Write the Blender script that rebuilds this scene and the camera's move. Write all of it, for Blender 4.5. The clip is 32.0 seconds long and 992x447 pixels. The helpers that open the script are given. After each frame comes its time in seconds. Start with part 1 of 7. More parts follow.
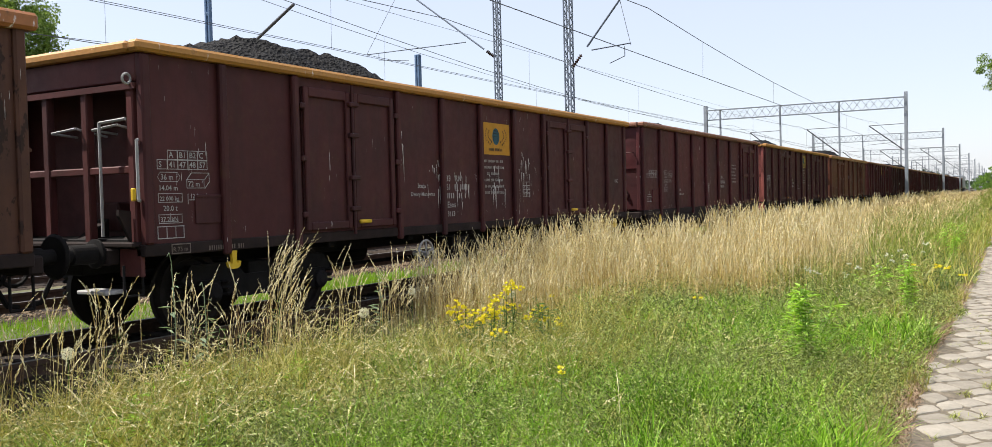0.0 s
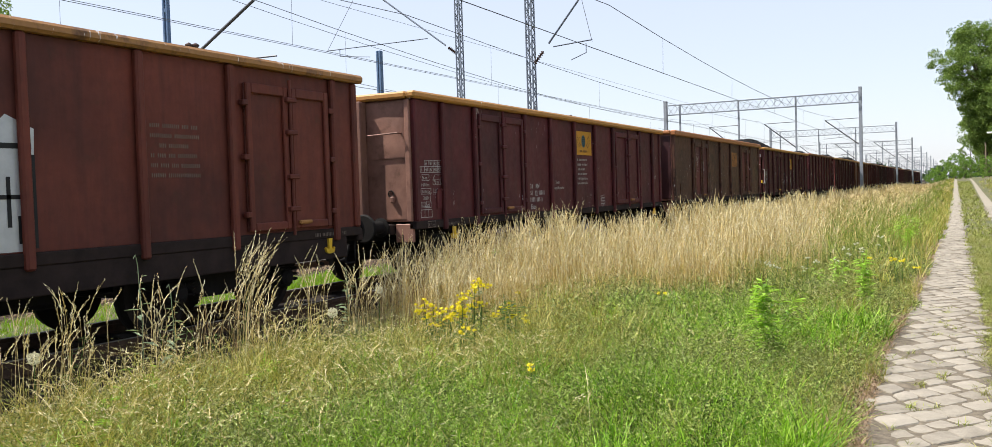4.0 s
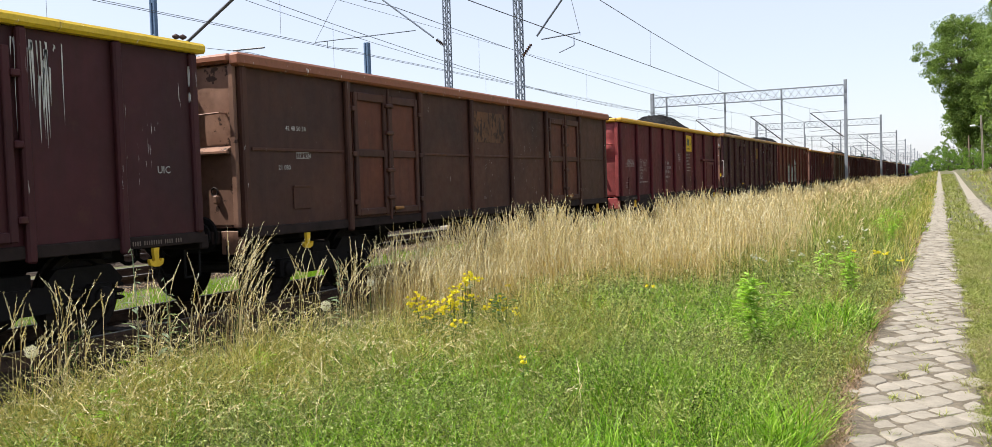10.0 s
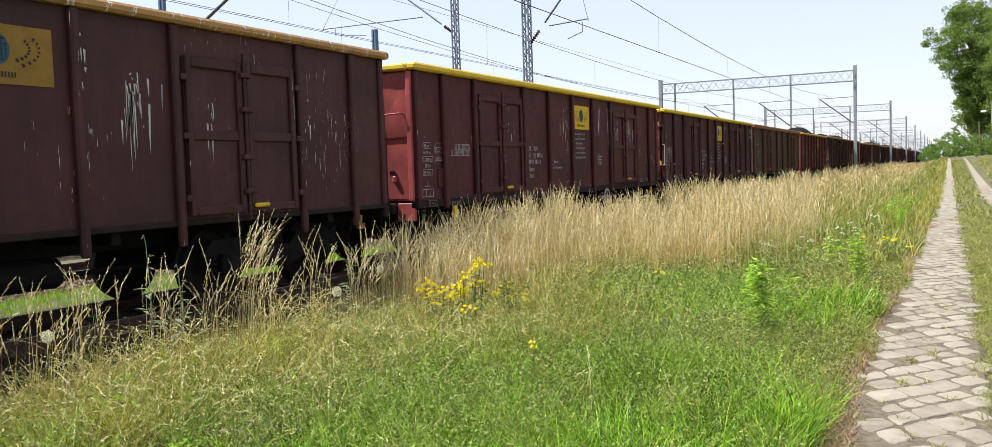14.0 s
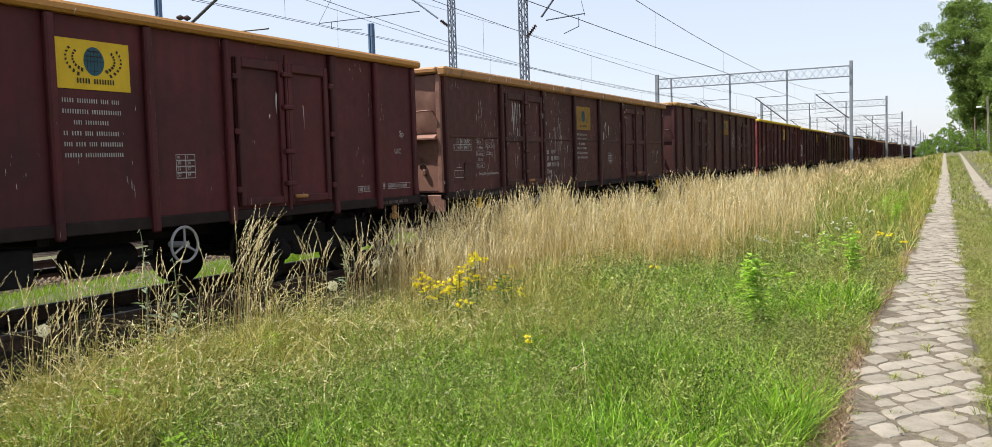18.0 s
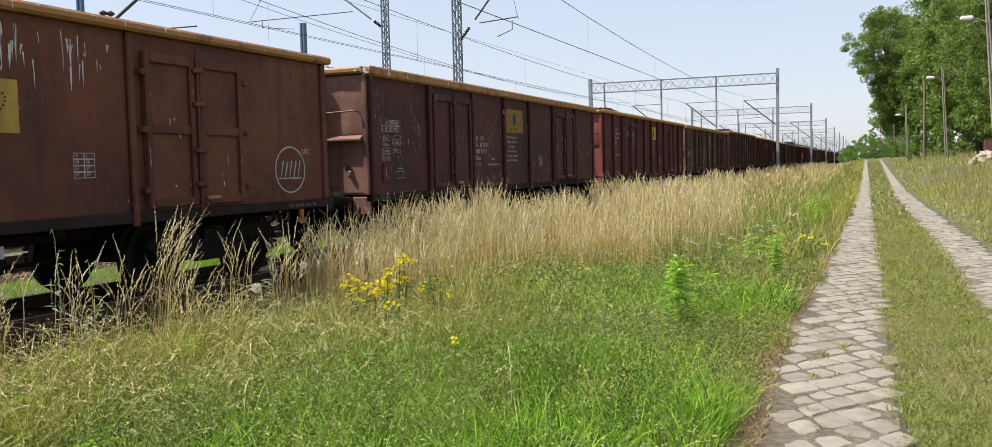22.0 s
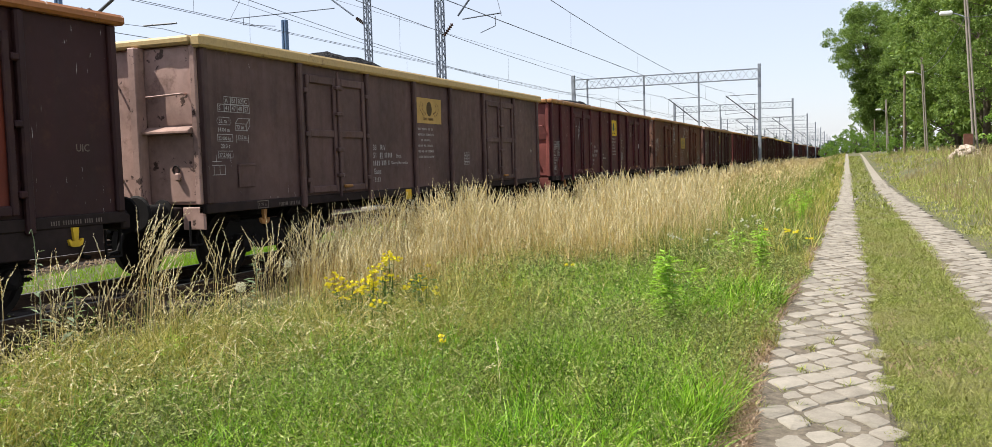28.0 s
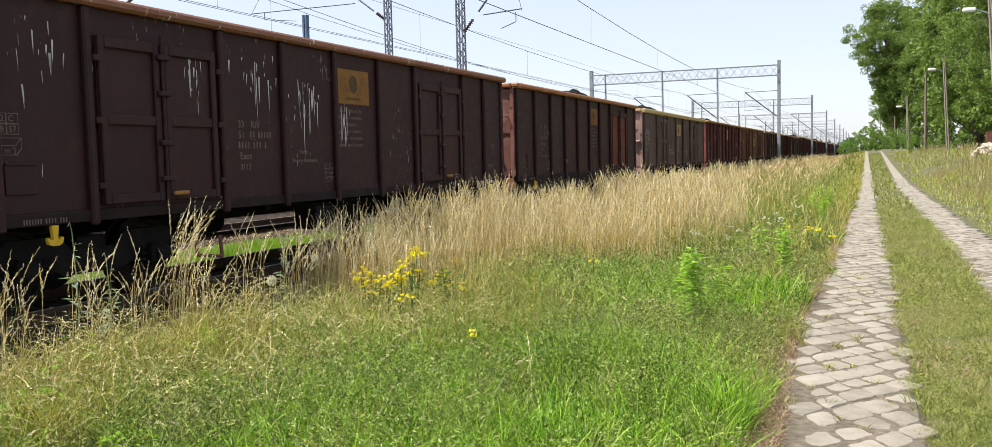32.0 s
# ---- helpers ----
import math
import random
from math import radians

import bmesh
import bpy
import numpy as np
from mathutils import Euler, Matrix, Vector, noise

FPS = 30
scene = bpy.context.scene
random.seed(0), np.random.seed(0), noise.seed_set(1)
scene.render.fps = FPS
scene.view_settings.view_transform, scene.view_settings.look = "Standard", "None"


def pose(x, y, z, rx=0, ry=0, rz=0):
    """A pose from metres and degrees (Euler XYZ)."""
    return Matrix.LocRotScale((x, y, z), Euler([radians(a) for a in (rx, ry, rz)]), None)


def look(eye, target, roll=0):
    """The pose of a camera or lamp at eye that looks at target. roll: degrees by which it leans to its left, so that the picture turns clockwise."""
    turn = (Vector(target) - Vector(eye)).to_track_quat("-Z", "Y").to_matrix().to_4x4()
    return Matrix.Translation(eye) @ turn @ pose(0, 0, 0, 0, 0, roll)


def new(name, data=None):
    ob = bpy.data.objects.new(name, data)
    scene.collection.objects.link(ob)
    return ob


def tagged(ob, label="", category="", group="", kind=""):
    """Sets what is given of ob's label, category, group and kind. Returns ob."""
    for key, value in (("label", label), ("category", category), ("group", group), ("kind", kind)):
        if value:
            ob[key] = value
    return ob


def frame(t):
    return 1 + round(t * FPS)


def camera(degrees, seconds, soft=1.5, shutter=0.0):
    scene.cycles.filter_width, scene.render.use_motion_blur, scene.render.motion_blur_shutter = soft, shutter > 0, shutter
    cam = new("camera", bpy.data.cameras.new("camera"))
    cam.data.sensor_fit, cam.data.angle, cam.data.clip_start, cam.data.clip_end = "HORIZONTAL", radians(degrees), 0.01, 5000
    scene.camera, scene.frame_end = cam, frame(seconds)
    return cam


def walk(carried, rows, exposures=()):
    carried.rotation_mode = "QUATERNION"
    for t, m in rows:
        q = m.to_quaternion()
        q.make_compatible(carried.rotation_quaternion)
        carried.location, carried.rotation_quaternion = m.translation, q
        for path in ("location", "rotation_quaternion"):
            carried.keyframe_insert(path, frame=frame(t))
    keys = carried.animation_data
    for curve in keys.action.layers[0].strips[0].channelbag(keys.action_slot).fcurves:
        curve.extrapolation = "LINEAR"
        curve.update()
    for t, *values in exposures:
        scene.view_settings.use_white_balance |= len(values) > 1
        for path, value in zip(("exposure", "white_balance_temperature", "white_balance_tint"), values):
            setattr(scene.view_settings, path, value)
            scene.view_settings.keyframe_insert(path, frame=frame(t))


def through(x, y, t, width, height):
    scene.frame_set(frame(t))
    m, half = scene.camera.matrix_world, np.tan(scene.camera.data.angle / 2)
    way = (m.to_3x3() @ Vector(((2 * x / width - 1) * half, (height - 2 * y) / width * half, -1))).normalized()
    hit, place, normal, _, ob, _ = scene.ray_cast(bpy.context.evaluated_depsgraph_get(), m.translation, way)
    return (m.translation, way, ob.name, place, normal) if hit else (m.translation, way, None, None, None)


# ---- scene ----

# ------------------------------------------------------------------ camera
cam = camera(58.0, 32.0, soft=0.3)
# seconds, eye, turn to the left of the track, tilt, roll
PATH = [
    (0.0, 0.015, 0.201, 1.490, 29.53, -1.62, -1.45),
    (0.5, 0.011, 0.182, 1.490, 29.35, -1.53, -1.76),
    (1.0, 0.007, 0.180, 1.500, 29.14, -1.65, -1.81),
    (1.5, 0.006, 0.184, 1.508, 28.76, -1.72, -1.79),
    (2.0, 0.007, 0.175, 1.513, 28.41, -1.77, -1.83),
    (2.5, 0.007, 0.154, 1.519, 27.99, -1.81, -1.89),
    (3.0, 0.006, 0.138, 1.523, 27.64, -1.84, -1.91),
    (3.5, 0.007, 0.126, 1.524, 27.32, -1.90, -1.90),
    (5.5, 0.008, 0.117, 1.519, 26.88, -2.25, -1.78),
    (6.0, 0.018, 0.094, 1.528, 26.87, -2.30, -1.80),
    (6.5, 0.022, 0.090, 1.531, 26.76, -2.33, -1.78),
    (7.0, 0.021, 0.091, 1.534, 26.72, -2.36, -1.75),
    (7.5, 0.019, 0.093, 1.535, 26.55, -2.39, -1.75),
    (8.0, 0.013, 0.102, 1.535, 26.46, -2.44, -1.75),
    (8.5, 0.007, 0.094, 1.536, 26.38, -2.46, -1.76),
    (9.0, 0.006, 0.067, 1.539, 26.36, -2.50, -1.76),
    (9.5, 0.010, 0.040, 1.545, 26.30, -2.52, -1.76),
    (10.0, 0.014, 0.019, 1.551, 26.27, -2.56, -1.76),
    (10.5, 0.014, 0.011, 1.554, 26.24, -2.59, -1.77),
    (11.0, 0.013, 0.013, 1.553, 26.21, -2.62, -1.79),
    (11.5, 0.005, 0.008, 1.553, 26.05, -2.64, -1.81),
    (12.0, -0.006, -0.010, 1.553, 26.22, -2.80, -1.82),
    (12.5, -0.005, -0.020, 1.552, 26.48, -2.91, -1.84),
    (13.0, 0.003, -0.014, 1.547, 26.66, -3.00, -1.86),
    (13.5, 0.011, -0.009, 1.542, 26.76, -3.20, -1.88),
    (14.0, 0.017, -0.022, 1.545, 26.79, -3.37, -1.85),
    (14.5, 0.017, -0.046, 1.554, 26.72, -3.45, -1.82),
    (16.5, 0.016, -0.050, 1.543, 26.77, -3.63, -1.79),
    (17.0, 0.015, -0.047, 1.548, 26.78, -3.67, -1.82),
    (17.5, 0.018, -0.043, 1.549, 26.69, -3.69, -1.78),
    (18.0, 0.027, -0.033, 1.548, 26.56, -3.73, -1.74),
    (18.5, 0.036, -0.024, 1.546, 26.30, -3.72, -1.71),
    (19.0, 0.043, -0.016, 1.546, 25.99, -3.74, -1.67),
    (19.5, 0.050, -0.003, 1.545, 25.46, -3.72, -1.64),
    (20.0, 0.059, 0.011, 1.540, 24.99, -3.74, -1.61),
    (20.5, 0.067, 0.016, 1.537, 24.25, -3.72, -1.57),
    (21.0, 0.069, 0.006, 1.536, 23.64, -3.70, -1.51),
    (21.5, 0.068, 0.003, 1.536, 23.01, -3.68, -1.42),
    (22.0, 0.065, 0.017, 1.531, 22.39, -3.66, -1.34),
    (22.5, 0.061, 0.035, 1.525, 22.03, -3.60, -1.32),
    (23.0, 0.062, 0.052, 1.522, 21.56, -3.63, -1.32),
    (23.5, 0.067, 0.058, 1.520, 21.28, -3.63, -1.34),
    (24.0, 0.069, 0.059, 1.519, 21.12, -3.69, -1.36),
    (24.5, 0.070, 0.057, 1.519, 21.03, -3.73, -1.38),
    (25.0, 0.072, 0.052, 1.522, 21.00, -3.75, -1.39),
    (25.5, 0.073, 0.044, 1.524, 20.91, -3.81, -1.40),
    (27.5, 0.035, 0.062, 1.525, 20.71, -3.87, -1.63),
    (28.0, 0.025, 0.056, 1.526, 21.35, -3.89, -1.68),
    (28.5, 0.024, 0.048, 1.526, 21.93, -3.89, -1.73),
    (29.0, 0.028, 0.030, 1.527, 22.37, -3.97, -1.74),
    (29.5, 0.028, 0.016, 1.528, 22.48, -4.03, -1.61),
    (30.0, 0.028, 0.016, 1.524, 22.56, -4.07, -1.42),
    (30.5, 0.030, 0.020, 1.522, 22.54, -4.10, -1.33),
    (31.0, 0.028, 0.009, 1.527, 22.50, -4.09, -1.34),
    (31.5, 0.007, -0.016, 1.535, 22.42, -4.12, -1.35),
    (32.0, -0.040, -0.046, 1.541, 22.38, -4.17, -1.36),
]


def aim(t, x, y, z, turn, tilt, roll):
    a, b = radians(turn), radians(tilt)
    way = Vector((-math.sin(a) * math.cos(b), math.cos(a) * math.cos(b), math.sin(b)))
    return t, look((x, y, z), Vector((x, y, z)) + way * 10, roll)


walk(cam, [aim(*r) for r in PATH], exposures=[(0.0, 0.75), (10.0, 0.76), (13.0, 0.8), (16.0, 0.76), (20.0, 0.58), (23.0, 0.51), (25.0, 0.54), (28.0, 0.68), (30.0, 0.68), (32.0, 0.77)])

# ------------------------------------------------------------------ light
SUN_TURN, SUN_HIGH = radians(246), radians(57)      # clockwise from the track's way; height
world = bpy.data.worlds.new("world")
scene.world = world
world.use_nodes = True
wn = world.node_tree
sky = wn.nodes.new("ShaderNodeTexSky")
sky.sky_type, sky.sun_disc = "NISHITA", False
sky.sun_elevation, sky.sun_rotation = SUN_HIGH, SUN_TURN
sky.air_density, sky.dust_density, sky.ozone_density = 1.0, 0.8, 1.5
# summer haze lies evenly over the blue
haze = wn.nodes.new("ShaderNodeMix")
haze.data_type = "RGBA"
haze.inputs[0].default_value = 0.62
haze.inputs[7].default_value = (4.5, 4.6, 5.35, 1)
wn.links.new(sky.outputs[0], haze.inputs[6])
wn.nodes["Background"].inputs["Strength"].default_value = 0.12
wn.links.new(haze.outputs[2], wn.nodes["Background"].inputs["Color"])
sun_way = Vector((math.sin(SUN_TURN) * math.cos(SUN_HIGH), math.cos(SUN_TURN) * math.cos(SUN_HIGH), math.sin(SUN_HIGH)))
sun = new("sun", bpy.data.lights.new("sun", "SUN"))
sun.data.energy, sun.data.angle, sun.data.color = 5.0, radians(0.6), (1.0, 0.96, 0.89)
sun.matrix_world = look(sun_way * 50, (0, 0, 0))

# ------------------------------------------------------------------ plan
RAIL = 0.05                 # height of the rail heads
TRACKS = (-8.84, -14.15, -18.9, -23.6)
rng = np.random.default_rng(7)

# ------------------------------------------------------------------ materials


def material(name):
    m = bpy.data.materials.new(name)
    m.use_nodes = True
    nt = m.node_tree
    return m, nt, nt.nodes["Principled BSDF"], nt.nodes.new, nt.links.new


def coords(nt, scale=(1, 1, 1), kind="Object", shift=True):
    tc, mp = nt.nodes.new("ShaderNodeTexCoord"), nt.nodes.new("ShaderNodeMapping")
    mp.inputs["Scale"].default_value = scale
    nt.links.new(tc.outputs[kind], mp.inputs["Vector"])
    if shift:
        oi, mu = nt.nodes.new("ShaderNodeObjectInfo"), nt.nodes.new("ShaderNodeMath")
        mu.operation, mu.inputs[1].default_value = "MULTIPLY", 37.0
        nt.links.new(oi.outputs["Random"], mu.inputs[0])
        nt.links.new(mu.outputs[0], mp.inputs["Location"])
    return mp.outputs[0]


def noise_at(nt, vec, scale, detail=4.0, rough=0.6):
    n = nt.nodes.new("ShaderNodeTexNoise")
    n.inputs["Scale"].default_value, n.inputs["Detail"].default_value, n.inputs["Roughness"].default_value = scale, detail, rough
    nt.links.new(vec, n.inputs["Vector"])
    return n.outputs["Fac"]


def ramp(nt, fac, stops, smooth=False):
    r = nt.nodes.new("ShaderNodeValToRGB")
    els = r.color_ramp.elements
    while len(els) < len(stops):
        els.new(0.5)
    for e, (p, c) in zip(els, stops):
        e.position = p
        e.color = (*c, 1) if not isinstance(c, (int, float)) else (c, c, c, 1)
    nt.links.new(fac, r.inputs["Fac"])
    return r.outputs["Color"]


def mix(nt, fac, a, b, mode="MIX"):
    n = nt.nodes.new("ShaderNodeMix")
    n.data_type, n.blend_type = "RGBA", mode
    for sock, v in ((n.inputs[0], fac), (n.inputs[6], a), (n.inputs[7], b)):
        if isinstance(v, (int, float)):
            sock.default_value = v
        elif isinstance(v, tuple):
            sock.default_value = (*v, 1)
        else:
            nt.links.new(v, sock)
    return n.outputs[2]


def bumped(nt, bsdf, height, strength=0.3, distance=0.02):
    b = nt.nodes.new("ShaderNodeBump")
    b.inputs["Strength"].default_value, b.inputs["Distance"].default_value = strength, distance
    nt.links.new(height, b.inputs["Height"])
    nt.links.new(b.outputs["Normal"], bsdf.inputs["Normal"])


def paint(name, col, rust=0.3, streaks=0.0, rough=0.6, flakes=0.0):
    """Weathered wagon paint: fading, rust bloom, dust and pale drips."""
    m, nt, p, _, link = material(name)
    vec = coords(nt)
    big, fine = noise_at(nt, vec, 0.9, 5), noise_at(nt, vec, 7.0, 6, 0.7)
    faded = tuple(min(1, c * 1.45 + 0.006) for c in col)
    dark = tuple(c * 0.62 for c in col)
    c = mix(nt, ramp(nt, big, [(0.3, 0.0), (0.72, 1.0)]), dark, faded)
    c = mix(nt, 0.55, c, col)
    spot = ramp(nt, noise_at(nt, vec, 2.6, 8, 0.72), [(0.62 - 0.22 * rust, 0.0), (0.72 - 0.12 * rust, 1.0)])
    c = mix(nt, ramp(nt, fine, [(0.4, 0.0), (0.85, 0.32)]), c, (0.044, 0.022, 0.019))
    c = mix(nt, mix(nt, 1.0 if rust > 0.6 else 0.55, (0, 0, 0), spot), c, (0.075, 0.032, 0.018))
    run = noise_at(nt, coords(nt, (1, 3.5, 0.45)), 1.5, 6, 0.65)
    c = mix(nt, ramp(nt, run, [(0.46, 0.0), (0.78, 0.5)]), c, (0.026, 0.0145, 0.0125))
    soot = noise_at(nt, coords(nt, (1, 0.8, 1.1)), 0.55, 4, 0.55)
    c = mix(nt, ramp(nt, soot, [(0.45, 0.0), (0.68, 0.5)]), c, (0.021, 0.0125, 0.0135))
    if flakes:
        chip = noise_at(nt, coords(nt, (1, 1.7, 0.9)), 4.5, 7, 0.7)
        c = mix(nt, ramp(nt, chip, [(0.63 - 0.1 * flakes, 0.0), (0.66 - 0.1 * flakes, 0.85)]), c, (0.02, 0.0095, 0.007))
    if streaks:
        patch = ramp(nt, noise_at(nt, vec, 0.85, 3), [(0.585 - 0.03 * streaks, 0.0), (0.605 - 0.03 * streaks, 1.0)])
        for along, up, high in ((50, 2.4, 0.745), (34, 0.9, 0.775)):
            drip = noise_at(nt, coords(nt, (1, along, up)), 1.5, 2, 0.5)
            drip = ramp(nt, drip, [(high - 0.05 * streaks, 0.0), (high + 0.012 - 0.05 * streaks, 0.9)])
            c = mix(nt, mix(nt, 1.0, drip, patch, "MULTIPLY"), c, (0.62, 0.6, 0.58))
    link(c, p.inputs["Base Color"])
    link(ramp(nt, fine, [(0.2, rough - 0.12), (0.9, min(1, rough + 0.2))]), p.inputs["Roughness"])
    p.inputs["Specular IOR Level"].default_value = 0.22
    buckle = noise_at(nt, coords(nt, (1, 1.2, 0.9)), 1.3, 2, 0.4)
    both = nt.nodes.new("ShaderNodeMath")
    both.operation, both.inputs[1].default_value = "MULTIPLY_ADD", 6.0
    link(buckle, both.inputs[0])
    link(fine, both.inputs[2])
    bumped(nt, p, both.outputs[0], 0.25, 0.01)
    return m


def capped(name, col, wear=(0.12, 0.055, 0.025), amount=0.4, droppings=0.4):
    """Paint of the top rails, worn and spattered white."""
    m, nt, p, _, link = material(name)
    vec = coords(nt)
    worn = ramp(nt, noise_at(nt, vec, 3.5, 7, 0.7), [(0.66 - 0.3 * amount, 0.0), (0.75 - 0.2 * amount, 1.0)])
    c = mix(nt, worn, col, wear)
    c = mix(nt, ramp(nt, noise_at(nt, vec, 22, 4), [(0.45, 0.0), (0.8, 0.5)]), c, tuple(x * 0.5 for x in col))
    if droppings:
        splat = noise_at(nt, coords(nt, (1, 5, 1.6)), 2.6, 6, 0.75)
        c = mix(nt, ramp(nt, splat, [(0.66 - 0.1 * droppings, 0.0), (0.69 - 0.1 * droppings, 0.9)]), c, (0.72, 0.7, 0.68))
    link(c, p.inputs["Base Color"])
    p.inputs["Roughness"].default_value = 0.6
    bumped(nt, p, noise_at(nt, vec, 9, 5), 0.3, 0.01)
    return m


def plain(name, col, rough=0.6, metal=0.0, vary=0.25, scale=6.0, bump=0.2):
    m, nt, p, _, link = material(name)
    p.inputs["Specular IOR Level"].default_value = 0.2
    vec = coords(nt)
    n = noise_at(nt, vec, scale, 6, 0.65)
    c = mix(nt, ramp(nt, n, [(0.25, 0.0), (0.75, 1.0)]), tuple(x * (1 - vary) for x in col), tuple(min(1, x * (1 + vary)) for x in col))
    link(c, p.inputs["Base Color"])
    p.inputs["Roughness"].default_value, p.inputs["Metallic"].default_value = rough, metal
    if bump:
        bumped(nt, p, noise_at(nt, vec, scale * 4, 4), bump, 0.01)
    return m


def leafy(name, a, b, c=None, through=0.45, rough=0.5, patch=None, dark=0.22):
    """Blades and leaves: each its own shade, some light let through."""
    m, nt, p, _, link = material(name)
    g = nt.nodes.new("ShaderNodeNewGeometry")
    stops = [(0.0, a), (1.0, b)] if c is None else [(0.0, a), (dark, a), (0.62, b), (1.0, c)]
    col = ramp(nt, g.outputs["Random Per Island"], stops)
    wide = noise_at(nt, coords(nt, shift=False), 0.55, 3)
    col = mix(nt, ramp(nt, wide, [(0.35, 0.0), (0.65, 0.3)]), col, tuple(x * 0.6 for x in b))
    tuft = noise_at(nt, coords(nt, shift=False), 3.2, 2)
    col = mix(nt, ramp(nt, tuft, [(0.42, 0.0), (0.6, 0.25)]), col, tuple(min(1, x * k) for x, k in zip(c or b, (0.66, 0.64, 0.55))))
    if patch:
        zone = noise_at(nt, coords(nt, shift=False), 0.9, 3)
        col = mix(nt, ramp(nt, zone, [(0.46, 0.0), (0.6, 0.38)]), col, patch)
    link(col, p.inputs["Base Color"])
    p.inputs["Roughness"].default_value = rough
    p.inputs["Specular IOR Level"].default_value = 0.22
    t = nt.nodes.new("ShaderNodeBsdfTranslucent")
    link(mix(nt, 1.0, col, (1.0, 1.0, 0.55), "MULTIPLY"), t.inputs["Color"])
    mx = nt.nodes.new("ShaderNodeMixShader")
    mx.inputs[0].default_value = through
    link(p.outputs[0], mx.inputs[1])
    link(t.outputs[0], mx.inputs[2])
    link(mx.outputs[0], nt.nodes["Material Output"].inputs["Surface"])
    return m


def ground_material():
    m, nt, p, _, link = material("soil_and_thatch")
    vec = coords(nt, shift=False)
    a = ramp(nt, noise_at(nt, vec, 0.35, 6), [(0.35, (0.065, 0.085, 0.02)), (0.5, (0.11, 0.11, 0.04)), (0.7, (0.18, 0.15, 0.075))])
    b = ramp(nt, noise_at(nt, vec, 14, 8, 0.75), [(0.3, (0.025, 0.028, 0.01)), (0.7, (0.15, 0.135, 0.06))])
    link(mix(nt, 0.5, a, b), p.inputs["Base Color"])
    p.inputs["Roughness"].default_value = 0.95
    bumped(nt, p, noise_at(nt, vec, 25, 8, 0.7), 0.8, 0.04)
    return m


def stone_material(name, dark, light, scale=5.0, moss=0.0):
    m, nt, p, _, link = material(name)
    vec = coords(nt)
    n, f = noise_at(nt, vec, scale, 6, 0.65), noise_at(nt, vec, scale * 9, 5, 0.7)
    c = ramp(nt, n, [(0.25, dark), (0.75, light)])
    c = mix(nt, ramp(nt, f, [(0.3, 0.0), (0.8, 0.5)]), c, tuple(x * 0.55 for x in dark))
    oi = nt.nodes.new("ShaderNodeObjectInfo")
    c = mix(nt, 0.35, c, ramp(nt, oi.outputs["Random"], [(0.0, dark), (1.0, light)]))
    if moss:
        c = mix(nt, ramp(nt, noise_at(nt, vec, 3, 5), [(0.6, 0.0), (0.75, moss)]), c, (0.12, 0.13, 0.05))
    link(c, p.inputs["Base Color"])
    p.inputs["Roughness"].default_value = 0.85
    p.inputs["Specular IOR Level"].default_value = 0.15
    bumped(nt, p, f, 0.5, 0.01)
    return m


def gravel_material(name, dark, light):
    m, nt, p, _, link = material(name)
    vec = coords(nt, shift=False)
    v = nt.nodes.new("ShaderNodeTexVoronoi")
    v.inputs["Scale"].default_value = 20
    p.inputs["Specular IOR Level"].default_value = 0.03
    link(vec, v.inputs["Vector"])
    link(mix(nt, 0.4, ramp(nt, v.outputs["Color"], [(0.2, dark), (0.8, light)]), ramp(nt, noise_at(nt, vec, 2, 5), [(0.3, dark), (0.7, light)])), p.inputs["Base Color"])
    p.inputs["Roughness"].default_value = 0.9
    bumped(nt, p, v.outputs["Distance"], 0.9, 0.03)
    return m


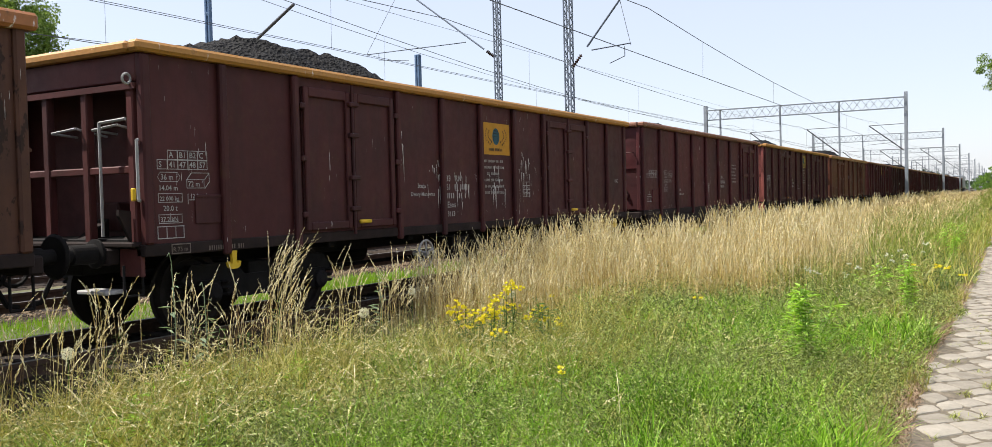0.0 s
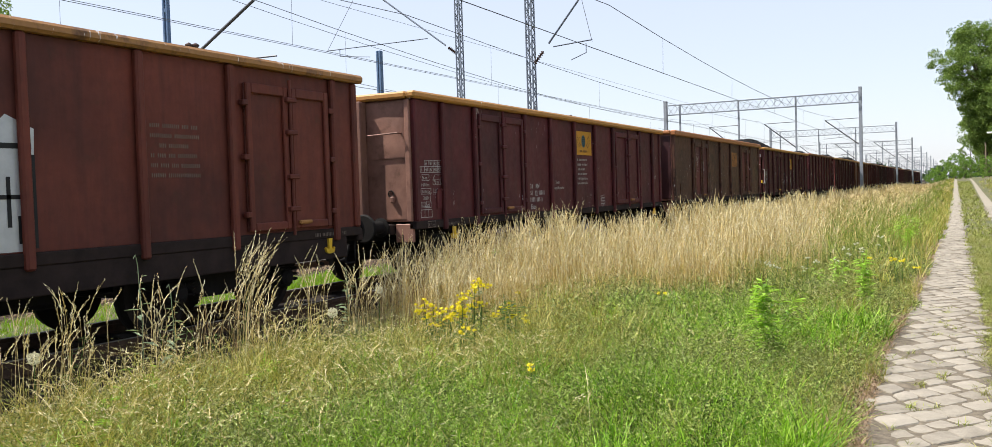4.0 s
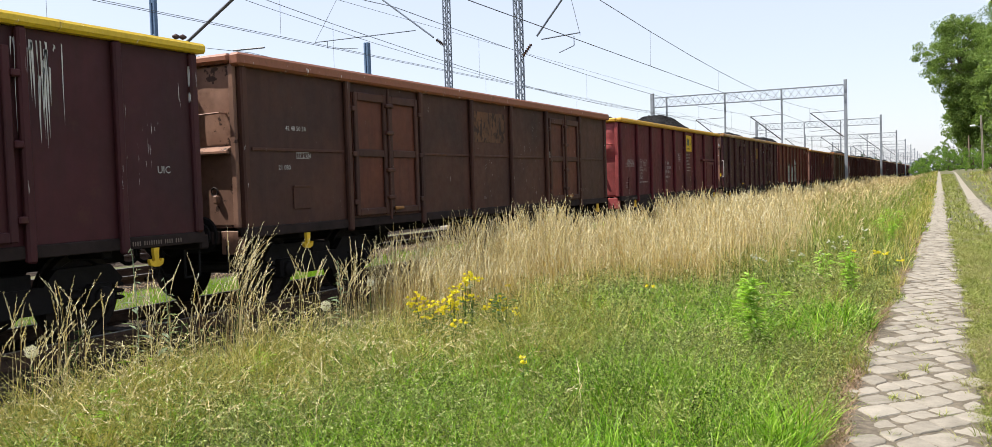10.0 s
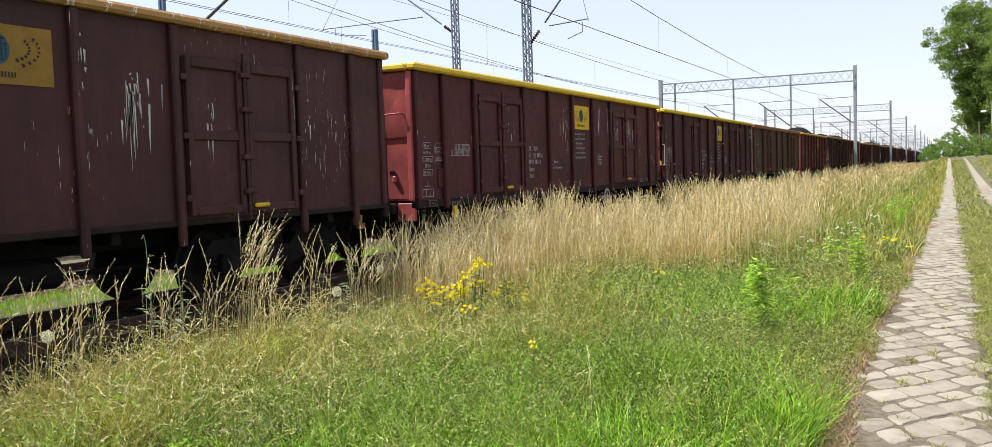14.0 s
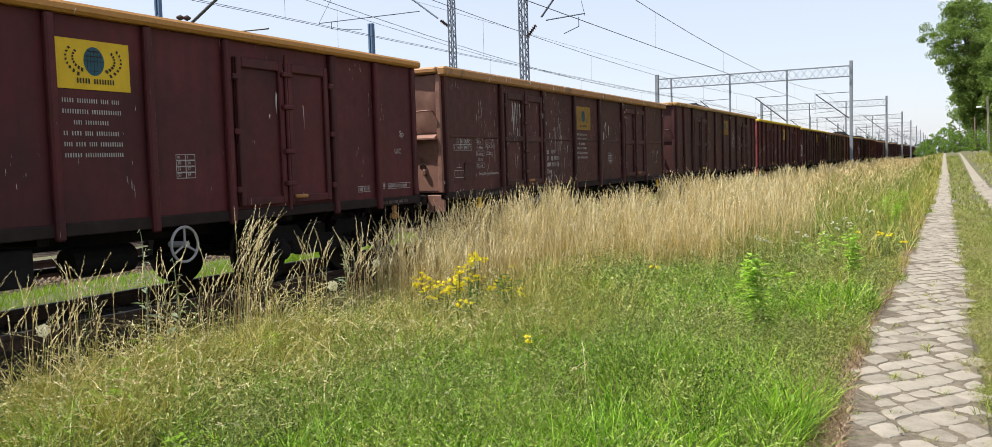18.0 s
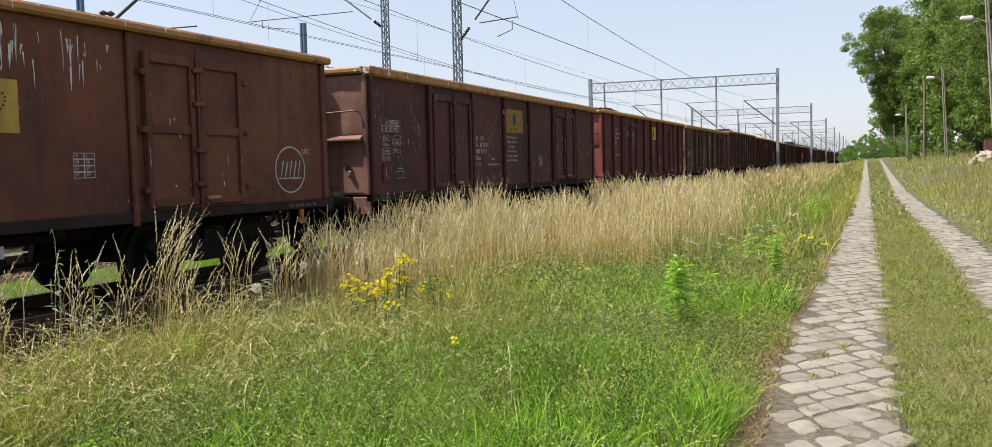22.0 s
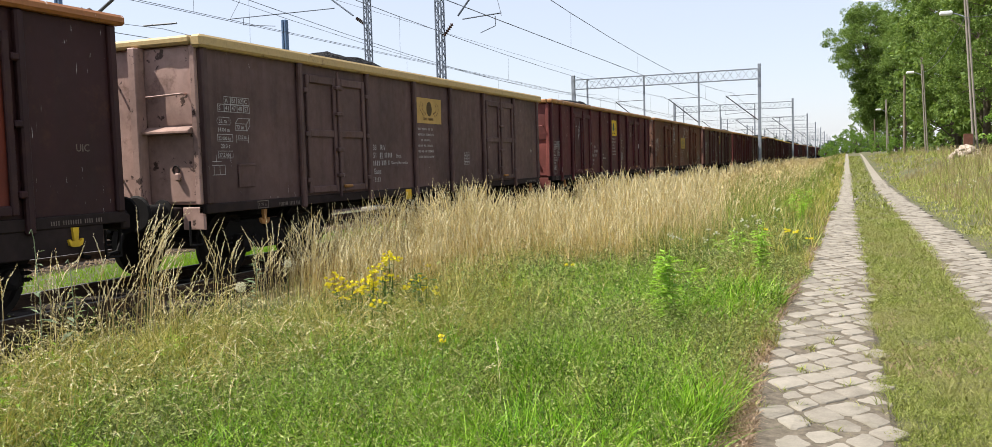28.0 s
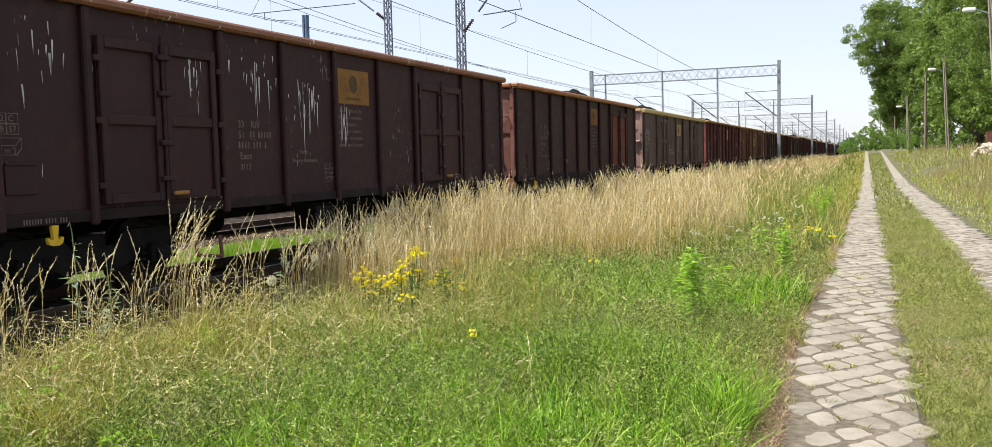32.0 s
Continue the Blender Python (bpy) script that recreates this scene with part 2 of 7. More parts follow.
MAT = dict(
    ground=ground_material(),
    cobble=stone_material("worn_cobble", (0.17, 0.148, 0.115), (0.385, 0.345, 0.28), 7.0, 0.25),
    rubble=stone_material("rubble", (0.32, 0.25, 0.19), (0.6, 0.5, 0.4), 3.0),
    ballast=gravel_material("ballast", (0.022, 0.017, 0.013), (0.085, 0.066, 0.05)),
    # bed below the train: its shade painted in as a darker copy of ballast
    shade_ballast=gravel_material("ballast_in_shade", (0.016, 0.014, 0.013), (0.06, 0.05, 0.043)),
    chip=stone_material("ballast_chip", (0.085, 0.058, 0.034), (0.27, 0.20, 0.125), 8.0),
    soil=plain("bare_soil", (0.175, 0.128, 0.086), 0.95, 0, 0.55, 22, 1.0),
    joint=plain("joint_sand", (0.135, 0.112, 0.082), 0.95, 0, 0.55, 18, 0.8),
    rail=plain("rail_steel", (0.07, 0.045, 0.032), 0.75, 0.1, 0.4, 9),
    rail_top=plain("rail_head", (0.12, 0.105, 0.095), 0.55, 0.0, 0.15, 5, 0),
    sleeper=plain("sleeper_timber", (0.028, 0.021, 0.016), 1.0, 0, 0.3, 8),
    galvanised=plain("galvanised_steel", (0.28, 0.30, 0.33), 0.55, 0.2, 0.2, 5),
    mast_blue=plain("blue_steel", (0.13, 0.20, 0.31), 0.5, 0.2, 0.2, 5),
    mast_steel=plain("mast_steel", (0.15, 0.175, 0.215), 0.6, 0.1, 0.2, 5),
    wire=plain("wire", (0.12, 0.12, 0.125), 0.5, 0.5, 0.1, 5, 0),
    insulator=plain("insulator_brown", (0.08, 0.05, 0.04), 0.3, 0, 0.1, 5, 0),
    under=plain("underframe_grime", (0.011, 0.0095, 0.009), 0.8, 0.1, 0.5, 5),
    sill=plain("sole_bar_grime", (0.023, 0.015, 0.013), 0.85, 0.0, 0.5, 3),
    wheel=plain("wheel_steel", (0.02, 0.016, 0.014), 0.7, 0.2, 0.4, 5),
    grey=plain("pale_grey_paint", (0.33, 0.32, 0.31), 0.6, 0, 0.2, 5),
    hook=plain("hook_yellow", (0.65, 0.42, 0.03), 0.55, 0, 0.25, 6),
    hook_worn=plain("hook_orange", (0.30, 0.145, 0.045), 0.6, 0, 0.3, 6),
    letter=plain("lettering_white", (0.34, 0.325, 0.31), 0.7, 0, 0.45, 9, 0),
    letter_dim=plain("lettering_faded", (0.14, 0.11, 0.09), 0.75, 0, 0.5, 7, 0),
    logo=plain("plate_yellow", (0.62, 0.40, 0.02), 0.5, 0, 0.12, 5, 0.1),
    logo_old=paint("plate_yellow_rusty", (0.37, 0.145, 0.03), 0.3, flakes=1.0),
    logo_rust=paint("plate_brown_rusty", (0.17, 0.075, 0.03), 0.3, flakes=1.2),
    logo_worn=paint("plate_yellow_faded", (0.40, 0.26, 0.05), 0.2),
    logo_dull=plain("plate_dull_amber", (0.21, 0.098, 0.022), 0.6, 0, 0.25, 6, 0.1),
    logo_gold=plain("plate_dull_gold", (0.25, 0.14, 0.024), 0.6, 0, 0.2, 6, 0.1),
    logo_pale=plain("plate_pale", (0.42, 0.27, 0.085), 0.6, 0, 0.15, 6, 0.1),
    logo_amber=plain("plate_amber", (0.46, 0.22, 0.02), 0.55, 0, 0.15, 5, 0.1),
    globe_old=plain("globe_faded", (0.075, 0.05, 0.02), 0.6, 0, 0.3, 8, 0),
    ink_old=plain("logo_ink_faded", (0.11, 0.06, 0.02), 0.6, 0, 0.3, 5, 0),
    ink=plain("logo_ink", (0.03, 0.026, 0.024), 0.6, 0, 0.2, 5, 0),
    globe=plain("globe_teal", (0.025, 0.085, 0.115), 0.5, 0, 0.25, 8, 0),
    coal=None,
    bark=plain("bark", (0.11, 0.085, 0.06), 0.9, 0, 0.4, 5, 0.8),
    pole_wood=plain("pole_wood", (0.2, 0.155, 0.115), 0.85, 0, 0.3, 6),
    pole_concrete=plain("pole_concrete", (0.29, 0.25, 0.205), 0.85, 0, 0.2, 5),
    lamp_white=plain("lamp_enamel", (0.75, 0.75, 0.74), 0.35, 0, 0.05, 5, 0),
    box_rust=plain("box_rust", (0.14, 0.06, 0.04), 0.7, 0, 0.3, 5),
    silver=plain("spray_silver", (0.45, 0.46, 0.47), 0.4, 0.3, 0.15, 4, 0),
    black=plain("spray_black", (0.015, 0.015, 0.016), 0.5, 0, 0.2, 4, 0),
    # grass, herb: a near-black share of leaves paints in the shaded gaps between plants
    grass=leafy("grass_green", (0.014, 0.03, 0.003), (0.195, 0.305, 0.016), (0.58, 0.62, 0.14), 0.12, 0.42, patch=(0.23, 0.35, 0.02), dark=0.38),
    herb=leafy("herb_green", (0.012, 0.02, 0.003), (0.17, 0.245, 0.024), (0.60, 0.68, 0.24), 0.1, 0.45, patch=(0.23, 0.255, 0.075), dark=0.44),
    meadow=leafy("grass_yellowing", (0.15, 0.15, 0.018), (0.42, 0.39, 0.07), (0.74, 0.63, 0.27), 0.2, 0.45),
    lane=leafy("grass_trodden", (0.10, 0.13, 0.018), (0.265, 0.33, 0.055), (0.50, 0.48, 0.19), 0.2, patch=(0.34, 0.29, 0.125)),
    straw_stem=leafy("straw_stem", (0.34, 0.23, 0.075), (0.76, 0.58, 0.25), (0.96, 0.85, 0.55), 0.15, 0.5),
    straw_blade=leafy("straw_blade", (0.34, 0.23, 0.07), (0.72, 0.53, 0.20), (0.86, 0.76, 0.36), 0.25, 0.5),
    oat=leafy("oat_head", (0.46, 0.38, 0.16), (0.78, 0.69, 0.40), (0.92, 0.87, 0.62), 0.2, 0.5),
    russet=leafy("russet_head", (0.27, 0.17, 0.10), (0.50, 0.36, 0.21), (0.68, 0.56, 0.34), 0.2, 0.5),
    olive_blade=leafy("olive_blade", (0.06, 0.11, 0.012), (0.20, 0.29, 0.035), (0.42, 0.44, 0.12), 0.2, 0.45, patch=(0.25, 0.29, 0.07)),
    straw=leafy("straw_head", (0.44, 0.35, 0.17), (0.82, 0.72, 0.45), (0.98, 0.92, 0.72), 0.18, 0.5),
    drip=plain("white_drip", (0.5, 0.49, 0.47), 0.7, 0, 0.35, 9, 0),
    rough=leafy("grass_rough", (0.16, 0.22, 0.03), (0.38, 0.43, 0.09), (0.66, 0.6, 0.28), 0.3, patch=(0.36, 0.33, 0.13)),
    stem=leafy("dead_stem", (0.20, 0.12, 0.055), (0.38, 0.25, 0.12), None, 0.2),
    sedge=leafy("grass_russet", (0.24, 0.18, 0.09), (0.46, 0.35, 0.2), (0.40, 0.42, 0.16), 0.25),
    lush=leafy("lush_grass", (0.05, 0.15, 0.005), (0.19, 0.42, 0.012), (0.48, 0.68, 0.10), 0.3, 0.4),
    lime=leafy("lime_leaf", (0.22, 0.42, 0.03), (0.42, 0.64, 0.10), None, 0.4),
    fresh=leafy("fresh_leaf", (0.15, 0.32, 0.012), (0.32, 0.53, 0.04), None, 0.35),
    sage=leafy("sage_leaf", (0.16, 0.22, 0.13), (0.30, 0.38, 0.25), None, 0.3),
    weed=leafy("weed_leaf", (0.05, 0.12, 0.03), (0.10, 0.19, 0.05), None, 0.35),
    flower=leafy("yellow_petal", (0.82, 0.66, 0.015), (0.92, 0.82, 0.05), None, 0.15),
    litter=leafy("dead_litter", (0.15, 0.085, 0.05), (0.46, 0.33, 0.21), None, 0.1),
    umbel=leafy("white_petal", (0.62, 0.62, 0.55), (0.8, 0.8, 0.72), None, 0.3),
    fluff=leafy("seed_fluff", (0.62, 0.60, 0.56), (0.75, 0.73, 0.69), None, 0.5),
    leaf_tree=leafy("poplar_leaf", (0.11, 0.185, 0.04), (0.19, 0.29, 0.065), (0.29, 0.38, 0.12), 0.42, 0.6),
    leaf_bush=leafy("bush_leaf", (0.08, 0.18, 0.02), (0.18, 0.32, 0.05), (0.30, 0.44, 0.10), 0.45),
    leaf_far=leafy("far_leaf", (0.06, 0.10, 0.06), (0.10, 0.15, 0.09), None, 0.3),
)


def coal_material():
    m, nt, p, _, link = material("coal")
    vec = coords(nt)
    v = nt.nodes.new("ShaderNodeTexVoronoi")
    v.inputs["Scale"].default_value = 22
    link(vec, v.inputs["Vector"])
    link(ramp(nt, v.outputs["Color"], [(0.2, (0.004, 0.004, 0.004)), (0.8, (0.02, 0.0185, 0.018))]), p.inputs["Base Color"])
    p.inputs["Roughness"].default_value = 0.8
    p.inputs["Specular IOR Level"].default_value = 0.15
    bumped(nt, p, v.outputs["Distance"], 1.0, 0.035)
    return m


MAT["coal"] = coal_material()

# ------------------------------------------------------------------ mesh building


class Shape:
    """Gathers solids and turns them into one mesh."""

    def __init__(self):
        self.v, self.f = [], []

    def add(self, verts, faces):
        n = len(self.v)
        self.v += [tuple(v) for v in verts]
        self.f += [tuple(n + i for i in f) for f in faces]
        return self

    def box(self, x0, x1, y0, y1, z0, z1, c=0.012):
        """A block with chamfered edges."""
        c = min(c, 0.3 * min(x1 - x0, y1 - y0, z1 - z0))
        lo, hi = (x0, y0, z0), (x1, y1, z1)
        idx, verts = {}, []
        for sx in (0, 1):
            for sy in (0, 1):
                for sz in (0, 1):
                    s = (sx, sy, sz)
                    for ax in range(3):
                        p = [hi[i] if s[i] else lo[i] for i in range(3)]
                        for i in range(3):
                            if i != ax:
                                p[i] += -c if s[i] else c
                        idx[s, ax] = len(verts)
                        verts.append(p)
        faces = []
        for ax in range(3):
            a, b = (ax + 1) % 3, (ax + 2) % 3
            for side in (0, 1):
                ring = []
                for u, w in ((0, 0), (1, 0), (1, 1), (0, 1)):
                    s = [0, 0, 0]
                    s[ax], s[a], s[b] = side, u, w
                    ring.append(idx[tuple(s), ax])
                faces.append(ring if side else ring[::-1])
            for u in (0, 1):
                for w in (0, 1):
                    s0, s1 = [0, 0, 0], [0, 0, 0]
                    s0[a] = s1[a] = u
                    s0[b] = s1[b] = w
                    s1[ax] = 1
                    s0, s1 = tuple(s0), tuple(s1)
                    q = [idx[s0, a], idx[s1, a], idx[s1, b], idx[s0, b]]
                    faces.append(q if (u == w) else q[::-1])
        for s in [(i, j, k) for i in (0, 1) for j in (0, 1) for k in (0, 1)]:
            t = [idx[s, 0], idx[s, 1], idx[s, 2]]
            faces.append(t if sum(s) % 2 else t[::-1])
        return self.add(verts, faces)

    def tube(self, a, b, r, r2=None, n=8, caps=True):
        """A round bar from a to b."""
        a, b = Vector(a), Vector(b)
        r2 = r if r2 is None else r2
        d = (b - a).normalized()
        u = d.orthogonal().normalized()
        w = d.cross(u)
        vs = []
        for c, rr in ((a, r), (b, r2)):
            for i in range(n):
                g = 2 * math.pi * i / n
                vs.append(c + (u * math.cos(g) + w * math.sin(g)) * rr)
        fs = [(i, (i + 1) % n, n + (i + 1) % n, n + i) for i in range(n)]
        if caps:
            fs += [tuple(range(n))[::-1], tuple(range(n, 2 * n))]
        return self.add(vs, fs)

    def bend(self, pts, r, n=6):
        for a, b in zip(pts, pts[1:]):
            self.tube(a, b, r, n=n)
        return self

    def disc(self, centre, axis, profile, n=24):
        """A solid of revolution: profile of (offset along the axis, radius)."""
        d = Vector(axis).normalized()
        u = d.orthogonal().normalized()
        w = d.cross(u)
        vs, fs = [], []
        for o, r in profile:
            for i in range(n):
                g = 2 * math.pi * i / n
                vs.append(Vector(centre) + d * o + (u * math.cos(g) + w * math.sin(g)) * r)
        for k in range(len(profile) - 1):
            for i in range(n):
                j = (i + 1) % n
                fs.append((k * n + i, k * n + j, (k + 1) * n + j, (k + 1) * n + i))
        fs += [tuple(range(n))[::-1], tuple((len(profile) - 1) * n + i for i in range(n))]
        return self.add(vs, fs)

    def ring(self, centre, axis, radius, r, n=22, m=6):
        d = Vector(axis).normalized()
        u = d.orthogonal().normalized()
        w = d.cross(u)
        vs, fs = [], []
        for i in range(n):
            g = 2 * math.pi * i / n
            out = u * math.cos(g) + w * math.sin(g)
            for k in range(m):
                h = 2 * math.pi * k / m
                vs.append(Vector(centre) + out * (radius + r * math.cos(h)) + d * r * math.sin(h))
        for i in range(n):
            for k in range(m):
                fs.append((i * m + k, i * m + (k + 1) % m, ((i + 1) % n) * m + (k + 1) % m, ((i + 1) % n) * m + k))
        return self.add(vs, fs)

    def prism(self, outline, x0, x1):
        """An outline of (y, z) pushed from x0 to x1."""
        n = len(outline)
        vs = [(x0, y, z) for y, z in outline] + [(x1, y, z) for y, z in outline]
        fs = [(i, (i + 1) % n, n + (i + 1) % n, n + i) for i in range(n)]
        return self.add(vs, fs + [tuple(range(n))[::-1], tuple(range(n, 2 * n))])

    def mesh(self, name, mat, smooth=False):
        me = bpy.data.meshes.new(name)
        me.from_pydata(self.v, [], self.f)
        me.materials.append(mat)
        bm = bmesh.new()
        bm.from_mesh(me)
        bmesh.ops.recalc_face_normals(bm, faces=bm.faces)
        bm.to_mesh(me)
        bm.free()
        if smooth:
            me.polygons.foreach_set("use_smooth", [True] * len(me.polygons))
        return me


def part(name, shape, mat, parent, label="", smooth=False):
    """One mesh object under a thing or a part."""
    ob = new(name, shape.mesh(name, mat, smooth) if isinstance(shape, Shape) else shape)
    ob.parent = parent
    return tagged(ob, label)


def thing(name, label, category, group="", kind=""):
    return tagged(new(name), label, category, group, kind)


def solid(name, shape, mat, label="", category="", group="", kind="", smooth=False):
    return tagged(new(name, shape.mesh(name, mat, smooth)), label, category, group, kind)


def quick_mesh(name, verts, tris, mat, smooth=False):
    """A large triangle mesh from arrays."""
    me = bpy.data.meshes.new(name)
    verts, tris = np.asarray(verts, np.float32), np.asarray(tris, np.int32)
    me.vertices.add(len(verts))
    me.vertices.foreach_set("co", verts.ravel())
    me.loops.add(tris.size)
    me.loops.foreach_set("vertex_index", tris.ravel())
    me.polygons.add(len(tris))
    me.polygons.foreach_set("loop_start", np.arange(0, tris.size, 3, dtype=np.int32))
    if smooth:
        me.polygons.foreach_set("use_smooth", np.ones(len(tris), bool))
    me.materials.append(mat)
    me.update(calc_edges=True)
    return me


GLYPHS = {}


def glyphs(text):
    """Outline of a line of text, 1 high, as points and faces."""
    if text not in GLYPHS:
        cu = bpy.data.curves.new("text", "FONT")
        cu.body, cu.resolution_u, cu.offset = text, 2, 0.012
        ob = bpy.data.objects.new("text", cu)
        me = bpy.data.meshes.new_from_object(ob)
        GLYPHS[text] = ([tuple(v.co) for v in me.vertices], [tuple(p.vertices) for p in me.polygons])
        bpy.data.objects.remove(ob)
        bpy.data.meshes.remove(me)
        bpy.data.curves.remove(cu)
    return GLYPHS[text]


FACE = 1.42                 # half width of a wagon over its side sheets


class Sign(Shape):
    """Flat lettering and frames on a wagon's side: y along, z up."""

    def __init__(self, x=FACE + 0.004):
        self.v, self.f = [], []
        self.x = x

    def bar(self, y0, y1, z0, z1):
        return self.add([(self.x, y0, z0), (self.x, y1, z0), (self.x, y1, z1), (self.x, y0, z1)], [(0, 1, 2, 3)])

    def frame_of(self, y0, y1, z0, z1, w=0.012):
        self.bar(y0, y1, z0, z0 + w), self.bar(y0, y1, z1 - w, z1)
        return self.bar(y0, y0 + w, z0 + w, z1 - w), self.bar(y1 - w, y1, z0 + w, z1 - w)

    def text(self, text, y, z, size):
        v, f = glyphs(text)
        return self.add([(self.x, y + p[0] * size, z + p[1] * size) for p in v], f)

    def words(self, y, z, h, widths, gap=0.035):
        """Illegible words as bars."""
        for w in widths:
            n = max(1, round(w / (0.66 * h)))
            for i in range(n):
                self.bar(y + w * i / n, y + w * (i + 0.5) / n, z, z + h)
            y += w + gap
        return self

# ------------------------------------------------------------------ wagons
PAINT = dict(
    maroon=paint("paint_maroon", (0.082, 0.0165, 0.0185), 0.25, 0.7),
    maroon_clean=paint("paint_maroon_newer", (0.088, 0.016, 0.0178), 0.1, 0.5),
    plum=paint("paint_dull_maroon", (0.065, 0.0155, 0.0155), 0.35, 0.6),
    umber=paint("paint_dark_brown", (0.054, 0.0142, 0.0155), 0.3, 1.3),
    brown=paint("paint_brown", (0.07, 0.028, 0.018), 0.6, 0.6),
    soot=paint("paint_sooty_brown", (0.036, 0.0115, 0.0125), 0.3, 0.7),
    cocoa=paint("paint_cocoa", (0.07, 0.0215, 0.019), 0.3, 1.2),
    rust=paint("paint_rusty_brown", (0.13, 0.042, 0.0235), 0.5, 0.7),
    olive=paint("paint_muddy_brown", (0.095, 0.04, 0.024), 0.3, 0.8, flakes=0.75),
    crimson=paint("paint_crimson", (0.1008, 0.0117, 0.0166), 0.05, 0.7),
    red=paint("paint_oxide_red", (0.135, 0.032, 0.02), 0.2, 0.0),
    taupe=paint("paint_grey_brown", (0.112, 0.065, 0.057), 0.2, 0.2),
    orange=paint("paint_orange_oxide", (0.165, 0.031, 0.015), 0.25, 0.2),
    maroon_dark=paint("paint_dark_maroon", (0.058, 0.0125, 0.0155), 0.25, 0.8),
    umber_dark=paint("paint_umber", (0.036, 0.0108, 0.0112), 0.35, 0.5),
    chestnut=paint("paint_chestnut", (0.068, 0.0235, 0.021), 0.4, 0.9),
    # rear-end hues with the sun on them put into the colour as extra brightness
    lit_crimson=paint("paint_lit_crimson", (0.40, 0.085, 0.082), 0.1, 0.0, 0.45),
    lit_deep=paint("paint_lit_deep_red", (0.21, 0.05, 0.043), 0.2, 0.0),
    # shade below a platform's hood is put into this darker red
    end_shade=paint("paint_end_shaded_red", (0.105, 0.03, 0.027), 0.25, 0.0),
    lit_pink=paint("paint_lit_pink", (0.45, 0.29, 0.24), 0.25, 0.0, flakes=0.3),
    lit_salmon=paint("paint_lit_salmon", (0.27, 0.12, 0.09), 0.35, 0.0, flakes=0.4),
    end_red=paint("paint_lit_red", (0.29, 0.085, 0.07), 0.15, 0.0),
    end_dusty=paint("paint_lit_dusty", (0.26, 0.135, 0.10), 0.3, 0.0),
    lit_sand=paint("paint_lit_sand", (0.26, 0.14, 0.095), 0.3, 0.0, flakes=0.35),
    door_red=paint("paint_door_red", (0.115, 0.028, 0.026), 0.2, 1.8),
    door_rust=paint("paint_door_rust", (0.12, 0.038, 0.02), 0.4, 0.2),
)
CAP = dict(
    ochre=capped("cap_ochre", (0.42, 0.195, 0.04), amount=0.1, droppings=0.15),
    spattered=capped("cap_spattered", (0.38, 0.20, 0.055), amount=0.35, droppings=0.8),
    yellow=capped("cap_yellow", (0.66, 0.44, 0.02), amount=0.05, droppings=0.1),
    gold=capped("cap_gold", (0.54, 0.29, 0.02), amount=0.1, droppings=0.2),
    amber=capped("cap_amber", (0.33, 0.155, 0.045), amount=0.45, droppings=0.5),
    orange=capped("cap_orange", (0.34, 0.125, 0.035), amount=0.25, droppings=0.35),
    terracotta=capped("cap_terracotta", (0.235, 0.078, 0.034), amount=0.15, droppings=0.35),
    rust=capped("cap_rust", (0.21, 0.08, 0.037), amount=0.35, droppings=0.5),
    cream=capped("cap_cream", (0.46, 0.32, 0.13), amount=0.15, droppings=0.0),
)
# measures above the rail heads
SILL0, SILL1, TOP, CAP1 = 0.92, 1.06, 3.05, 3.16

# posts and doors of each pattern, in metres from the rear of the body; doors as (from, to)
PATTERN = {
    "E": dict(length=13.05, posts=(1.05, 2.2, 4.3, 5.45, 6.6, 7.75, 8.9, 10.9, 11.95), doors=((2.3, 4.2), (9.0, 10.8)), logo=6.68, crease=False),
    "W": dict(length=13.05, posts=(2.12, 4.1, 5.85, 7.5, 9.25, 11.2), doors=((2.22, 4.0), (9.35, 11.1)), logo=6.0, crease=True),
    "S": dict(length=11.5, posts=(1.2, 2.5, 3.85, 5.15, 6.45, 7.75, 9.05, 10.95), doors=((9.25, 10.85),), logo=7.85, crease=False),
    "Q": dict(length=11.5, posts=(1.2, 2.4, 3.55, 4.7, 5.85, 6.95, 8.15, 10.25), doors=((8.25, 10.15),), logo=5.93, crease=False),
    "F": dict(length=13.05, posts=(0.85, 1.95, 4.0, 5.25, 6.55, 7.82, 9.05, 11.12, 12.25), doors=((2.05, 3.9), (9.15, 11.02)), logo=6.66, crease=False),
    "G": dict(length=13.05, posts=(0.55, 1.65, 3.72, 5.0, 6.3, 7.62, 8.9, 10.93, 12.0), doors=((1.75, 3.62), (9.0, 10.83)), logo=6.4, crease=False),
    "C": dict(length=11.5, posts=(1.4, 2.75, 4.05, 5.3, 6.6, 7.95, 9.3, 10.95), doors=((9.0, 10.75),), logo=6.68, crease=False),
    "N": dict(length=13.05, posts=(4.15, 6.0, 9.2), doors=((2.22, 4.0), (9.35, 11.1)), logo=7.1, crease=False),
}


def make_bogie():
    """A two-axle bogie, as meshes to share: side frames with springs, and wheelsets."""
    s = Shape()
    for x in (-0.98, 0.98):
        s.prism([(-1.25, 0.62), (-1.1, 0.78), (-0.45, 0.78), (-0.3, 0.62), (0.3, 0.62), (0.45, 0.78), (1.1, 0.78), (1.25, 0.62),
                 (1.15, 0.52), (0.75, 0.52), (0.4, 0.36), (-0.4, 0.36), (-0.75, 0.52), (-1.15, 0.52)], x - 0.05, x + 0.05)
    s.box(-1.0, 1.0, -0.2, 0.2, 0.5, 0.76)
    box = Shape().box(-0.1, 0.12, -0.14, 0.14, 0.34, 0.6, 0.03)
    box.disc((0.1, 0, 0.46), (1, 0, 0), [(0, 0.11), (0.06, 0.11), (0.09, 0.06)], 12)
    spring = Shape()
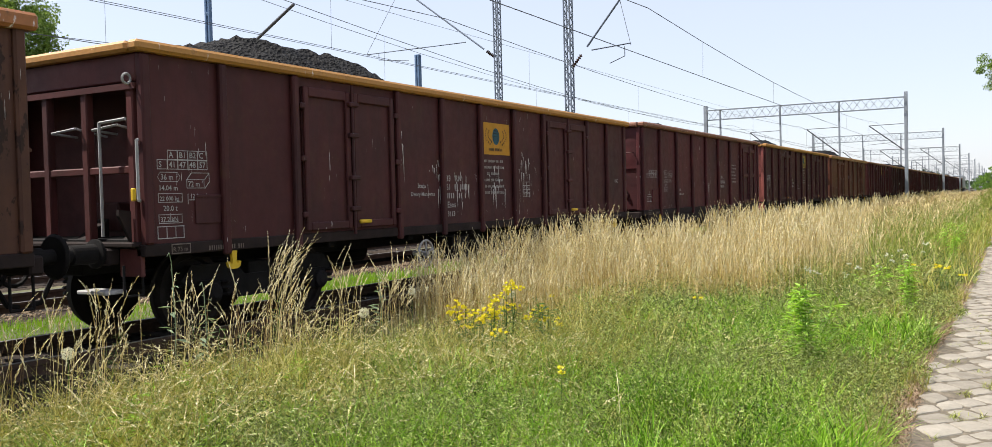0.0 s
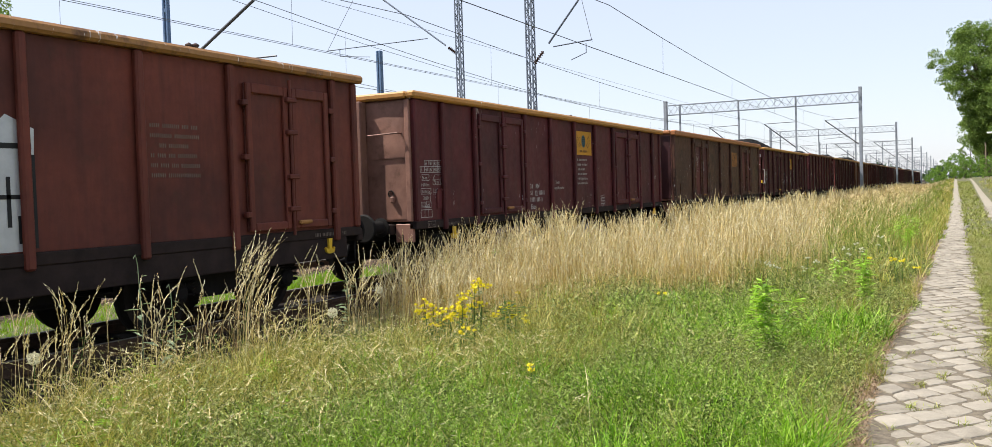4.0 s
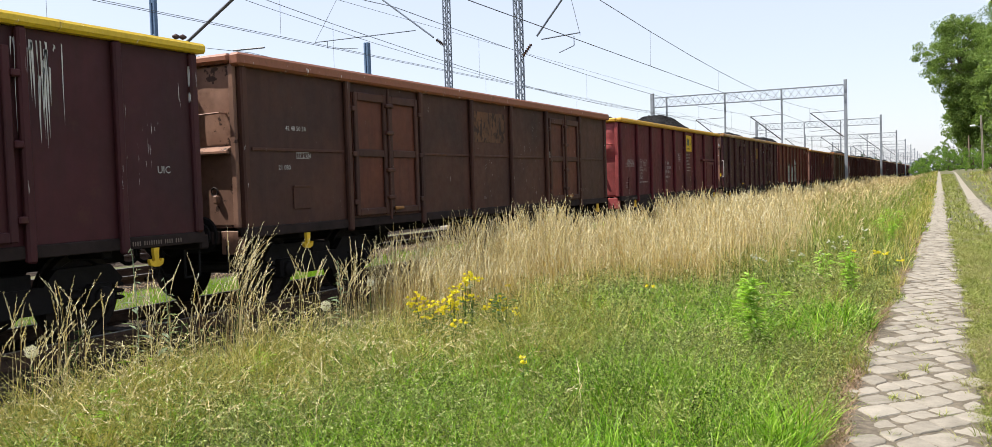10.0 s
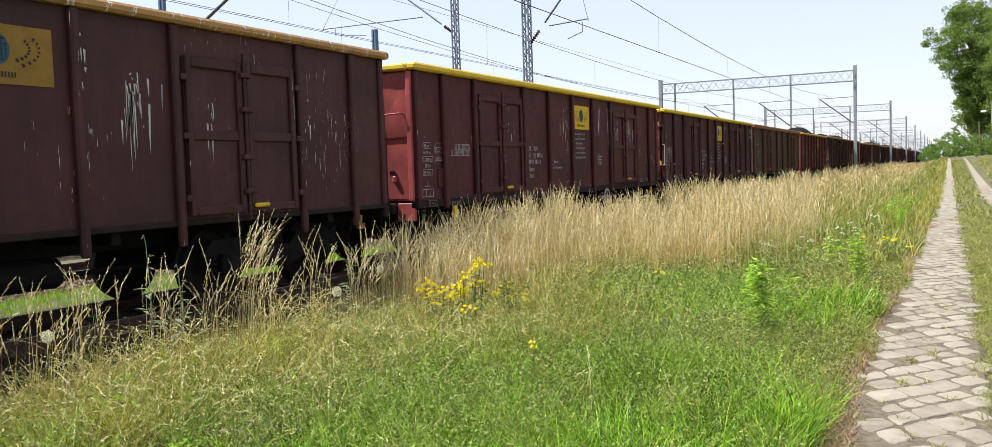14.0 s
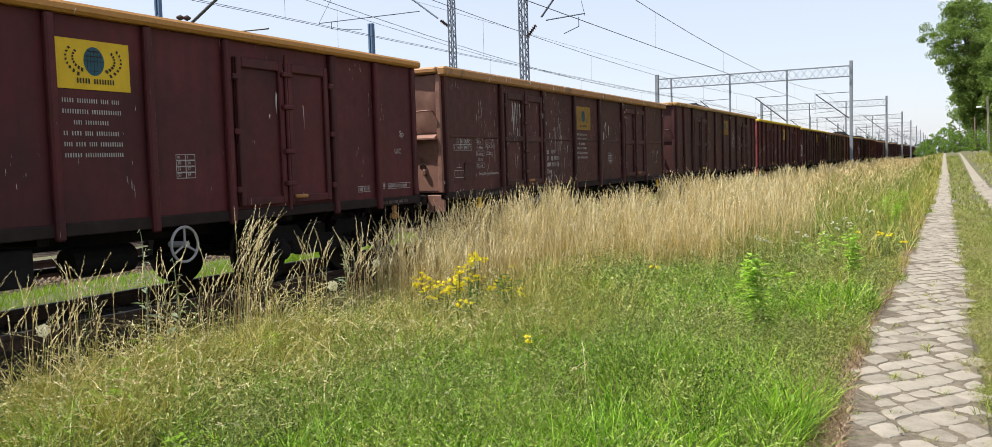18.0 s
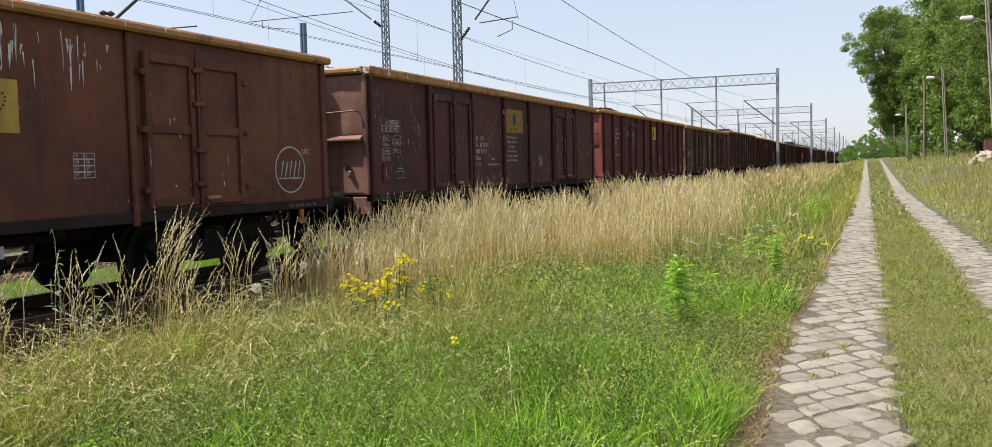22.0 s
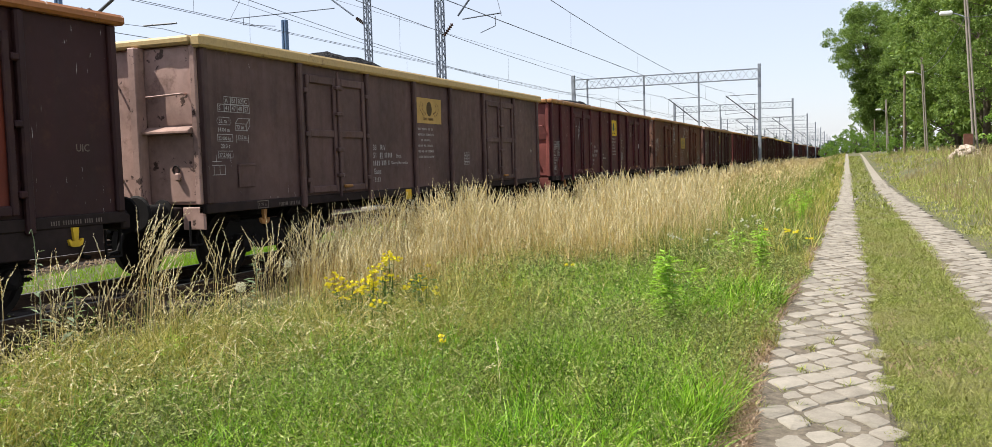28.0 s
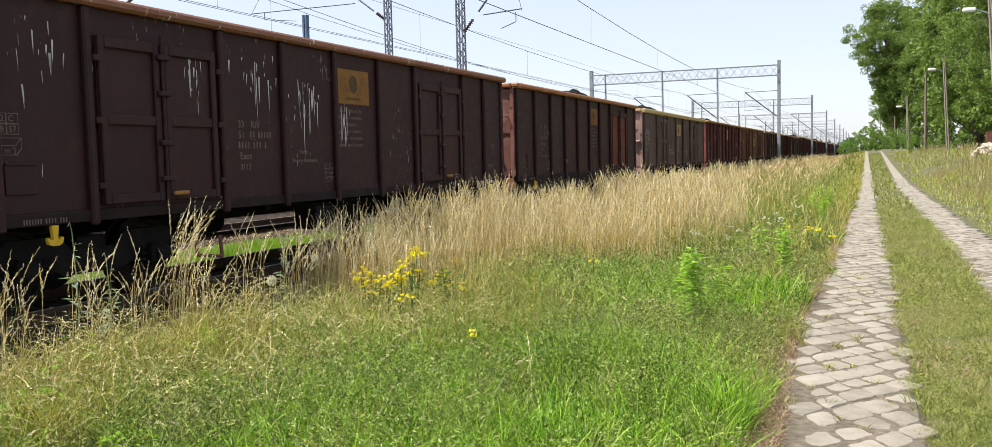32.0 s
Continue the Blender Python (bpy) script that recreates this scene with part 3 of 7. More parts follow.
    for k in range(3):
        spring.ring((0, 0, 0.42 + 0.07 * k), (0, 0, 1), 0.07, 0.018, 8, 4)
    w = Shape()
    w.tube((-1.0, 0, 0), (1.0, 0, 0), 0.08, n=12)
    for q in (-1, 1):
        w.disc((q * 0.75, 0, 0), (q, 0, 0), [(-0.08, 0.12), (-0.07, 0.46 + 0.03), (-0.045, 0.46 + 0.03), (-0.04, 0.462), (0.06, 0.457), (0.06, 0.39), (0.02, 0.37), (0.02, 0.2), (0.07, 0.12)], 32)
    for q in (-1, 1):
        for g in range(4):
            a = math.pi * g / 2
            w.tube((q * 0.72, 0.27 * math.cos(a), 0.27 * math.sin(a)), (q * 0.79, 0.27 * math.cos(a), 0.27 * math.sin(a)), 0.035, n=8)
    return s.mesh("bogie", MAT["under"]), box.mesh("axle_box", MAT["under"]), spring.mesh("spring", MAT["under"]), w.mesh("wheelset", MAT["wheel"])


BOGIE = make_bogie()
CROSS = Shape().box(-FACE + 0.1, FACE - 0.1, -0.06, 0.06, 0.86, SILL1 - 0.024).mesh("cross_member", MAT["under"])
WHEELSETS = []


def add_bogies(wagon, at):
    for y in (-at, at):
        b = part("bogie", BOGIE[0], None, wagon)
        b.location = (0, y, 0)
        for side in (-1, 1):
            for q in (-0.9, 0.9):
                part("axle_box", BOGIE[1], None, b).matrix_basis = pose(1.02 * side, q, 0, 0, 0, 0 if side > 0 else 180)
                for d in (-0.26, 0.26):
                    part("spring", BOGIE[2], None, b).location = (1.02 * side, q + d, 0)
        for q in (-0.9, 0.9):
            w = part("wheelset", BOGIE[3], None, b)
            w.location = (0, q, 0.46)
            WHEELSETS.append((w, q))


def door_leaf(wagon, y0, y1, mat, frame_mat, panes=2, top=2.86):
    """One leaf of a side door: sheet, raised frame, middle rail."""
    d = part("door", Shape().box(FACE + 0.004, FACE + 0.03, y0, y1, 1.1, top, 0.006), mat, wagon)
    f, w = Shape(), 0.085
    x0, x1 = FACE + 0.031, FACE + 0.075
    f.box(x0, x1, y0, y0 + w, 1.1, top), f.box(x0, x1, y1 - w, y1, 1.1, top)
    f.box(x0, x1, y0 + w, y1 - w, 1.1, 1.2), f.box(x0, x1, y0 + w, y1 - w, top - 0.12, top)
    if panes == 2:
        f.box(x0, x1 - 0.01, y0 + w, y1 - w, 1.94, 2.05)
    part("door_frame", f, frame_mat, d)
    return d


def add_doors(wagon, y0, y1, h, mat, frame_mat, panes, top=2.86, single=False, lever_mat="hook_worn"):
    m = (y0 + y1) / 2
    if single:
        door_leaf(wagon, y0 + 0.5, y1 - 0.1, mat, frame_mat, panes, top)
        part("lintel", Shape().box(FACE + 0.004, FACE + 0.08, y0 - 0.1, y1 + 0.02, top + 0.01, top + 0.09), mat, wagon)
        part("door_stile", Shape().box(FACE + 0.004, FACE + 0.07, y0 + 0.36, y0 + 0.45, 1.08, top + 0.008), mat, wagon)
        return
    for a, b in ((y0 + 0.03, m - 0.035), (m + 0.035, y1 - 0.03)):
        door_leaf(wagon, a, b, mat, frame_mat, panes, top)
    bars = Shape()
    bars.tube((FACE + 0.09, m - 0.02, 1.02), (FACE + 0.09, m - 0.02, top + 0.09), 0.02, n=8)
    for z in [z for z in (1.35, 1.75, 2.3, 2.7) if z < top]:
        bars.box(FACE + 0.06, FACE + 0.13, m - 0.11, m + 0.08, z - 0.03, z + 0.03)
    part("lock_bar", bars, frame_mat, wagon)
    for y in (y0 - 0.01, y1 + 0.01):
        for z in [z for z in (1.3, 1.98, 2.62) if z < top]:
            part("hinge", Shape().box(FACE + 0.02, FACE + 0.1, y - 0.045, y + 0.045, z - 0.035, z + 0.035), frame_mat, wagon)
    lever = Shape().box(FACE + 0.08, FACE + 0.13, m + 0.06, m + 0.3, 1.155, 1.205, 0.015)
    part("door_lever", lever, MAT[lever_mat], wagon)


def add_logo(wagon, y, plate, z0=2.40, w=0.95, h=0.53):
    p = part("logo_plate", Shape().box(FACE + 0.003, FACE + 0.009, y, y + w, z0, z0 + h, 0.002), plate, wagon, "yellow plate with a globe between curved tracks")
    if plate in (MAT["logo_old"], MAT["logo_rust"]):      # print weathered away
        return
    x, c, zc = FACE + 0.012, y + w / 2, z0 + h * 0.58
    g = Sign(x)
    n = 20
    g.add([(x, c, zc)] + [(x, c + 0.12 * math.cos(i * math.tau / n), zc + 0.14 * math.sin(i * math.tau / n)) for i in range(n)], [(0, 1 + i, 1 + (i + 1) % n) for i in range(n)])
    old = plate in (MAT["logo_dull"], MAT["logo_pale"])
    part("globe", g, MAT["globe_old" if old else "globe"], p)
    k = Sign(x + 0.003)
    # two rows of strokes that open upwards round the globe
    for ring in range(2):
        for i in range(21):
            th = math.radians(150 + 240 * i / 20)
            if abs(math.degrees(th) - 270) < 34:
                continue
            u, v = c + (0.27 + 0.085 * ring) * w / 0.95 * math.cos(th), zc + 0.02 + (0.135 + 0.05 * ring) * math.sin(th)
            tx, tz = -math.sin(th), 0.6 * math.cos(th)
            nx, nz = 0.55 * math.cos(th), math.sin(th)
            k.add([(k.x, u + a * tx + b * nx, v + a * tz + b * nz) for a, b in ((-0.017, -0.02), (0.013, -0.02), (0.021, 0.02), (-0.009, 0.02))], [(0, 1, 2, 3)])
    for i in range(-2, 3):
        k.bar(c + i * 0.04 - 0.003, c + i * 0.04 + 0.003, zc - 0.125 + abs(i) * 0.027, zc + 0.125 - abs(i) * 0.027)
        k.bar(c - 0.11 + abs(i) * 0.02, c + 0.11 - abs(i) * 0.02, zc + i * 0.045 - 0.003, zc + i * 0.05 + 0.003)
    k.words(y + w * 0.26, z0 + 0.06, 0.05, (0.16, 0.25))
    part("logo_print", k, MAT["ink_old" if old else "ink"], p)


def table_of(s, y, z, rows, cw=0.19, rh=0.115, size=0.11):
    """A small painted grid with its characters."""
    for i, row in enumerate(rows):
        for j, t in enumerate(row):
            if t:
                yy, zz = y + j * cw, z - (i + 1) * rh
                s.frame_of(yy, yy + cw, zz, zz + rh, 0.007)
                s.text(t, yy + 0.02, zz + 0.022, size)


def add_lettering(wagon, cfg, y0, pat):
    """Painted inscriptions; numbers and addresses are bars."""
    mat = MAT["letter_dim"] if cfg.get("dim") else MAT["letter"]
    long_ = pat not in "SQC"
    s = Sign()
    ya, za = cfg.get("tab", (0.18, 2.02) if pat in "EFG" else (0.33, 2.32) if long_ else (0.3, 2.03))
    if long_:
        table_of(s, y0 + ya, za, [("", "A", "B1", "B2", "C"), ("S", *cfg.get("table", ("41", "47", "48", "57")))], 0.132, 0.1, 0.085)
    else:
        table_of(s, y0 + ya, za, [("", "AB", "B2", "C", "C1"), ("S", "41", "51", "58", "59")], 0.15, 0.09, 0.08)
    if not cfg.get("bare"):
        part("load_table", s, MAT["letter_dim"] if cfg.get("faint") else mat, wagon)
    s = Sign()
    yb, zb = cfg.get("data", (ya, za - 0.23) if long_ else (ya + 1.25, za))
    yb += y0

    def boxed(text, u, v, w, size=0.078):
        s.frame_of(yb + u, yb + u + w, zb - v - 0.095, zb - v, 0.007)
        s.text(text, yb + u + 0.02, zb - v - 0.075, size)

    area = cfg.get("area", "36")
    s.text(area + " m", yb + 0.04, zb - 0.075, 0.078), s.text("2", yb + 0.235, zb - 0.045, 0.045)
    rim = [(0, -0.048), (0.035, 0.0), (0.255, 0.0), (0.29, -0.048), (0.255, -0.095), (0.035, -0.095)]
    for (a, b), (c, d) in zip(rim, rim[1:] + rim[:1]):
        s.add([(s.x, yb + u, zb + v) for u, v in ((a, b - 0.0035), (c, d - 0.0035), (c, d + 0.0035), (a, b + 0.0035))], [(0, 1, 2, 3)])
    s.text("14.04 m" if long_ else "12.34 m", yb + 0.01, zb - 0.185, 0.075)
    boxed("22 000 kg", 0.0, 0.215, 0.31, 0.062)
    if cfg.get("force"):
        boxed(cfg["force"] + " kN", 0.0, 0.33, 0.3, 0.07)
    else:
        s.text("20.0 t", yb + 0.06, zb - 0.395, 0.078)
        boxed("37.2 kN", 0.0, 0.43, 0.3, 0.07)
    boxed(cfg.get("volume", "72") + " m", 0.37, 0.07, 0.24 if len(cfg.get("volume", "72")) < 3 else 0.28)
    s.text("3", yb + 0.575, zb - 0.11, 0.04)
    for u, v in ((0.37, 0.07), (0.61, 0.07), (0.61, 0.165)):
        s.add([(s.x, yb + u, zb - v), (s.x, yb + u + 0.008, zb - v - 0.006), (s.x, yb + u + 0.073, zb - v + 0.064), (s.x, yb + u + 0.065, zb - v + 0.07)], [(0, 1, 2, 3)])
    s.bar(yb + 0.435, yb + 0.683, zb - 0.006, zb + 0.001), s.bar(yb + 0.676, yb + 0.683, zb - 0.1, zb - 0.006)
    s.bar(yb + 0.38, yb + 0.64, zb - 0.29, zb - 0.283), s.bar(yb + 0.38, yb + 0.387, zb - 0.33, zb - 0.22), s.bar(yb + 0.633, yb + 0.64, zb - 0.33, zb - 0.22)
    s.text("12.8 m", yb + 0.41, zb - 0.27, 0.068)
    if not cfg.get("bare"):
        part("data_panel", s, MAT["letter_dim"] if cfg.get("faint") else mat, wagon)
    s = Sign()
    yc, zc = cfg.get("repair", (0.16, 1.13) if pat in "EFG" else (0.3, 1.28))
    yc += y0
    s.frame_of(yc, yc + 0.34, zc - 0.02, zc + 0.11, 0.009)
    for k in (1, 2):
        s.bar(yc + 0.113 * k, yc + 0.113 * k + 0.008, zc - 0.011, zc + 0.101)
    s.bar(yc + 0.07, yc + 0.27, zc + 0.15, zc + 0.158), s.bar(yc + 0.165, yc + 0.174, zc + 0.158, zc + 0.24)
    part("repair_grid", s, mat, wagon)
    if cfg.get("board"):
        a, b, c, d = cfg["board"]
        part("notice_board", Shape().box(FACE + 0.001, FACE + 0.003, y0 + a, y0 + b, c, d), MAT["black"], wagon, "black painted square behind the inspection grid")
    s = Sign(FACE + 0.036)
    ys = y0 + cfg.get("radius", 0.3 if pat != "W" else 1.0)
    s.frame_of(ys, ys + 0.25, SILL0 + 0.03, SILL1 - 0.005), s.text("R 75 m", ys + 0.02, SILL0 + 0.055, 0.066)
    if cfg.get("weighed"):
        s.text(cfg["weighed"], ys + 0.62, SILL0 + 0.06, 0.06)
    else:
        s.words(ys + 0.5, SILL0 + 0.04, 0.05, (0.22, 0.14, 0.1), 0.03)
    yl = y0 + PATTERN[pat]["length"]
    s.words(yl - 1.0, SILL0 + 0.05, 0.045, (0.12, 0.25, 0.12, 0.1), 0.03)
    part("sill_lettering", s, MAT["letter_dim"], wagon)
    # the wagon's class, with its running number as bars
    yn = y0 + cfg.get("number", {"E": 4.42, "F": 4.25, "G": 4.1, "W": 4.3, "S": 6.55, "C": 4.29, "N": 4.34, "Q": 1.45}[pat])
    zn, d = cfg.get("number_z", 1.85), cfg.get("pitch", 0.135)
    for k in range(5):
        s, z = Sign(), zn - d * k
        if k == 0:
            s.text("33", yn, z, 0.13), s.text("RIV", yn + 0.26, z, 0.13)
        elif k == 1:
            s.text("51", yn, z, 0.13), s.words(yn + 0.24, z + 0.005, 0.085, (0.12, 0.3), 0.05), s.bar(yn + 0.24, yn + 0.36, z - 0.015, z - 0.008)
        elif k == 2:
            s.words(yn, z + 0.005, 0.085, (0.25, 0.19, 0.06), 0.05)
        else:
            s.text(cfg.get("kind", "Eaos") if k == 3 else "3113", yn + 0.02, z, 0.13 if k == 3 else 0.11)
        part("class_lettering", s, mat, wagon)
    yl = y0 + PATTERN[pat]["logo"] + cfg.get("logo_shift", 0) + 0.05
    z = cfg.get("logo_z", 2.40) - 0.13
    for widths in ((0.14, 0.24, 0.1, 0.1), (0.3, 0.36), (0.1, 0.28), (0.06, 0.12, 0.1, 0.28), (0.1, 0.12, 0.1, 0.28), (0.2, 0.46)):
        s = Sign()
        s.words(yl + (0.12 if len(widths) == 2 and widths[0] == 0.1 else 0), z, 0.042, widths, 0.03)
        z -= 0.105
        part("address_lettering", s, mat, wagon)
    s = Sign()
    yt, zt = cfg.get("home", ({"E": 5.62, "F": 5.35, "G": 5.2, "W": 4.95, "S": 2.55, "C": 1.69, "N": 4.9, "Q": 1.45}[pat], 1.5 if long_ else 1.4))
    yt += y0
    if cfg.get("one_line"):
        s.text("Stacja Dwory-Monowice", yt, zt, 0.08)
    else:
        s.text("Stacja", yt + 0.18, zt + 0.12, 0.09), s.text("Dwory-Monowice", yt, zt, 0.085)
    part("home_lettering", s, mat, wagon)
    s = Sign()
    yd, zd = cfg.get("weights", ({"E": 8.1, "F": 8.2, "G": 6.0, "W": 8.2, "S": 5.3, "C": 5.86, "N": 8.4, "Q": 3.7}[pat], 1.72))
    yd += y0
    table_of(s, yd, zd, [("m", "t"), ("38", "36"), ("51", "37"), ("57", "38")], 0.14, 0.066, 0.052)
    part("weight_table", s, mat, wagon)
    s = Sign()
    s.text("UIC" if pat != "W" else "Sp", y0 + PATTERN[pat]["length"] - 0.6, 1.72, 0.11)
    part("mark", s, mat, wagon)


def dented_panel(x0, x1, z0, z1, y, q, deep, seed):
    """A thin sheet across the end, beaten out of shape, its rims flat."""
    s, nx, nz = Shape(), 13, 11
    vs = []
    for i in range(nx):
        for k in range(nz):
            u, v = i / (nx - 1), k / (nz - 1)
            x, z = x0 + (x1 - x0) * u, z0 + (z1 - z0) * v
            rim = min(1.0, 5 * min(u, 1 - u, v, 1 - v))
            out = deep * rim * (0.9 + 1.5 * noise.noise((x * 3.2 + seed, z * 3.2, seed)) + 0.35 * noise.noise((x * 8 + seed, z * 7, 3.0)))
            vs.append((x, y + q * (0.012 + out), z))
    fs = [(i * nz + k, (i + 1) * nz + k, (i + 1) * nz + k + 1, i * nz + k + 1) for i in range(nx - 1) for k in range(nz - 1)]
    return s.add(vs, fs)


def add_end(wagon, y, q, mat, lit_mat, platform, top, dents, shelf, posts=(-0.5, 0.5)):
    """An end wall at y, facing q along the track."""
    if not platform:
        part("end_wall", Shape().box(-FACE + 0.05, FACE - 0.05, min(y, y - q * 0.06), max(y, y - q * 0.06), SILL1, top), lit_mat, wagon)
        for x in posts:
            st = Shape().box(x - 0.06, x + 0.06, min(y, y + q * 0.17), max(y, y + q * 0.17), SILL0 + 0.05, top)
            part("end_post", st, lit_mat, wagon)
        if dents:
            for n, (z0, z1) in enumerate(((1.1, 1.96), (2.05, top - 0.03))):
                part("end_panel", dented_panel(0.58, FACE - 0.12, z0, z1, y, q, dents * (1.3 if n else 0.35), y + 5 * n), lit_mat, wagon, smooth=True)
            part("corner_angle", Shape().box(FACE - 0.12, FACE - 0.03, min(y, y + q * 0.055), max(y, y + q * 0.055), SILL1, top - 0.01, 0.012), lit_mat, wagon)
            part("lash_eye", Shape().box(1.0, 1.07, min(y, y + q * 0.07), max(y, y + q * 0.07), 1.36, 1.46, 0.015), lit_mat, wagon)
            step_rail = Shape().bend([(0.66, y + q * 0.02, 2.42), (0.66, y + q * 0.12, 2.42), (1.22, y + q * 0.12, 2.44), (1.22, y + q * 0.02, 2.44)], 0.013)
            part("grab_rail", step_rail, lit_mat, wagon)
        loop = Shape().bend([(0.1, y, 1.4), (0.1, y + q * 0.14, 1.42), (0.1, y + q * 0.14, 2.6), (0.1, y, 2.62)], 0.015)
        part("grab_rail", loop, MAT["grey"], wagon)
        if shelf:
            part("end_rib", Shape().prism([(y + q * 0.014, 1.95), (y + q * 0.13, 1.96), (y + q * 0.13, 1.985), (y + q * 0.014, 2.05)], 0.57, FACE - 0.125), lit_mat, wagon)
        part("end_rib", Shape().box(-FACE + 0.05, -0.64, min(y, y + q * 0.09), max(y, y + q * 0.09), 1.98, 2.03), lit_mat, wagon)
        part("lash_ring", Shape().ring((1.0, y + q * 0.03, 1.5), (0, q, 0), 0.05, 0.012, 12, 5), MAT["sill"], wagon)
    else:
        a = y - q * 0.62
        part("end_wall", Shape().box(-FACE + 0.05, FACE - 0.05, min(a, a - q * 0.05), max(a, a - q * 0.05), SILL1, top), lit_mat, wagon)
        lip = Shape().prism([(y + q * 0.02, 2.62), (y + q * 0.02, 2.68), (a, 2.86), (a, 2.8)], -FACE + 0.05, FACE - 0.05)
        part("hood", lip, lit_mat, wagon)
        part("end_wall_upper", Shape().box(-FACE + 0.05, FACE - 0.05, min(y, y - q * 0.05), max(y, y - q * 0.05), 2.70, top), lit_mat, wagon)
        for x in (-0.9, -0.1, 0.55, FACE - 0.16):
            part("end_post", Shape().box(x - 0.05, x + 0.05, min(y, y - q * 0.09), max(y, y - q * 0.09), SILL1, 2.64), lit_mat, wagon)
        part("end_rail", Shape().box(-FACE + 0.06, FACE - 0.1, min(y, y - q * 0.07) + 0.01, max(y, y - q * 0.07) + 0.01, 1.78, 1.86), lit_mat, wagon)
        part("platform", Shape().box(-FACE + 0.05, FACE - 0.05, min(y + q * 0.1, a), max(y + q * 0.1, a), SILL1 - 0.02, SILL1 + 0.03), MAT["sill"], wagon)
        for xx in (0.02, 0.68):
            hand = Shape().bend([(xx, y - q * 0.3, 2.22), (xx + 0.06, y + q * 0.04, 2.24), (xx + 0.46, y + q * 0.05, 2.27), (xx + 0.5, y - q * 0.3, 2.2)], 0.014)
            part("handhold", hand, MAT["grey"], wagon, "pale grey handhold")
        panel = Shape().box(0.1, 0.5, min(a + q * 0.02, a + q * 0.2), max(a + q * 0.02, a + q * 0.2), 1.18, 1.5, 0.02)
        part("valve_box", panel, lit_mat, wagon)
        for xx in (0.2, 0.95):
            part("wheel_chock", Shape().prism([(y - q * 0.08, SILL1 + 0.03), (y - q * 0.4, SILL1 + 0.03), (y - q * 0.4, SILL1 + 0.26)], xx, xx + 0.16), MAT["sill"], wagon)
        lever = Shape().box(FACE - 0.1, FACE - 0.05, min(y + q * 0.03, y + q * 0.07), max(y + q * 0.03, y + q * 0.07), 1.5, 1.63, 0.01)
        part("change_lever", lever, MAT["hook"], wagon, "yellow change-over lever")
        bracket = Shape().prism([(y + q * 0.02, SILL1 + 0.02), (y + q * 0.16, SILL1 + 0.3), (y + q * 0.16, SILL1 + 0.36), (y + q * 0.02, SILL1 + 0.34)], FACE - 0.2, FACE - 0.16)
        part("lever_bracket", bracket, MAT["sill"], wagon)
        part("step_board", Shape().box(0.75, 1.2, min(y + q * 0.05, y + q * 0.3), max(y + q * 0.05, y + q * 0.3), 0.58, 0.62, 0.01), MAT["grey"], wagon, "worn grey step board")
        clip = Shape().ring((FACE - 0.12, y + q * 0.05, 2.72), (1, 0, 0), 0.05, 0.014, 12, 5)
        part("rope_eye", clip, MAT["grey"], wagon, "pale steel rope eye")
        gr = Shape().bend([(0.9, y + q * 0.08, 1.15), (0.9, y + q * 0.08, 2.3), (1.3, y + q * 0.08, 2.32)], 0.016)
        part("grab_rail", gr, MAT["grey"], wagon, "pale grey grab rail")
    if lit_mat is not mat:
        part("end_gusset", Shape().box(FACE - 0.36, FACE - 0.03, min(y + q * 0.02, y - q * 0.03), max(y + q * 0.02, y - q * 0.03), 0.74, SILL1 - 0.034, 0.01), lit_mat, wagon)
    beam = Shape().box(-FACE + 0.02, FACE - 0.37 if lit_mat is not mat else FACE - 0.02, min(y, y + q * 0.14), max(y, y + q * 0.14), SILL0 - 0.06, SILL1 - 0.03, 0.02)
    part("headstock", beam, MAT["sill"], wagon)
    for x in (-0.87, 0.87):
        b = Shape()
        b.disc((x, y + q * 0.14, 0.98), (0, q, 0), [(0, 0.15), (0.03, 0.15), (0.04, 0.1), (0.30, 0.1), (0.31, 0.075), (0.44, 0.075), (0.44, 0.21), (0.46, 0.225), (0.485, 0.2)], 20)
        part("buffer", b, MAT["under"], wagon)
    hk = Shape().bend([(0, y + q * 0.14, 0.95), (0, y + q * 0.42, 0.95), (0, y + q * 0.5, 1.02), (0, y + q * 0.44, 1.08)], 0.035)
    hk.ring((0, y + q * 0.48, 0.82), (1, 0, 0), 0.16, 0.025, 14, 6)
    part("coupling_hook", hk, MAT["under"], wagon)
    hose = Shape().bend([(0.35, y + q * 0.14, 0.9), (0.36, y + q * 0.3, 0.72), (0.36, y + q * 0.42, 0.5), (0.34, y + q * 0.55, 0.48)], 0.025)
    part("brake_hose", hose, MAT["under"], wagon)
    st = Shape().bend([(1.25, y - q * 0.1, 0.86), (1.25, y - q * 0.1, 0.55), (1.25, y + q * 0.12, 0.55), (1.25, y + q * 0.12, 0.86)], 0.014)
    part("step", st, MAT["under"], wagon)


def add_wagon(cfg):
    """One open wagon at the rail heads, its middle at the origin, its near side to +x."""
    pat = cfg["pat"]
    P = PATTERN[pat]
    L, h = P["length"], P["length"] / 2
    y0 = -h
    mat, cap = PAINT[cfg["paint"]], CAP[cfg["cap"]]
    top, cap1 = TOP + cfg.get("rise", 0), CAP1 + cfg.get("rise", 0)
    door_mat = PAINT[cfg.get("door", cfg["paint"])]
    wagon = thing("coal_wagon", cfg["label"], "wagon", "wagons of the coal train")
    near = Shape().box(FACE - 0.05, FACE, y0, h, SILL1, top, 0.008)
    part("side_wall", near, mat, wagon)
    far = Shape().box(-FACE, -FACE + 0.05, y0, h, SILL1, top, 0.008)
    for y in P["posts"]:
        far.box(-FACE - 0.09, -FACE - 0.002, y0 + y - 0.06, y0 + y + 0.06, SILL0, top - 0.005)
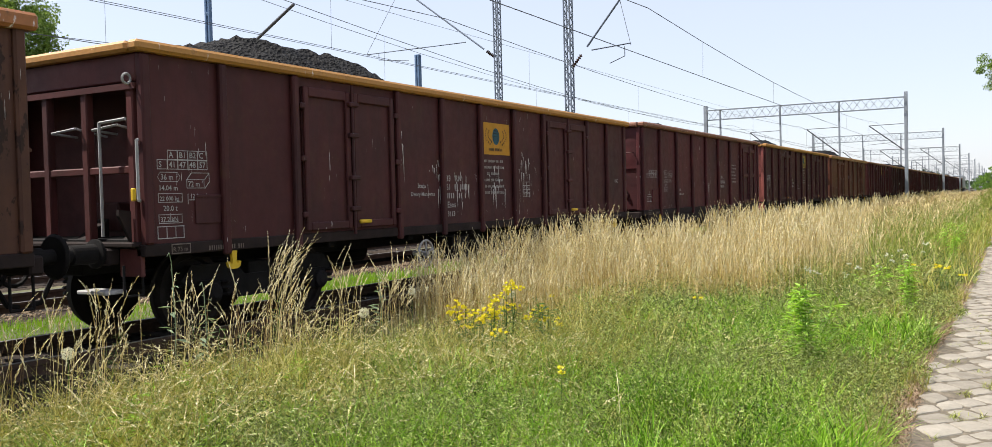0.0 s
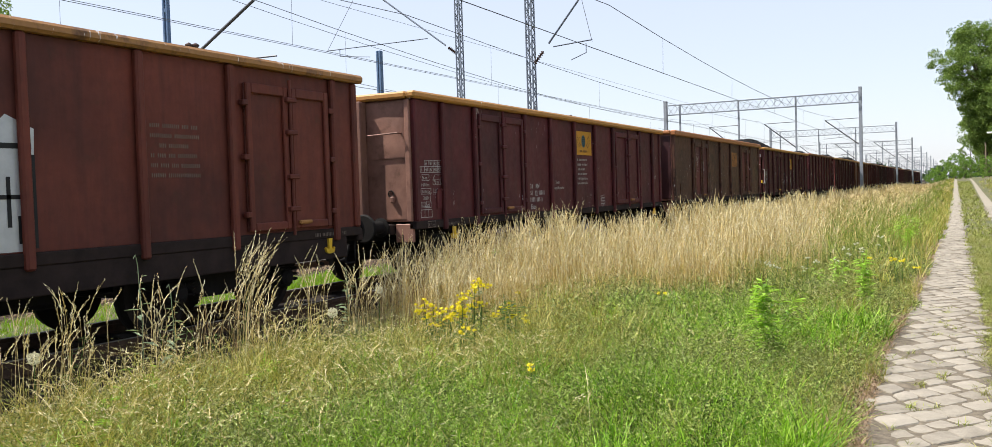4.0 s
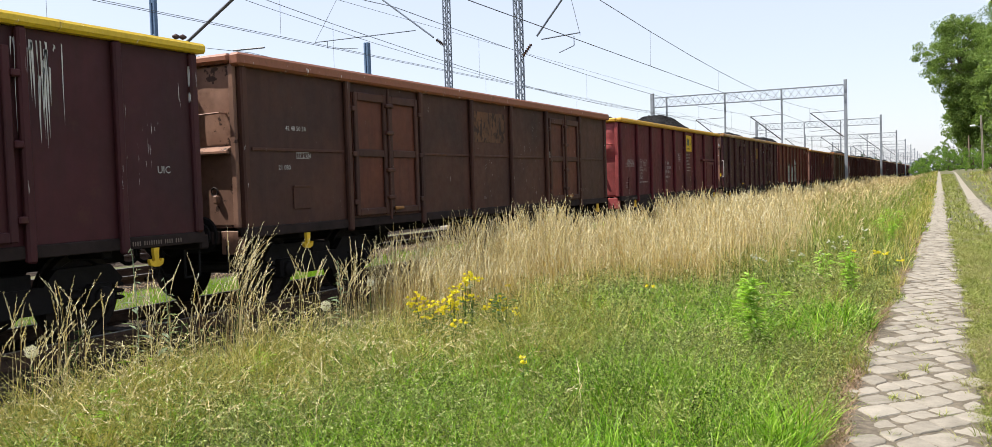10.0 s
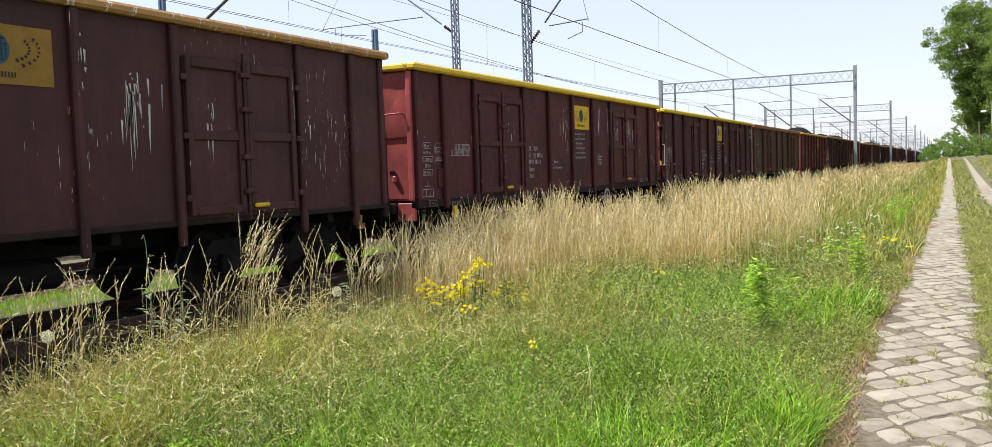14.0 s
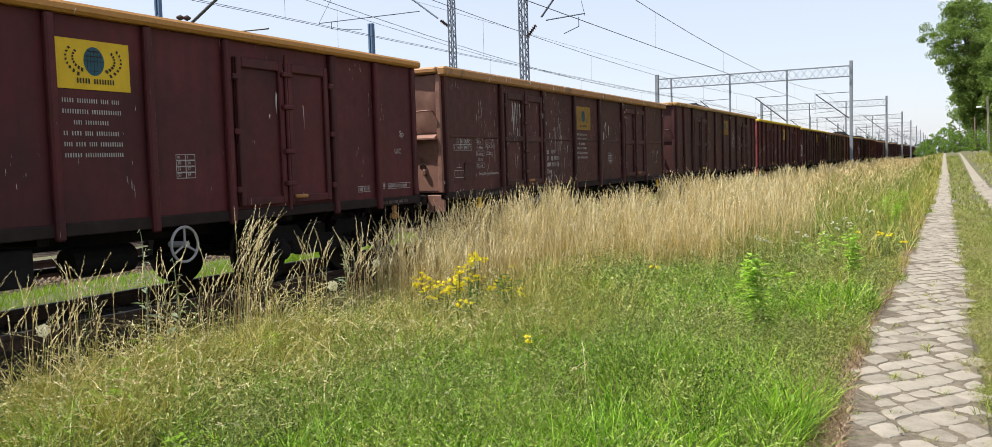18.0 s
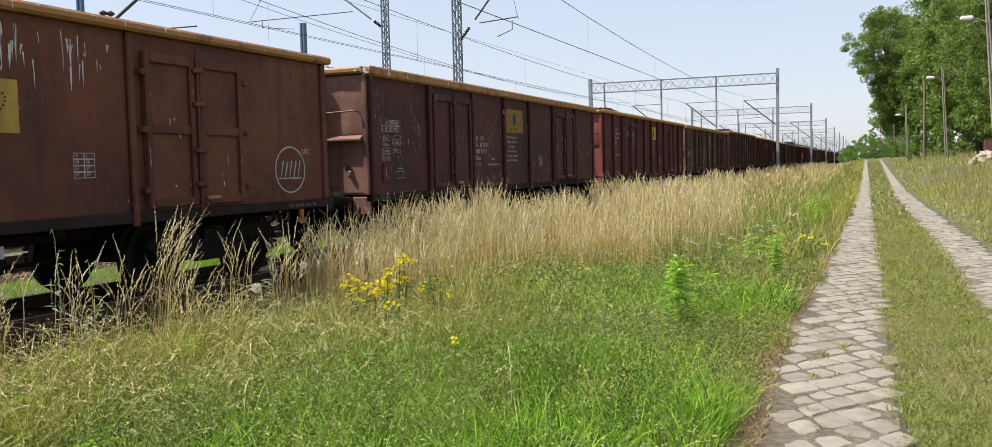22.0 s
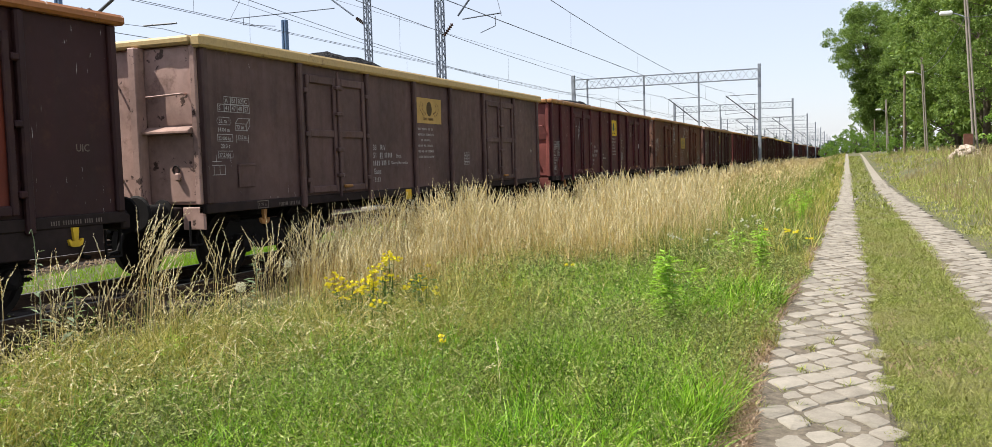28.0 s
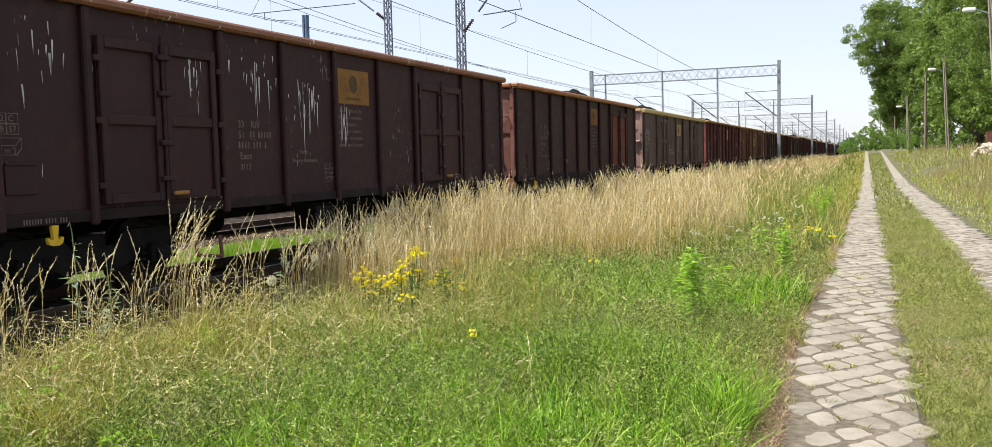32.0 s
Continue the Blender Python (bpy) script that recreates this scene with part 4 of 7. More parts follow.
    part("far_side_wall", far, mat, wagon)
    part("floor", Shape().box(-FACE + 0.06, FACE - 0.06, y0 + 0.07, h - 0.07, SILL1, SILL1 + 0.06), MAT["under"], wagon)
    if P["crease"] and cfg.get("crease", True):
        edges = [0.1] + list(P["posts"]) + [L - 0.1]
        for a, b in zip(edges, edges[1:]):
            if not any(d0 - 0.2 < (a + b) / 2 < d1 + 0.2 for d0, d1 in P["doors"]):
                part("panel_rib", Shape().box(FACE + 0.002, FACE + 0.022, y0 + a + 0.07, y0 + b - 0.07, 1.99, 2.03), mat, wagon)
    deep = 0.055 if pat == "N" else 0.08
    for y in P["posts"]:
        w = 0.045 if pat == "N" else 0.05
        part("side_post", Shape().box(FACE + 0.002, FACE + deep, y0 + y - w, y0 + y + w, SILL0 - (0.14 if cfg.get("open_sill") else 0.02), top - 0.004, 0.02), mat, wagon)
    for y in (y0 + 0.05, h - 0.05):
        part("corner_post", Shape().box(FACE - 0.03, FACE + 0.05, y - 0.055, y + 0.055, SILL1, top - 0.006, 0.02), mat, wagon)
    for d0, d1 in P["doors"]:
        add_doors(wagon, y0 + d0, y0 + d1, h, door_mat, PAINT[cfg.get("door_frame", cfg["paint"])], cfg.get("panes", 2 if P["crease"] or pat in "SQCFG" else 1), cfg.get("door_top", 2.86), cfg.get("single"), "hook" if cfg.get("bright_levers") else "hook_worn")
    sill = Shape()
    z0 = SILL0 + 0.02 if not cfg.get("open_sill") else SILL0 + 0.08
    sill.box(FACE - 0.1, FACE + 0.03, y0 - 0.02, h + 0.02, z0, SILL1 + 0.004, 0.01)
    if cfg.get("belly"):
        sill.prism([(-4.3, z0 + 0.03), (-3.2, z0 - 0.17), (3.2, z0 - 0.17), (4.3, z0 + 0.03)], FACE - 0.08, FACE + 0.01)
    if pat in "SQC" and not cfg.get("shallow"):
        sill.box(FACE - 0.09, FACE + 0.015, y0 + 0.3, h - 0.3, 0.66, z0 + 0.002, 0.01)
    part("sole_bar", sill, MAT["sill"], wagon, "grimy black sole bar")
    part("sole_bar", Shape().box(-FACE - 0.03, -FACE + 0.1, y0 - 0.02, h + 0.02, z0, SILL1 + 0.004, 0.01), MAT["sill"], wagon)
    ring = Shape()
    o, lip = 0.10, 0.045 if pat == "W" else 0.0
    ring.box(FACE - 0.06, FACE + 0.11, y0 - o, h + o, top - lip, cap1, 0.03)
    ring.box(-FACE - 0.11, -FACE + 0.06, y0 - o, h + o, top, cap1, 0.03)
    for y in (y0 - o, h + o - 0.2):
        ring.box(-FACE + 0.062, FACE - 0.062, y, y + 0.2, top, cap1, 0.03)
    part("top_rail", ring, cap, wagon)
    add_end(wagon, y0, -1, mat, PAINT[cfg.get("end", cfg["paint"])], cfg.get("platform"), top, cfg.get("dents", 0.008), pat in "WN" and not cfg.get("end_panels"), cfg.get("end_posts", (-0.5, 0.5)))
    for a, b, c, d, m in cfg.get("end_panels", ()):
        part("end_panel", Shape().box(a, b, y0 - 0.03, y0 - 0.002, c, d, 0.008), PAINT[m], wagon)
    add_end(wagon, h, 1, mat, mat, False, top, 0.0, True)
    centre = Shape().box(-0.3, 0.3, y0 + 0.1, h - 0.1, 0.72, SILL1 - 0.02)
    for y in np.linspace(y0 + 1.2, h - 1.2, 7):
        part("cross_member", CROSS, None, wagon).location = (0, y, 0)
    part("underframe", centre, MAT["under"], wagon)
    gear = Shape()
    gear.tube((-0.75, -1.6, 0.62), (-0.75, -0.4, 0.62), 0.2, n=14)
    gear.tube((0.7, 0.7, 0.6), (0.7, 1.5, 0.6), 0.16, n=14)
    gear.tube((0.2, -4.0, 0.5), (0.2, 4.0, 0.5), 0.03, n=6)
    gear.box(0.9, 1.3, -0.6, -0.1, 0.5, 0.85)
    part("brake_gear", gear, MAT["under"], wagon)
    add_bogies(wagon, 4.5 if L > 12 else 3.6)
    if cfg.get("wheel") is not None:
        yw, (zw, spokes) = y0 + cfg["wheel"], cfg.get("wheel_kind", (0.66, 5))
        hw = Shape().ring((FACE + 0.07, yw, zw), (1, 0, 0), 0.19, 0.016, 24, 6)
        for i in range(spokes):
            g = math.tau * i / spokes + math.pi / 2
            hw.tube((FACE + 0.07, yw, zw), (FACE + 0.07, yw + 0.185 * math.cos(g), zw + 0.185 * math.sin(g)), 0.013, n=6)
        hw.tube((FACE - 0.15, yw, zw), (FACE + 0.11, yw, zw), 0.035, n=8)
        part("handwheel", hw, MAT["grey"], wagon, "grey spoked brake handwheel")
    gr = Shape().bend([(FACE - 0.02, y0 - 0.02, 1.5), (FACE + 0.06, y0 - 0.1, 1.51), (FACE + 0.06, y0 - 0.1, 2.1), (FACE - 0.02, y0 - 0.02, 2.11)], 0.016)
    if cfg.get("platform"):
        part("grab_rail", gr, MAT["grey"], wagon)
    for y in (y0 + 1.15, h - 0.7):
        out = [(0.04, 0.935), (0.026, 0.80), (0.055, 0.79), (0.075, 0.82), (0.098, 0.81), (0.08, 0.755), (0.035, 0.735)]
        hk = Shape().prism([(y + u, v) for u, v in out] + [(y - u, v) for u, v in out[::-1]], FACE + 0.005, FACE + 0.045)
        part("rope_hook", hk, MAT["hook"] if cfg.get("hooks", True) else MAT["hook_worn"], wagon, "yellow rope hook")
    yh = y0 + cfg.get("holder", 0.65)
    box = Shape().box(FACE + 0.003, FACE + 0.02, yh, yh + 0.35, 1.25, 1.55, 0.004)
    box.box(FACE + 0.021, FACE + 0.035, yh, yh + 0.35, 1.53, 1.56, 0.004)
    part("label_holder", box, mat, wagon)
    for at, lo, hi, m in cfg.get("plates", ()):
        part("sill_plate", Shape().box(FACE + 0.032, FACE + 0.04, y0 + at, y0 + at + 0.22, lo, hi, 0.003), MAT[m], wagon, "small painted plate below the body")
    if cfg.get("loop") is not None:
        yl = y0 + cfg["loop"]
        st = Shape().bend([(FACE - 0.02, yl, 0.95), (FACE + 0.02, yl - 0.02, 0.42), (FACE + 0.02, yl + 0.42, 0.36), (FACE - 0.02, yl + 0.44, 0.62)], 0.022)
        part("step_loop", st, MAT["box_rust"], wagon, "rusty hanging step")
    if cfg.get("drips"):
        s, rr = Sign(), random.Random(int(-cfg["front"] * 10))
        for at, top, n, wide, long_ in cfg["drips"]:
            for _ in range(n):
                y, z = y0 + rr.gauss(at, wide * 0.6), min(2.95, rr.gauss(top, 0.14))
                s.x = FACE + (0.034 if any(a - 0.05 < y - y0 < b + 0.05 for a, b in P["doors"]) else 0.005)
                run, w = long_ * rr.random() ** 1.6 + 0.03, rr.uniform(0.004, 0.015)
                sway = rr.uniform(-0.015, 0.015)
                s.add([(s.x, y - w, z), (s.x, y + w, z - 0.01), (s.x, y + w * 0.6 + sway, z - run * 0.6), (s.x, y + sway, z - run), (s.x, y - w * 0.7 + sway, z - run * 0.55)], [(0, 1, 2, 3, 4)])
        tagged(part("dripped_paint", s, MAT["drip"], wagon, "white dripped streaks"), kind="stuff")
    plate = cfg.get("logo", "logo_worn")
    if plate:
        add_logo(wagon, y0 + P["logo"] + cfg.get("logo_shift", 0), MAT[plate], cfg.get("logo_z", 2.40), **cfg.get("logo_size", {}))
    if cfg.get("letters", True):
        add_lettering(wagon, cfg, y0, pat)
    for at, z, w, text in cfg.get("notes", ()):
        s = Sign(FACE + (0.036 if z < SILL1 else 0.003))
        if w:
            s.frame_of(y0 + at, y0 + at + w, z, z + 0.085, 0.007)
        if text:
            s.text(text, y0 + at + (0.02 if w else 0), z + (0.015 if w else 0), 0.085 if w or len(text) > 3 else 0.13)
        elif text == "":
            s.words(y0 + at + 0.02, z + 0.02, 0.045, (w * 0.4, w * 0.4), 0.02)
        part("notice", s, MAT["letter_dim" if cfg.get("dim") else "letter"], wagon)
    if cfg.get("graffiti") == "block":
        g = Sign(FACE + 0.006)
        r = random.Random(3)
        for i in range(7):
            a = y0 + 3.1 + i * 0.5
            top = 2.05 + r.uniform(-0.2, 0.2)
            g.add([(g.x, a, 1.08), (g.x, a + 0.42, 1.08), (g.x, a + 0.46 + r.uniform(-.06, .1), top), (g.x, a + 0.2, top + 0.12), (g.x, a + 0.03, top - 0.05)], [(0, 1, 2, 3, 4)])
        part("spray_fill", g, MAT["silver"], wagon, "silver sprayed block shapes")
        k = Sign(FACE + 0.009)
        for i in range(7):
            a = y0 + 3.1 + i * 0.5
            for u, z0, z1 in ((0.0, 1.1, 2.0), (0.43, 1.1, 1.95), (0.18, 1.3, 1.75), (0.28, 1.15, 1.4)):
                k.bar(a + u, a + u + 0.04, z0, z1)
            k.bar(a, a + 0.44, 2.0, 2.05), k.bar(a + 0.1, a + 0.35, 1.55, 1.59)
        part("spray_outline", k, MAT["black"], wagon)
    if cfg.get("graffiti") == "ring":
        g = Sign(FACE + 0.006)
        c, z, n = y0 + 12.15, 1.5, 28
        pts = [(0.36 * math.cos(i * math.tau / n), 0.33 * math.sin(i * math.tau / n)) for i in range(n)]
        g.add([(g.x, c + a * k, z + b * k) for k in (1.0, 0.93) for a, b in pts], [(i, (i + 1) % n, n + (i + 1) % n, n + i) for i in range(n)])
        for i in range(5):
            u = c - 0.24 + i * 0.1
            g.add([(g.x, u, z - 0.1), (g.x, u + 0.02, z - 0.1), (g.x, u + 0.09, z + 0.12 - 0.03 * (i % 2)), (g.x, u + 0.065, z + 0.13)], [(0, 1, 2, 3)])
        g.bar(c - 0.28, c + 0.26, z - 0.13, z - 0.11)
        part("spray_tag", g, MAT["letter"], wagon, "white sprayed ring with strokes")
    return wagon


def add_coal(cfg, seed):
    """A load of coal heaped in a wagon, in the wagon's own space."""
    P = PATTERN[cfg["pat"]]
    h = P["length"] / 2 - 0.08
    ny, nx = (190, 34) if cfg.get("fine") else (96, 22)
    r = np.random.default_rng(seed)
    ys, xs = np.linspace(-h, h, ny), np.linspace(-FACE + 0.07, FACE - 0.07, nx)
    Y, X = np.meshgrid(ys, xs, indexing="ij")
    Z = np.full_like(Y, 2.78)
    for at, half, high in cfg["coal"]:
        u = np.clip(1 - np.abs((Y + h + 0.08 - at) / half), 0, 1)
        v = np.clip(1 - np.abs(X) / 1.36, 0, 1)
        Z = np.maximum(Z, 2.74 + (high + 0.42) * np.minimum(1, 1.25 * u ** 0.9) * (0.25 + 0.75 * np.minimum(1, 1.4 * v)))
    Z += r.normal(0, 0.02, Z.shape) + 0.04 * np.sin(Y * 3.1 + X * 2) * r.random(Z.shape)
    X = X + r.normal(0, 0.015, Z.shape) * (np.abs(X) < 1.3)
    i, j = np.meshgrid(np.arange(ny - 1), np.arange(nx - 1), indexing="ij")
    a = (i * nx + j).ravel()
    tris = np.concatenate([np.stack([a, a + nx, a + nx + 1], 1), np.stack([a, a + nx + 1, a + 1], 1)])
    me = quick_mesh("coal_load", np.stack([X.ravel(), Y.ravel(), Z.ravel()], 1), tris, MAT["coal"])
    return tagged(new("coal_load", me), "heap of black lump coal in an open wagon", "coal", "coal loads")


def D(pat, paint_, cap, front, label, **more):
    return dict(pat=pat, paint=paint_, cap=cap, front=front, label=label, **more)


# wagons from the head of the train backwards; front: where the body's front end stands at the start
TRAIN = [
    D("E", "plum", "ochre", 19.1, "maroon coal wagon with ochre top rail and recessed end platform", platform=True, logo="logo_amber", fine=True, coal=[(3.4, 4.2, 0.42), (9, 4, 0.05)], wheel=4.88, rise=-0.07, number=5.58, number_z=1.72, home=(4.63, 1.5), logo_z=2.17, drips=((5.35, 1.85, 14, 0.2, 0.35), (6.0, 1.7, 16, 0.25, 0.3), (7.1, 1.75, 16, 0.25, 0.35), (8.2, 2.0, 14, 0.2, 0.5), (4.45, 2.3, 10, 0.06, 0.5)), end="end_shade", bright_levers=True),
    # umber end_panels: shade by the post and under the top rail, as paint
    D("W", "olive", "orange", 4.85, "mottled brown open wagon with red doors and peeling paint", door="door_red", logo="logo_old", letters=False, coal=[(6, 6, 0.02)], wheel=8.6, end="lit_salmon", dents=0, end_posts=(-0.9, 0.895), end_panels=((0.98, 1.33, 1.12, 3.0, "umber"), (0.36, 0.82, 1.12, 2.07, "end_red"), (0.36, 0.82, 2.09, 2.62, "end_dusty"), (0.36, 0.82, 2.64, 3.0, "umber"), (-0.8, 0.34, 2.3, 3.0, "umber")), panes=1, hooks=False, crease=False, logo_shift=1.75, logo_z=2.16, logo_size=dict(w=1.06), drips=((2.7, 2.3, 12, 0.14, 0.4), (3.5, 2.2, 10, 0.1, 0.6), (1.8, 2.2, 6, 0.2, 0.4))),
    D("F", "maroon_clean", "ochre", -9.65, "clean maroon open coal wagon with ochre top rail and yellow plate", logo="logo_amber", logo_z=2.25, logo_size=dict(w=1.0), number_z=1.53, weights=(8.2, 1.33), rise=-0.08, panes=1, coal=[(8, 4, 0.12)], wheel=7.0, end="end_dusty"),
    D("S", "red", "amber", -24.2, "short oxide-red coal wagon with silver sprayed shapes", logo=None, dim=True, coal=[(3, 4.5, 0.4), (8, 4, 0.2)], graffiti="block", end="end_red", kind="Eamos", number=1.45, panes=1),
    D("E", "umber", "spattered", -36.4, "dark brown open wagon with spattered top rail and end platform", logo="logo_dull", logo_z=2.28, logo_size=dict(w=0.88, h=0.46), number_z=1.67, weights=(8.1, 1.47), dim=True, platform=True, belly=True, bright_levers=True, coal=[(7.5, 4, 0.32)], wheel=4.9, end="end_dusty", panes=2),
    D("C", "crimson", "gold", -50.5, "short crimson wagon with bright yellow top rail, heaped with coal", logo="logo", fine=True, plates=((5.9, 0.74, 0.86, "letter"), (5.9, 0.5, 0.7, "letter")), coal=[(2.8, 2.6, 0.14), (8.5, 2.5, 0.5)], kind="Eamos-w", tab=(0.46, 2.03), data=(1.7, 2.04), number_z=1.92, weights=(5.86, 2.3), home=(1.69, 1.4), one_line=True, repair=(0.43, 1.31), logo_z=2.37, rise=-0.04, dents=0.03, door_top=2.05, single=True, panes=1, end="lit_crimson"),
    D("W", "brown", "terracotta", -63.2, "rusty brown open wagon with rust-coloured top rail", logo="logo_rust", letters=False, notes=((0.82, 2.26, 0, "42 48 50 58"), (1.02, 1.9, 0.26, "37.2 kN"), (0.66, 1.76, 0, "21 080")), holder=0.92, door="door_rust", logo_z=2.26, logo_size=dict(w=1.3, h=0.55), rise=-0.02, coal=[(5, 4, 0.0)], end="lit_sand"),
    D("E", "maroon_dark", "yellow", -76.95, "white-streaked maroon wagon with yellow top rail and end platform", logo="logo", number=4.6, number_z=1.88, home=(5.74, 1.55), weights=(8.13, 1.76), logo_z=2.33, platform=True, bright_levers=True, coal=[(5, 3.5, 0.2)], wheel=8.7, end="lit_deep", drips=((11.1, 2.9, 28, 0.22, 0.9), (8.2, 2.8, 10, 0.3, 0.4), (10.2, 2.6, 10, 0.3, 0.2))),
    D("F", "maroon", "yellow", -90.75, "maroon open wagon with bright yellow top rail and white drips", logo="logo", tab=(1.12, 1.97), data=(0.2, 1.98), number_z=1.87, weights=(8.2, 1.82), logo_z=2.37, logo_size=dict(w=1.0), notes=((11.02, 1.3, 0.34, ""), (11.02, 1.2, 0.34, ""), (11.5, 1.08, 0.2, None), (12.05, 1.08, 0.5, "")), rise=0.06, dents=0.01, bright_levers=True, coal=[(6, 4, 0.0)], wheel=8.62, wheel_kind=(0.78, 3), table=("43", "49", "51", "53"), end="lit_crimson", drips=((10.5, 2.5, 30, 0.25, 0.5), (9.55, 2.5, 12, 0.2, 0.4), (9.0, 2.95, 8, 0.06, 1.2), (11.3, 2.4, 8, 0.15, 0.15), (6.2, 2.4, 14, 0.3, 0.4), (3.2, 2.3, 10, 0.3, 0.35), (8.3, 2.6, 10, 0.1, 0.6))),
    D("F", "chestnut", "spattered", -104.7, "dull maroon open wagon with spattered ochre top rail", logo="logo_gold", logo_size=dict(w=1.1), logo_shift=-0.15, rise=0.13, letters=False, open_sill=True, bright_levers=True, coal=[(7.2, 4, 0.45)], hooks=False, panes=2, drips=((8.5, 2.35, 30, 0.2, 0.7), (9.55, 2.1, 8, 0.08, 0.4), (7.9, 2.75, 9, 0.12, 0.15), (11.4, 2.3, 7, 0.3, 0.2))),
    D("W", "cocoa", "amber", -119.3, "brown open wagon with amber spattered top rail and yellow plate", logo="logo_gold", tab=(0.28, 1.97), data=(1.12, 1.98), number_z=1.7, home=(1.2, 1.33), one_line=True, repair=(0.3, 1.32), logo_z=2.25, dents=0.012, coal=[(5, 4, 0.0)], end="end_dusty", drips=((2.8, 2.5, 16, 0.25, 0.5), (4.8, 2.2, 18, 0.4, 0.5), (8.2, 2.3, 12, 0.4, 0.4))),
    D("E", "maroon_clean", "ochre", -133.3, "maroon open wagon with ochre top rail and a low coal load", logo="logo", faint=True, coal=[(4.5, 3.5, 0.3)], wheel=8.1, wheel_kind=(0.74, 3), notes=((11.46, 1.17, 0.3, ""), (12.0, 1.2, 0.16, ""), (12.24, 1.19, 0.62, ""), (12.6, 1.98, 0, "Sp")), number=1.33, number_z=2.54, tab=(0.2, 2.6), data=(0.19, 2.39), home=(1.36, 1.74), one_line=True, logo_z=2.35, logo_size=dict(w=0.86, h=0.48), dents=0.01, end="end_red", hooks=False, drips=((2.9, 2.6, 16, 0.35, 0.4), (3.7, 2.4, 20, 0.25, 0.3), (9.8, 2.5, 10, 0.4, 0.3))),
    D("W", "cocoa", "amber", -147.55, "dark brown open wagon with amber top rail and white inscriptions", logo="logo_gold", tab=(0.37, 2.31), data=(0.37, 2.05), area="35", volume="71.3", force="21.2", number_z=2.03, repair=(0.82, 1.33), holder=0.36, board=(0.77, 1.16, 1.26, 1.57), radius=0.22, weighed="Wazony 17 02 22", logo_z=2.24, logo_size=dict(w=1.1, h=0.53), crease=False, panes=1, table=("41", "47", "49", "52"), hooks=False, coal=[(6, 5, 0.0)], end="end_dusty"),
    D("N", "rust", "amber", -161.95, "smooth-sided rust-brown open wagon with a white sprayed ring tag", logo="logo_worn", logo_z=1.9, logo_shift=-0.48, logo_size=dict(w=1.17, h=0.51), panes=2, number_z=2.39, plates=((7.3, 0.72, 0.84, "letter"),), hooks=False, coal=[(6, 5, 0.0)], graffiti="ring", wheel=4.9, end="lit_sand", drips=((7.6, 2.75, 26, 0.35, 0.35), (4.6, 2.8, 20, 0.35, 0.5), (9.9, 2.0, 9, 0.5, 0.12), (8.6, 2.8, 16, 0.3, 0.4), (10.3, 1.35, 6, 0.5, 0.1))),
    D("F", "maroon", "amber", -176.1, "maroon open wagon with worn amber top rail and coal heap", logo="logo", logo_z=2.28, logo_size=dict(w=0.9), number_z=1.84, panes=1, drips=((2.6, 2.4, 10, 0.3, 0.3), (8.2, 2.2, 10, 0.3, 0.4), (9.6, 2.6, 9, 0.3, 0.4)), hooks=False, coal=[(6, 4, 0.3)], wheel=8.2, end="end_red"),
    D("W", "taupe", "cream", -190.3, "grey-brown open wagon with cream top rail and coal", logo="logo_pale", tab=(0.3, 2.43), data=(0.27, 2.16), repair=(0.06, 1.44), number_z=1.75, logo_z=2.26, logo_size=dict(w=1.1, h=0.48), dents=0.01, crease=False, plates=((5.4, 0.86, 1.04, "hook"),), hooks=False, coal=[(5.5, 2.8, 0.35)], end="lit_pink"),
    D("Q", "umber_dark", "orange", -204.75, "short dark maroon wagon with orange doors, heaped with coal", logo="logo_dull", dim=True, door="orange", logo_z=2.4, logo_size=dict(w=0.87, h=0.47), rise=0.04, dents=0.012, bare=True, number=1.68, number_z=2.19, weights=(2.1, 1.4), home=(1.69, 1.5), one_line=True, coal=[(8.4, 2.2, 0.38), (3, 3, 0.1)], wheel=8.4, kind="Eamos", panes=1, end="lit_salmon"),
    D("G", "soot", "rust", -217.15, "dark brown open wagon with rust-orange top rail and white drips", logo="logo_dull", dim=True, logo_z=2.38, loop=3.2, number_z=1.96, number=4.05, weights=(6.0, 1.47), notes=((11.95, 1.28, 0.62, ""), (12.55, 1.0, 0, "Sp")), rise=0.09, coal=[(6, 5, 0.0)], wheel=8.1, drips=((1.2, 2.7, 14, 0.4, 0.25), (3.3, 2.6, 12, 0.2, 0.35), (4.6, 2.7, 22, 0.4, 0.6), (5.7, 2.5, 22, 0.3, 0.7), (6.5, 2.3, 16, 0.3, 0.5))),
    D("E", "plum", "rust", -231.3, "dull maroon open wagon with rusty top rail", logo="logo_worn", coal=[(6, 4, 0.1)]),
    D("W", "brown", "amber", -245.4, "brown open wagon with amber top rail", logo="logo_worn", coal=[(6, 4, 0.1)]),
]
AHEAD = [("S", "maroon", "rust"), ("E", "plum", "ochre"), ("W", "rust", "amber"), ("E", "maroon", "rust"), ("E", "umber", "amber"), ("E", "maroon", "rust"), ("W", "plum", "amber"),
         ("E", "maroon", "ochre"), ("E", "brown", "rust"), ("S", "umber", "amber"), ("E", "maroon", "rust"), ("E", "plum", "amber"), ("W", "maroon", "rust"), ("E", "brown", "amber")]
front = 19.1
for n, (p_, a_, c_) in enumerate(AHEAD):
    front += PATTERN[p_]["length"] + 1.15
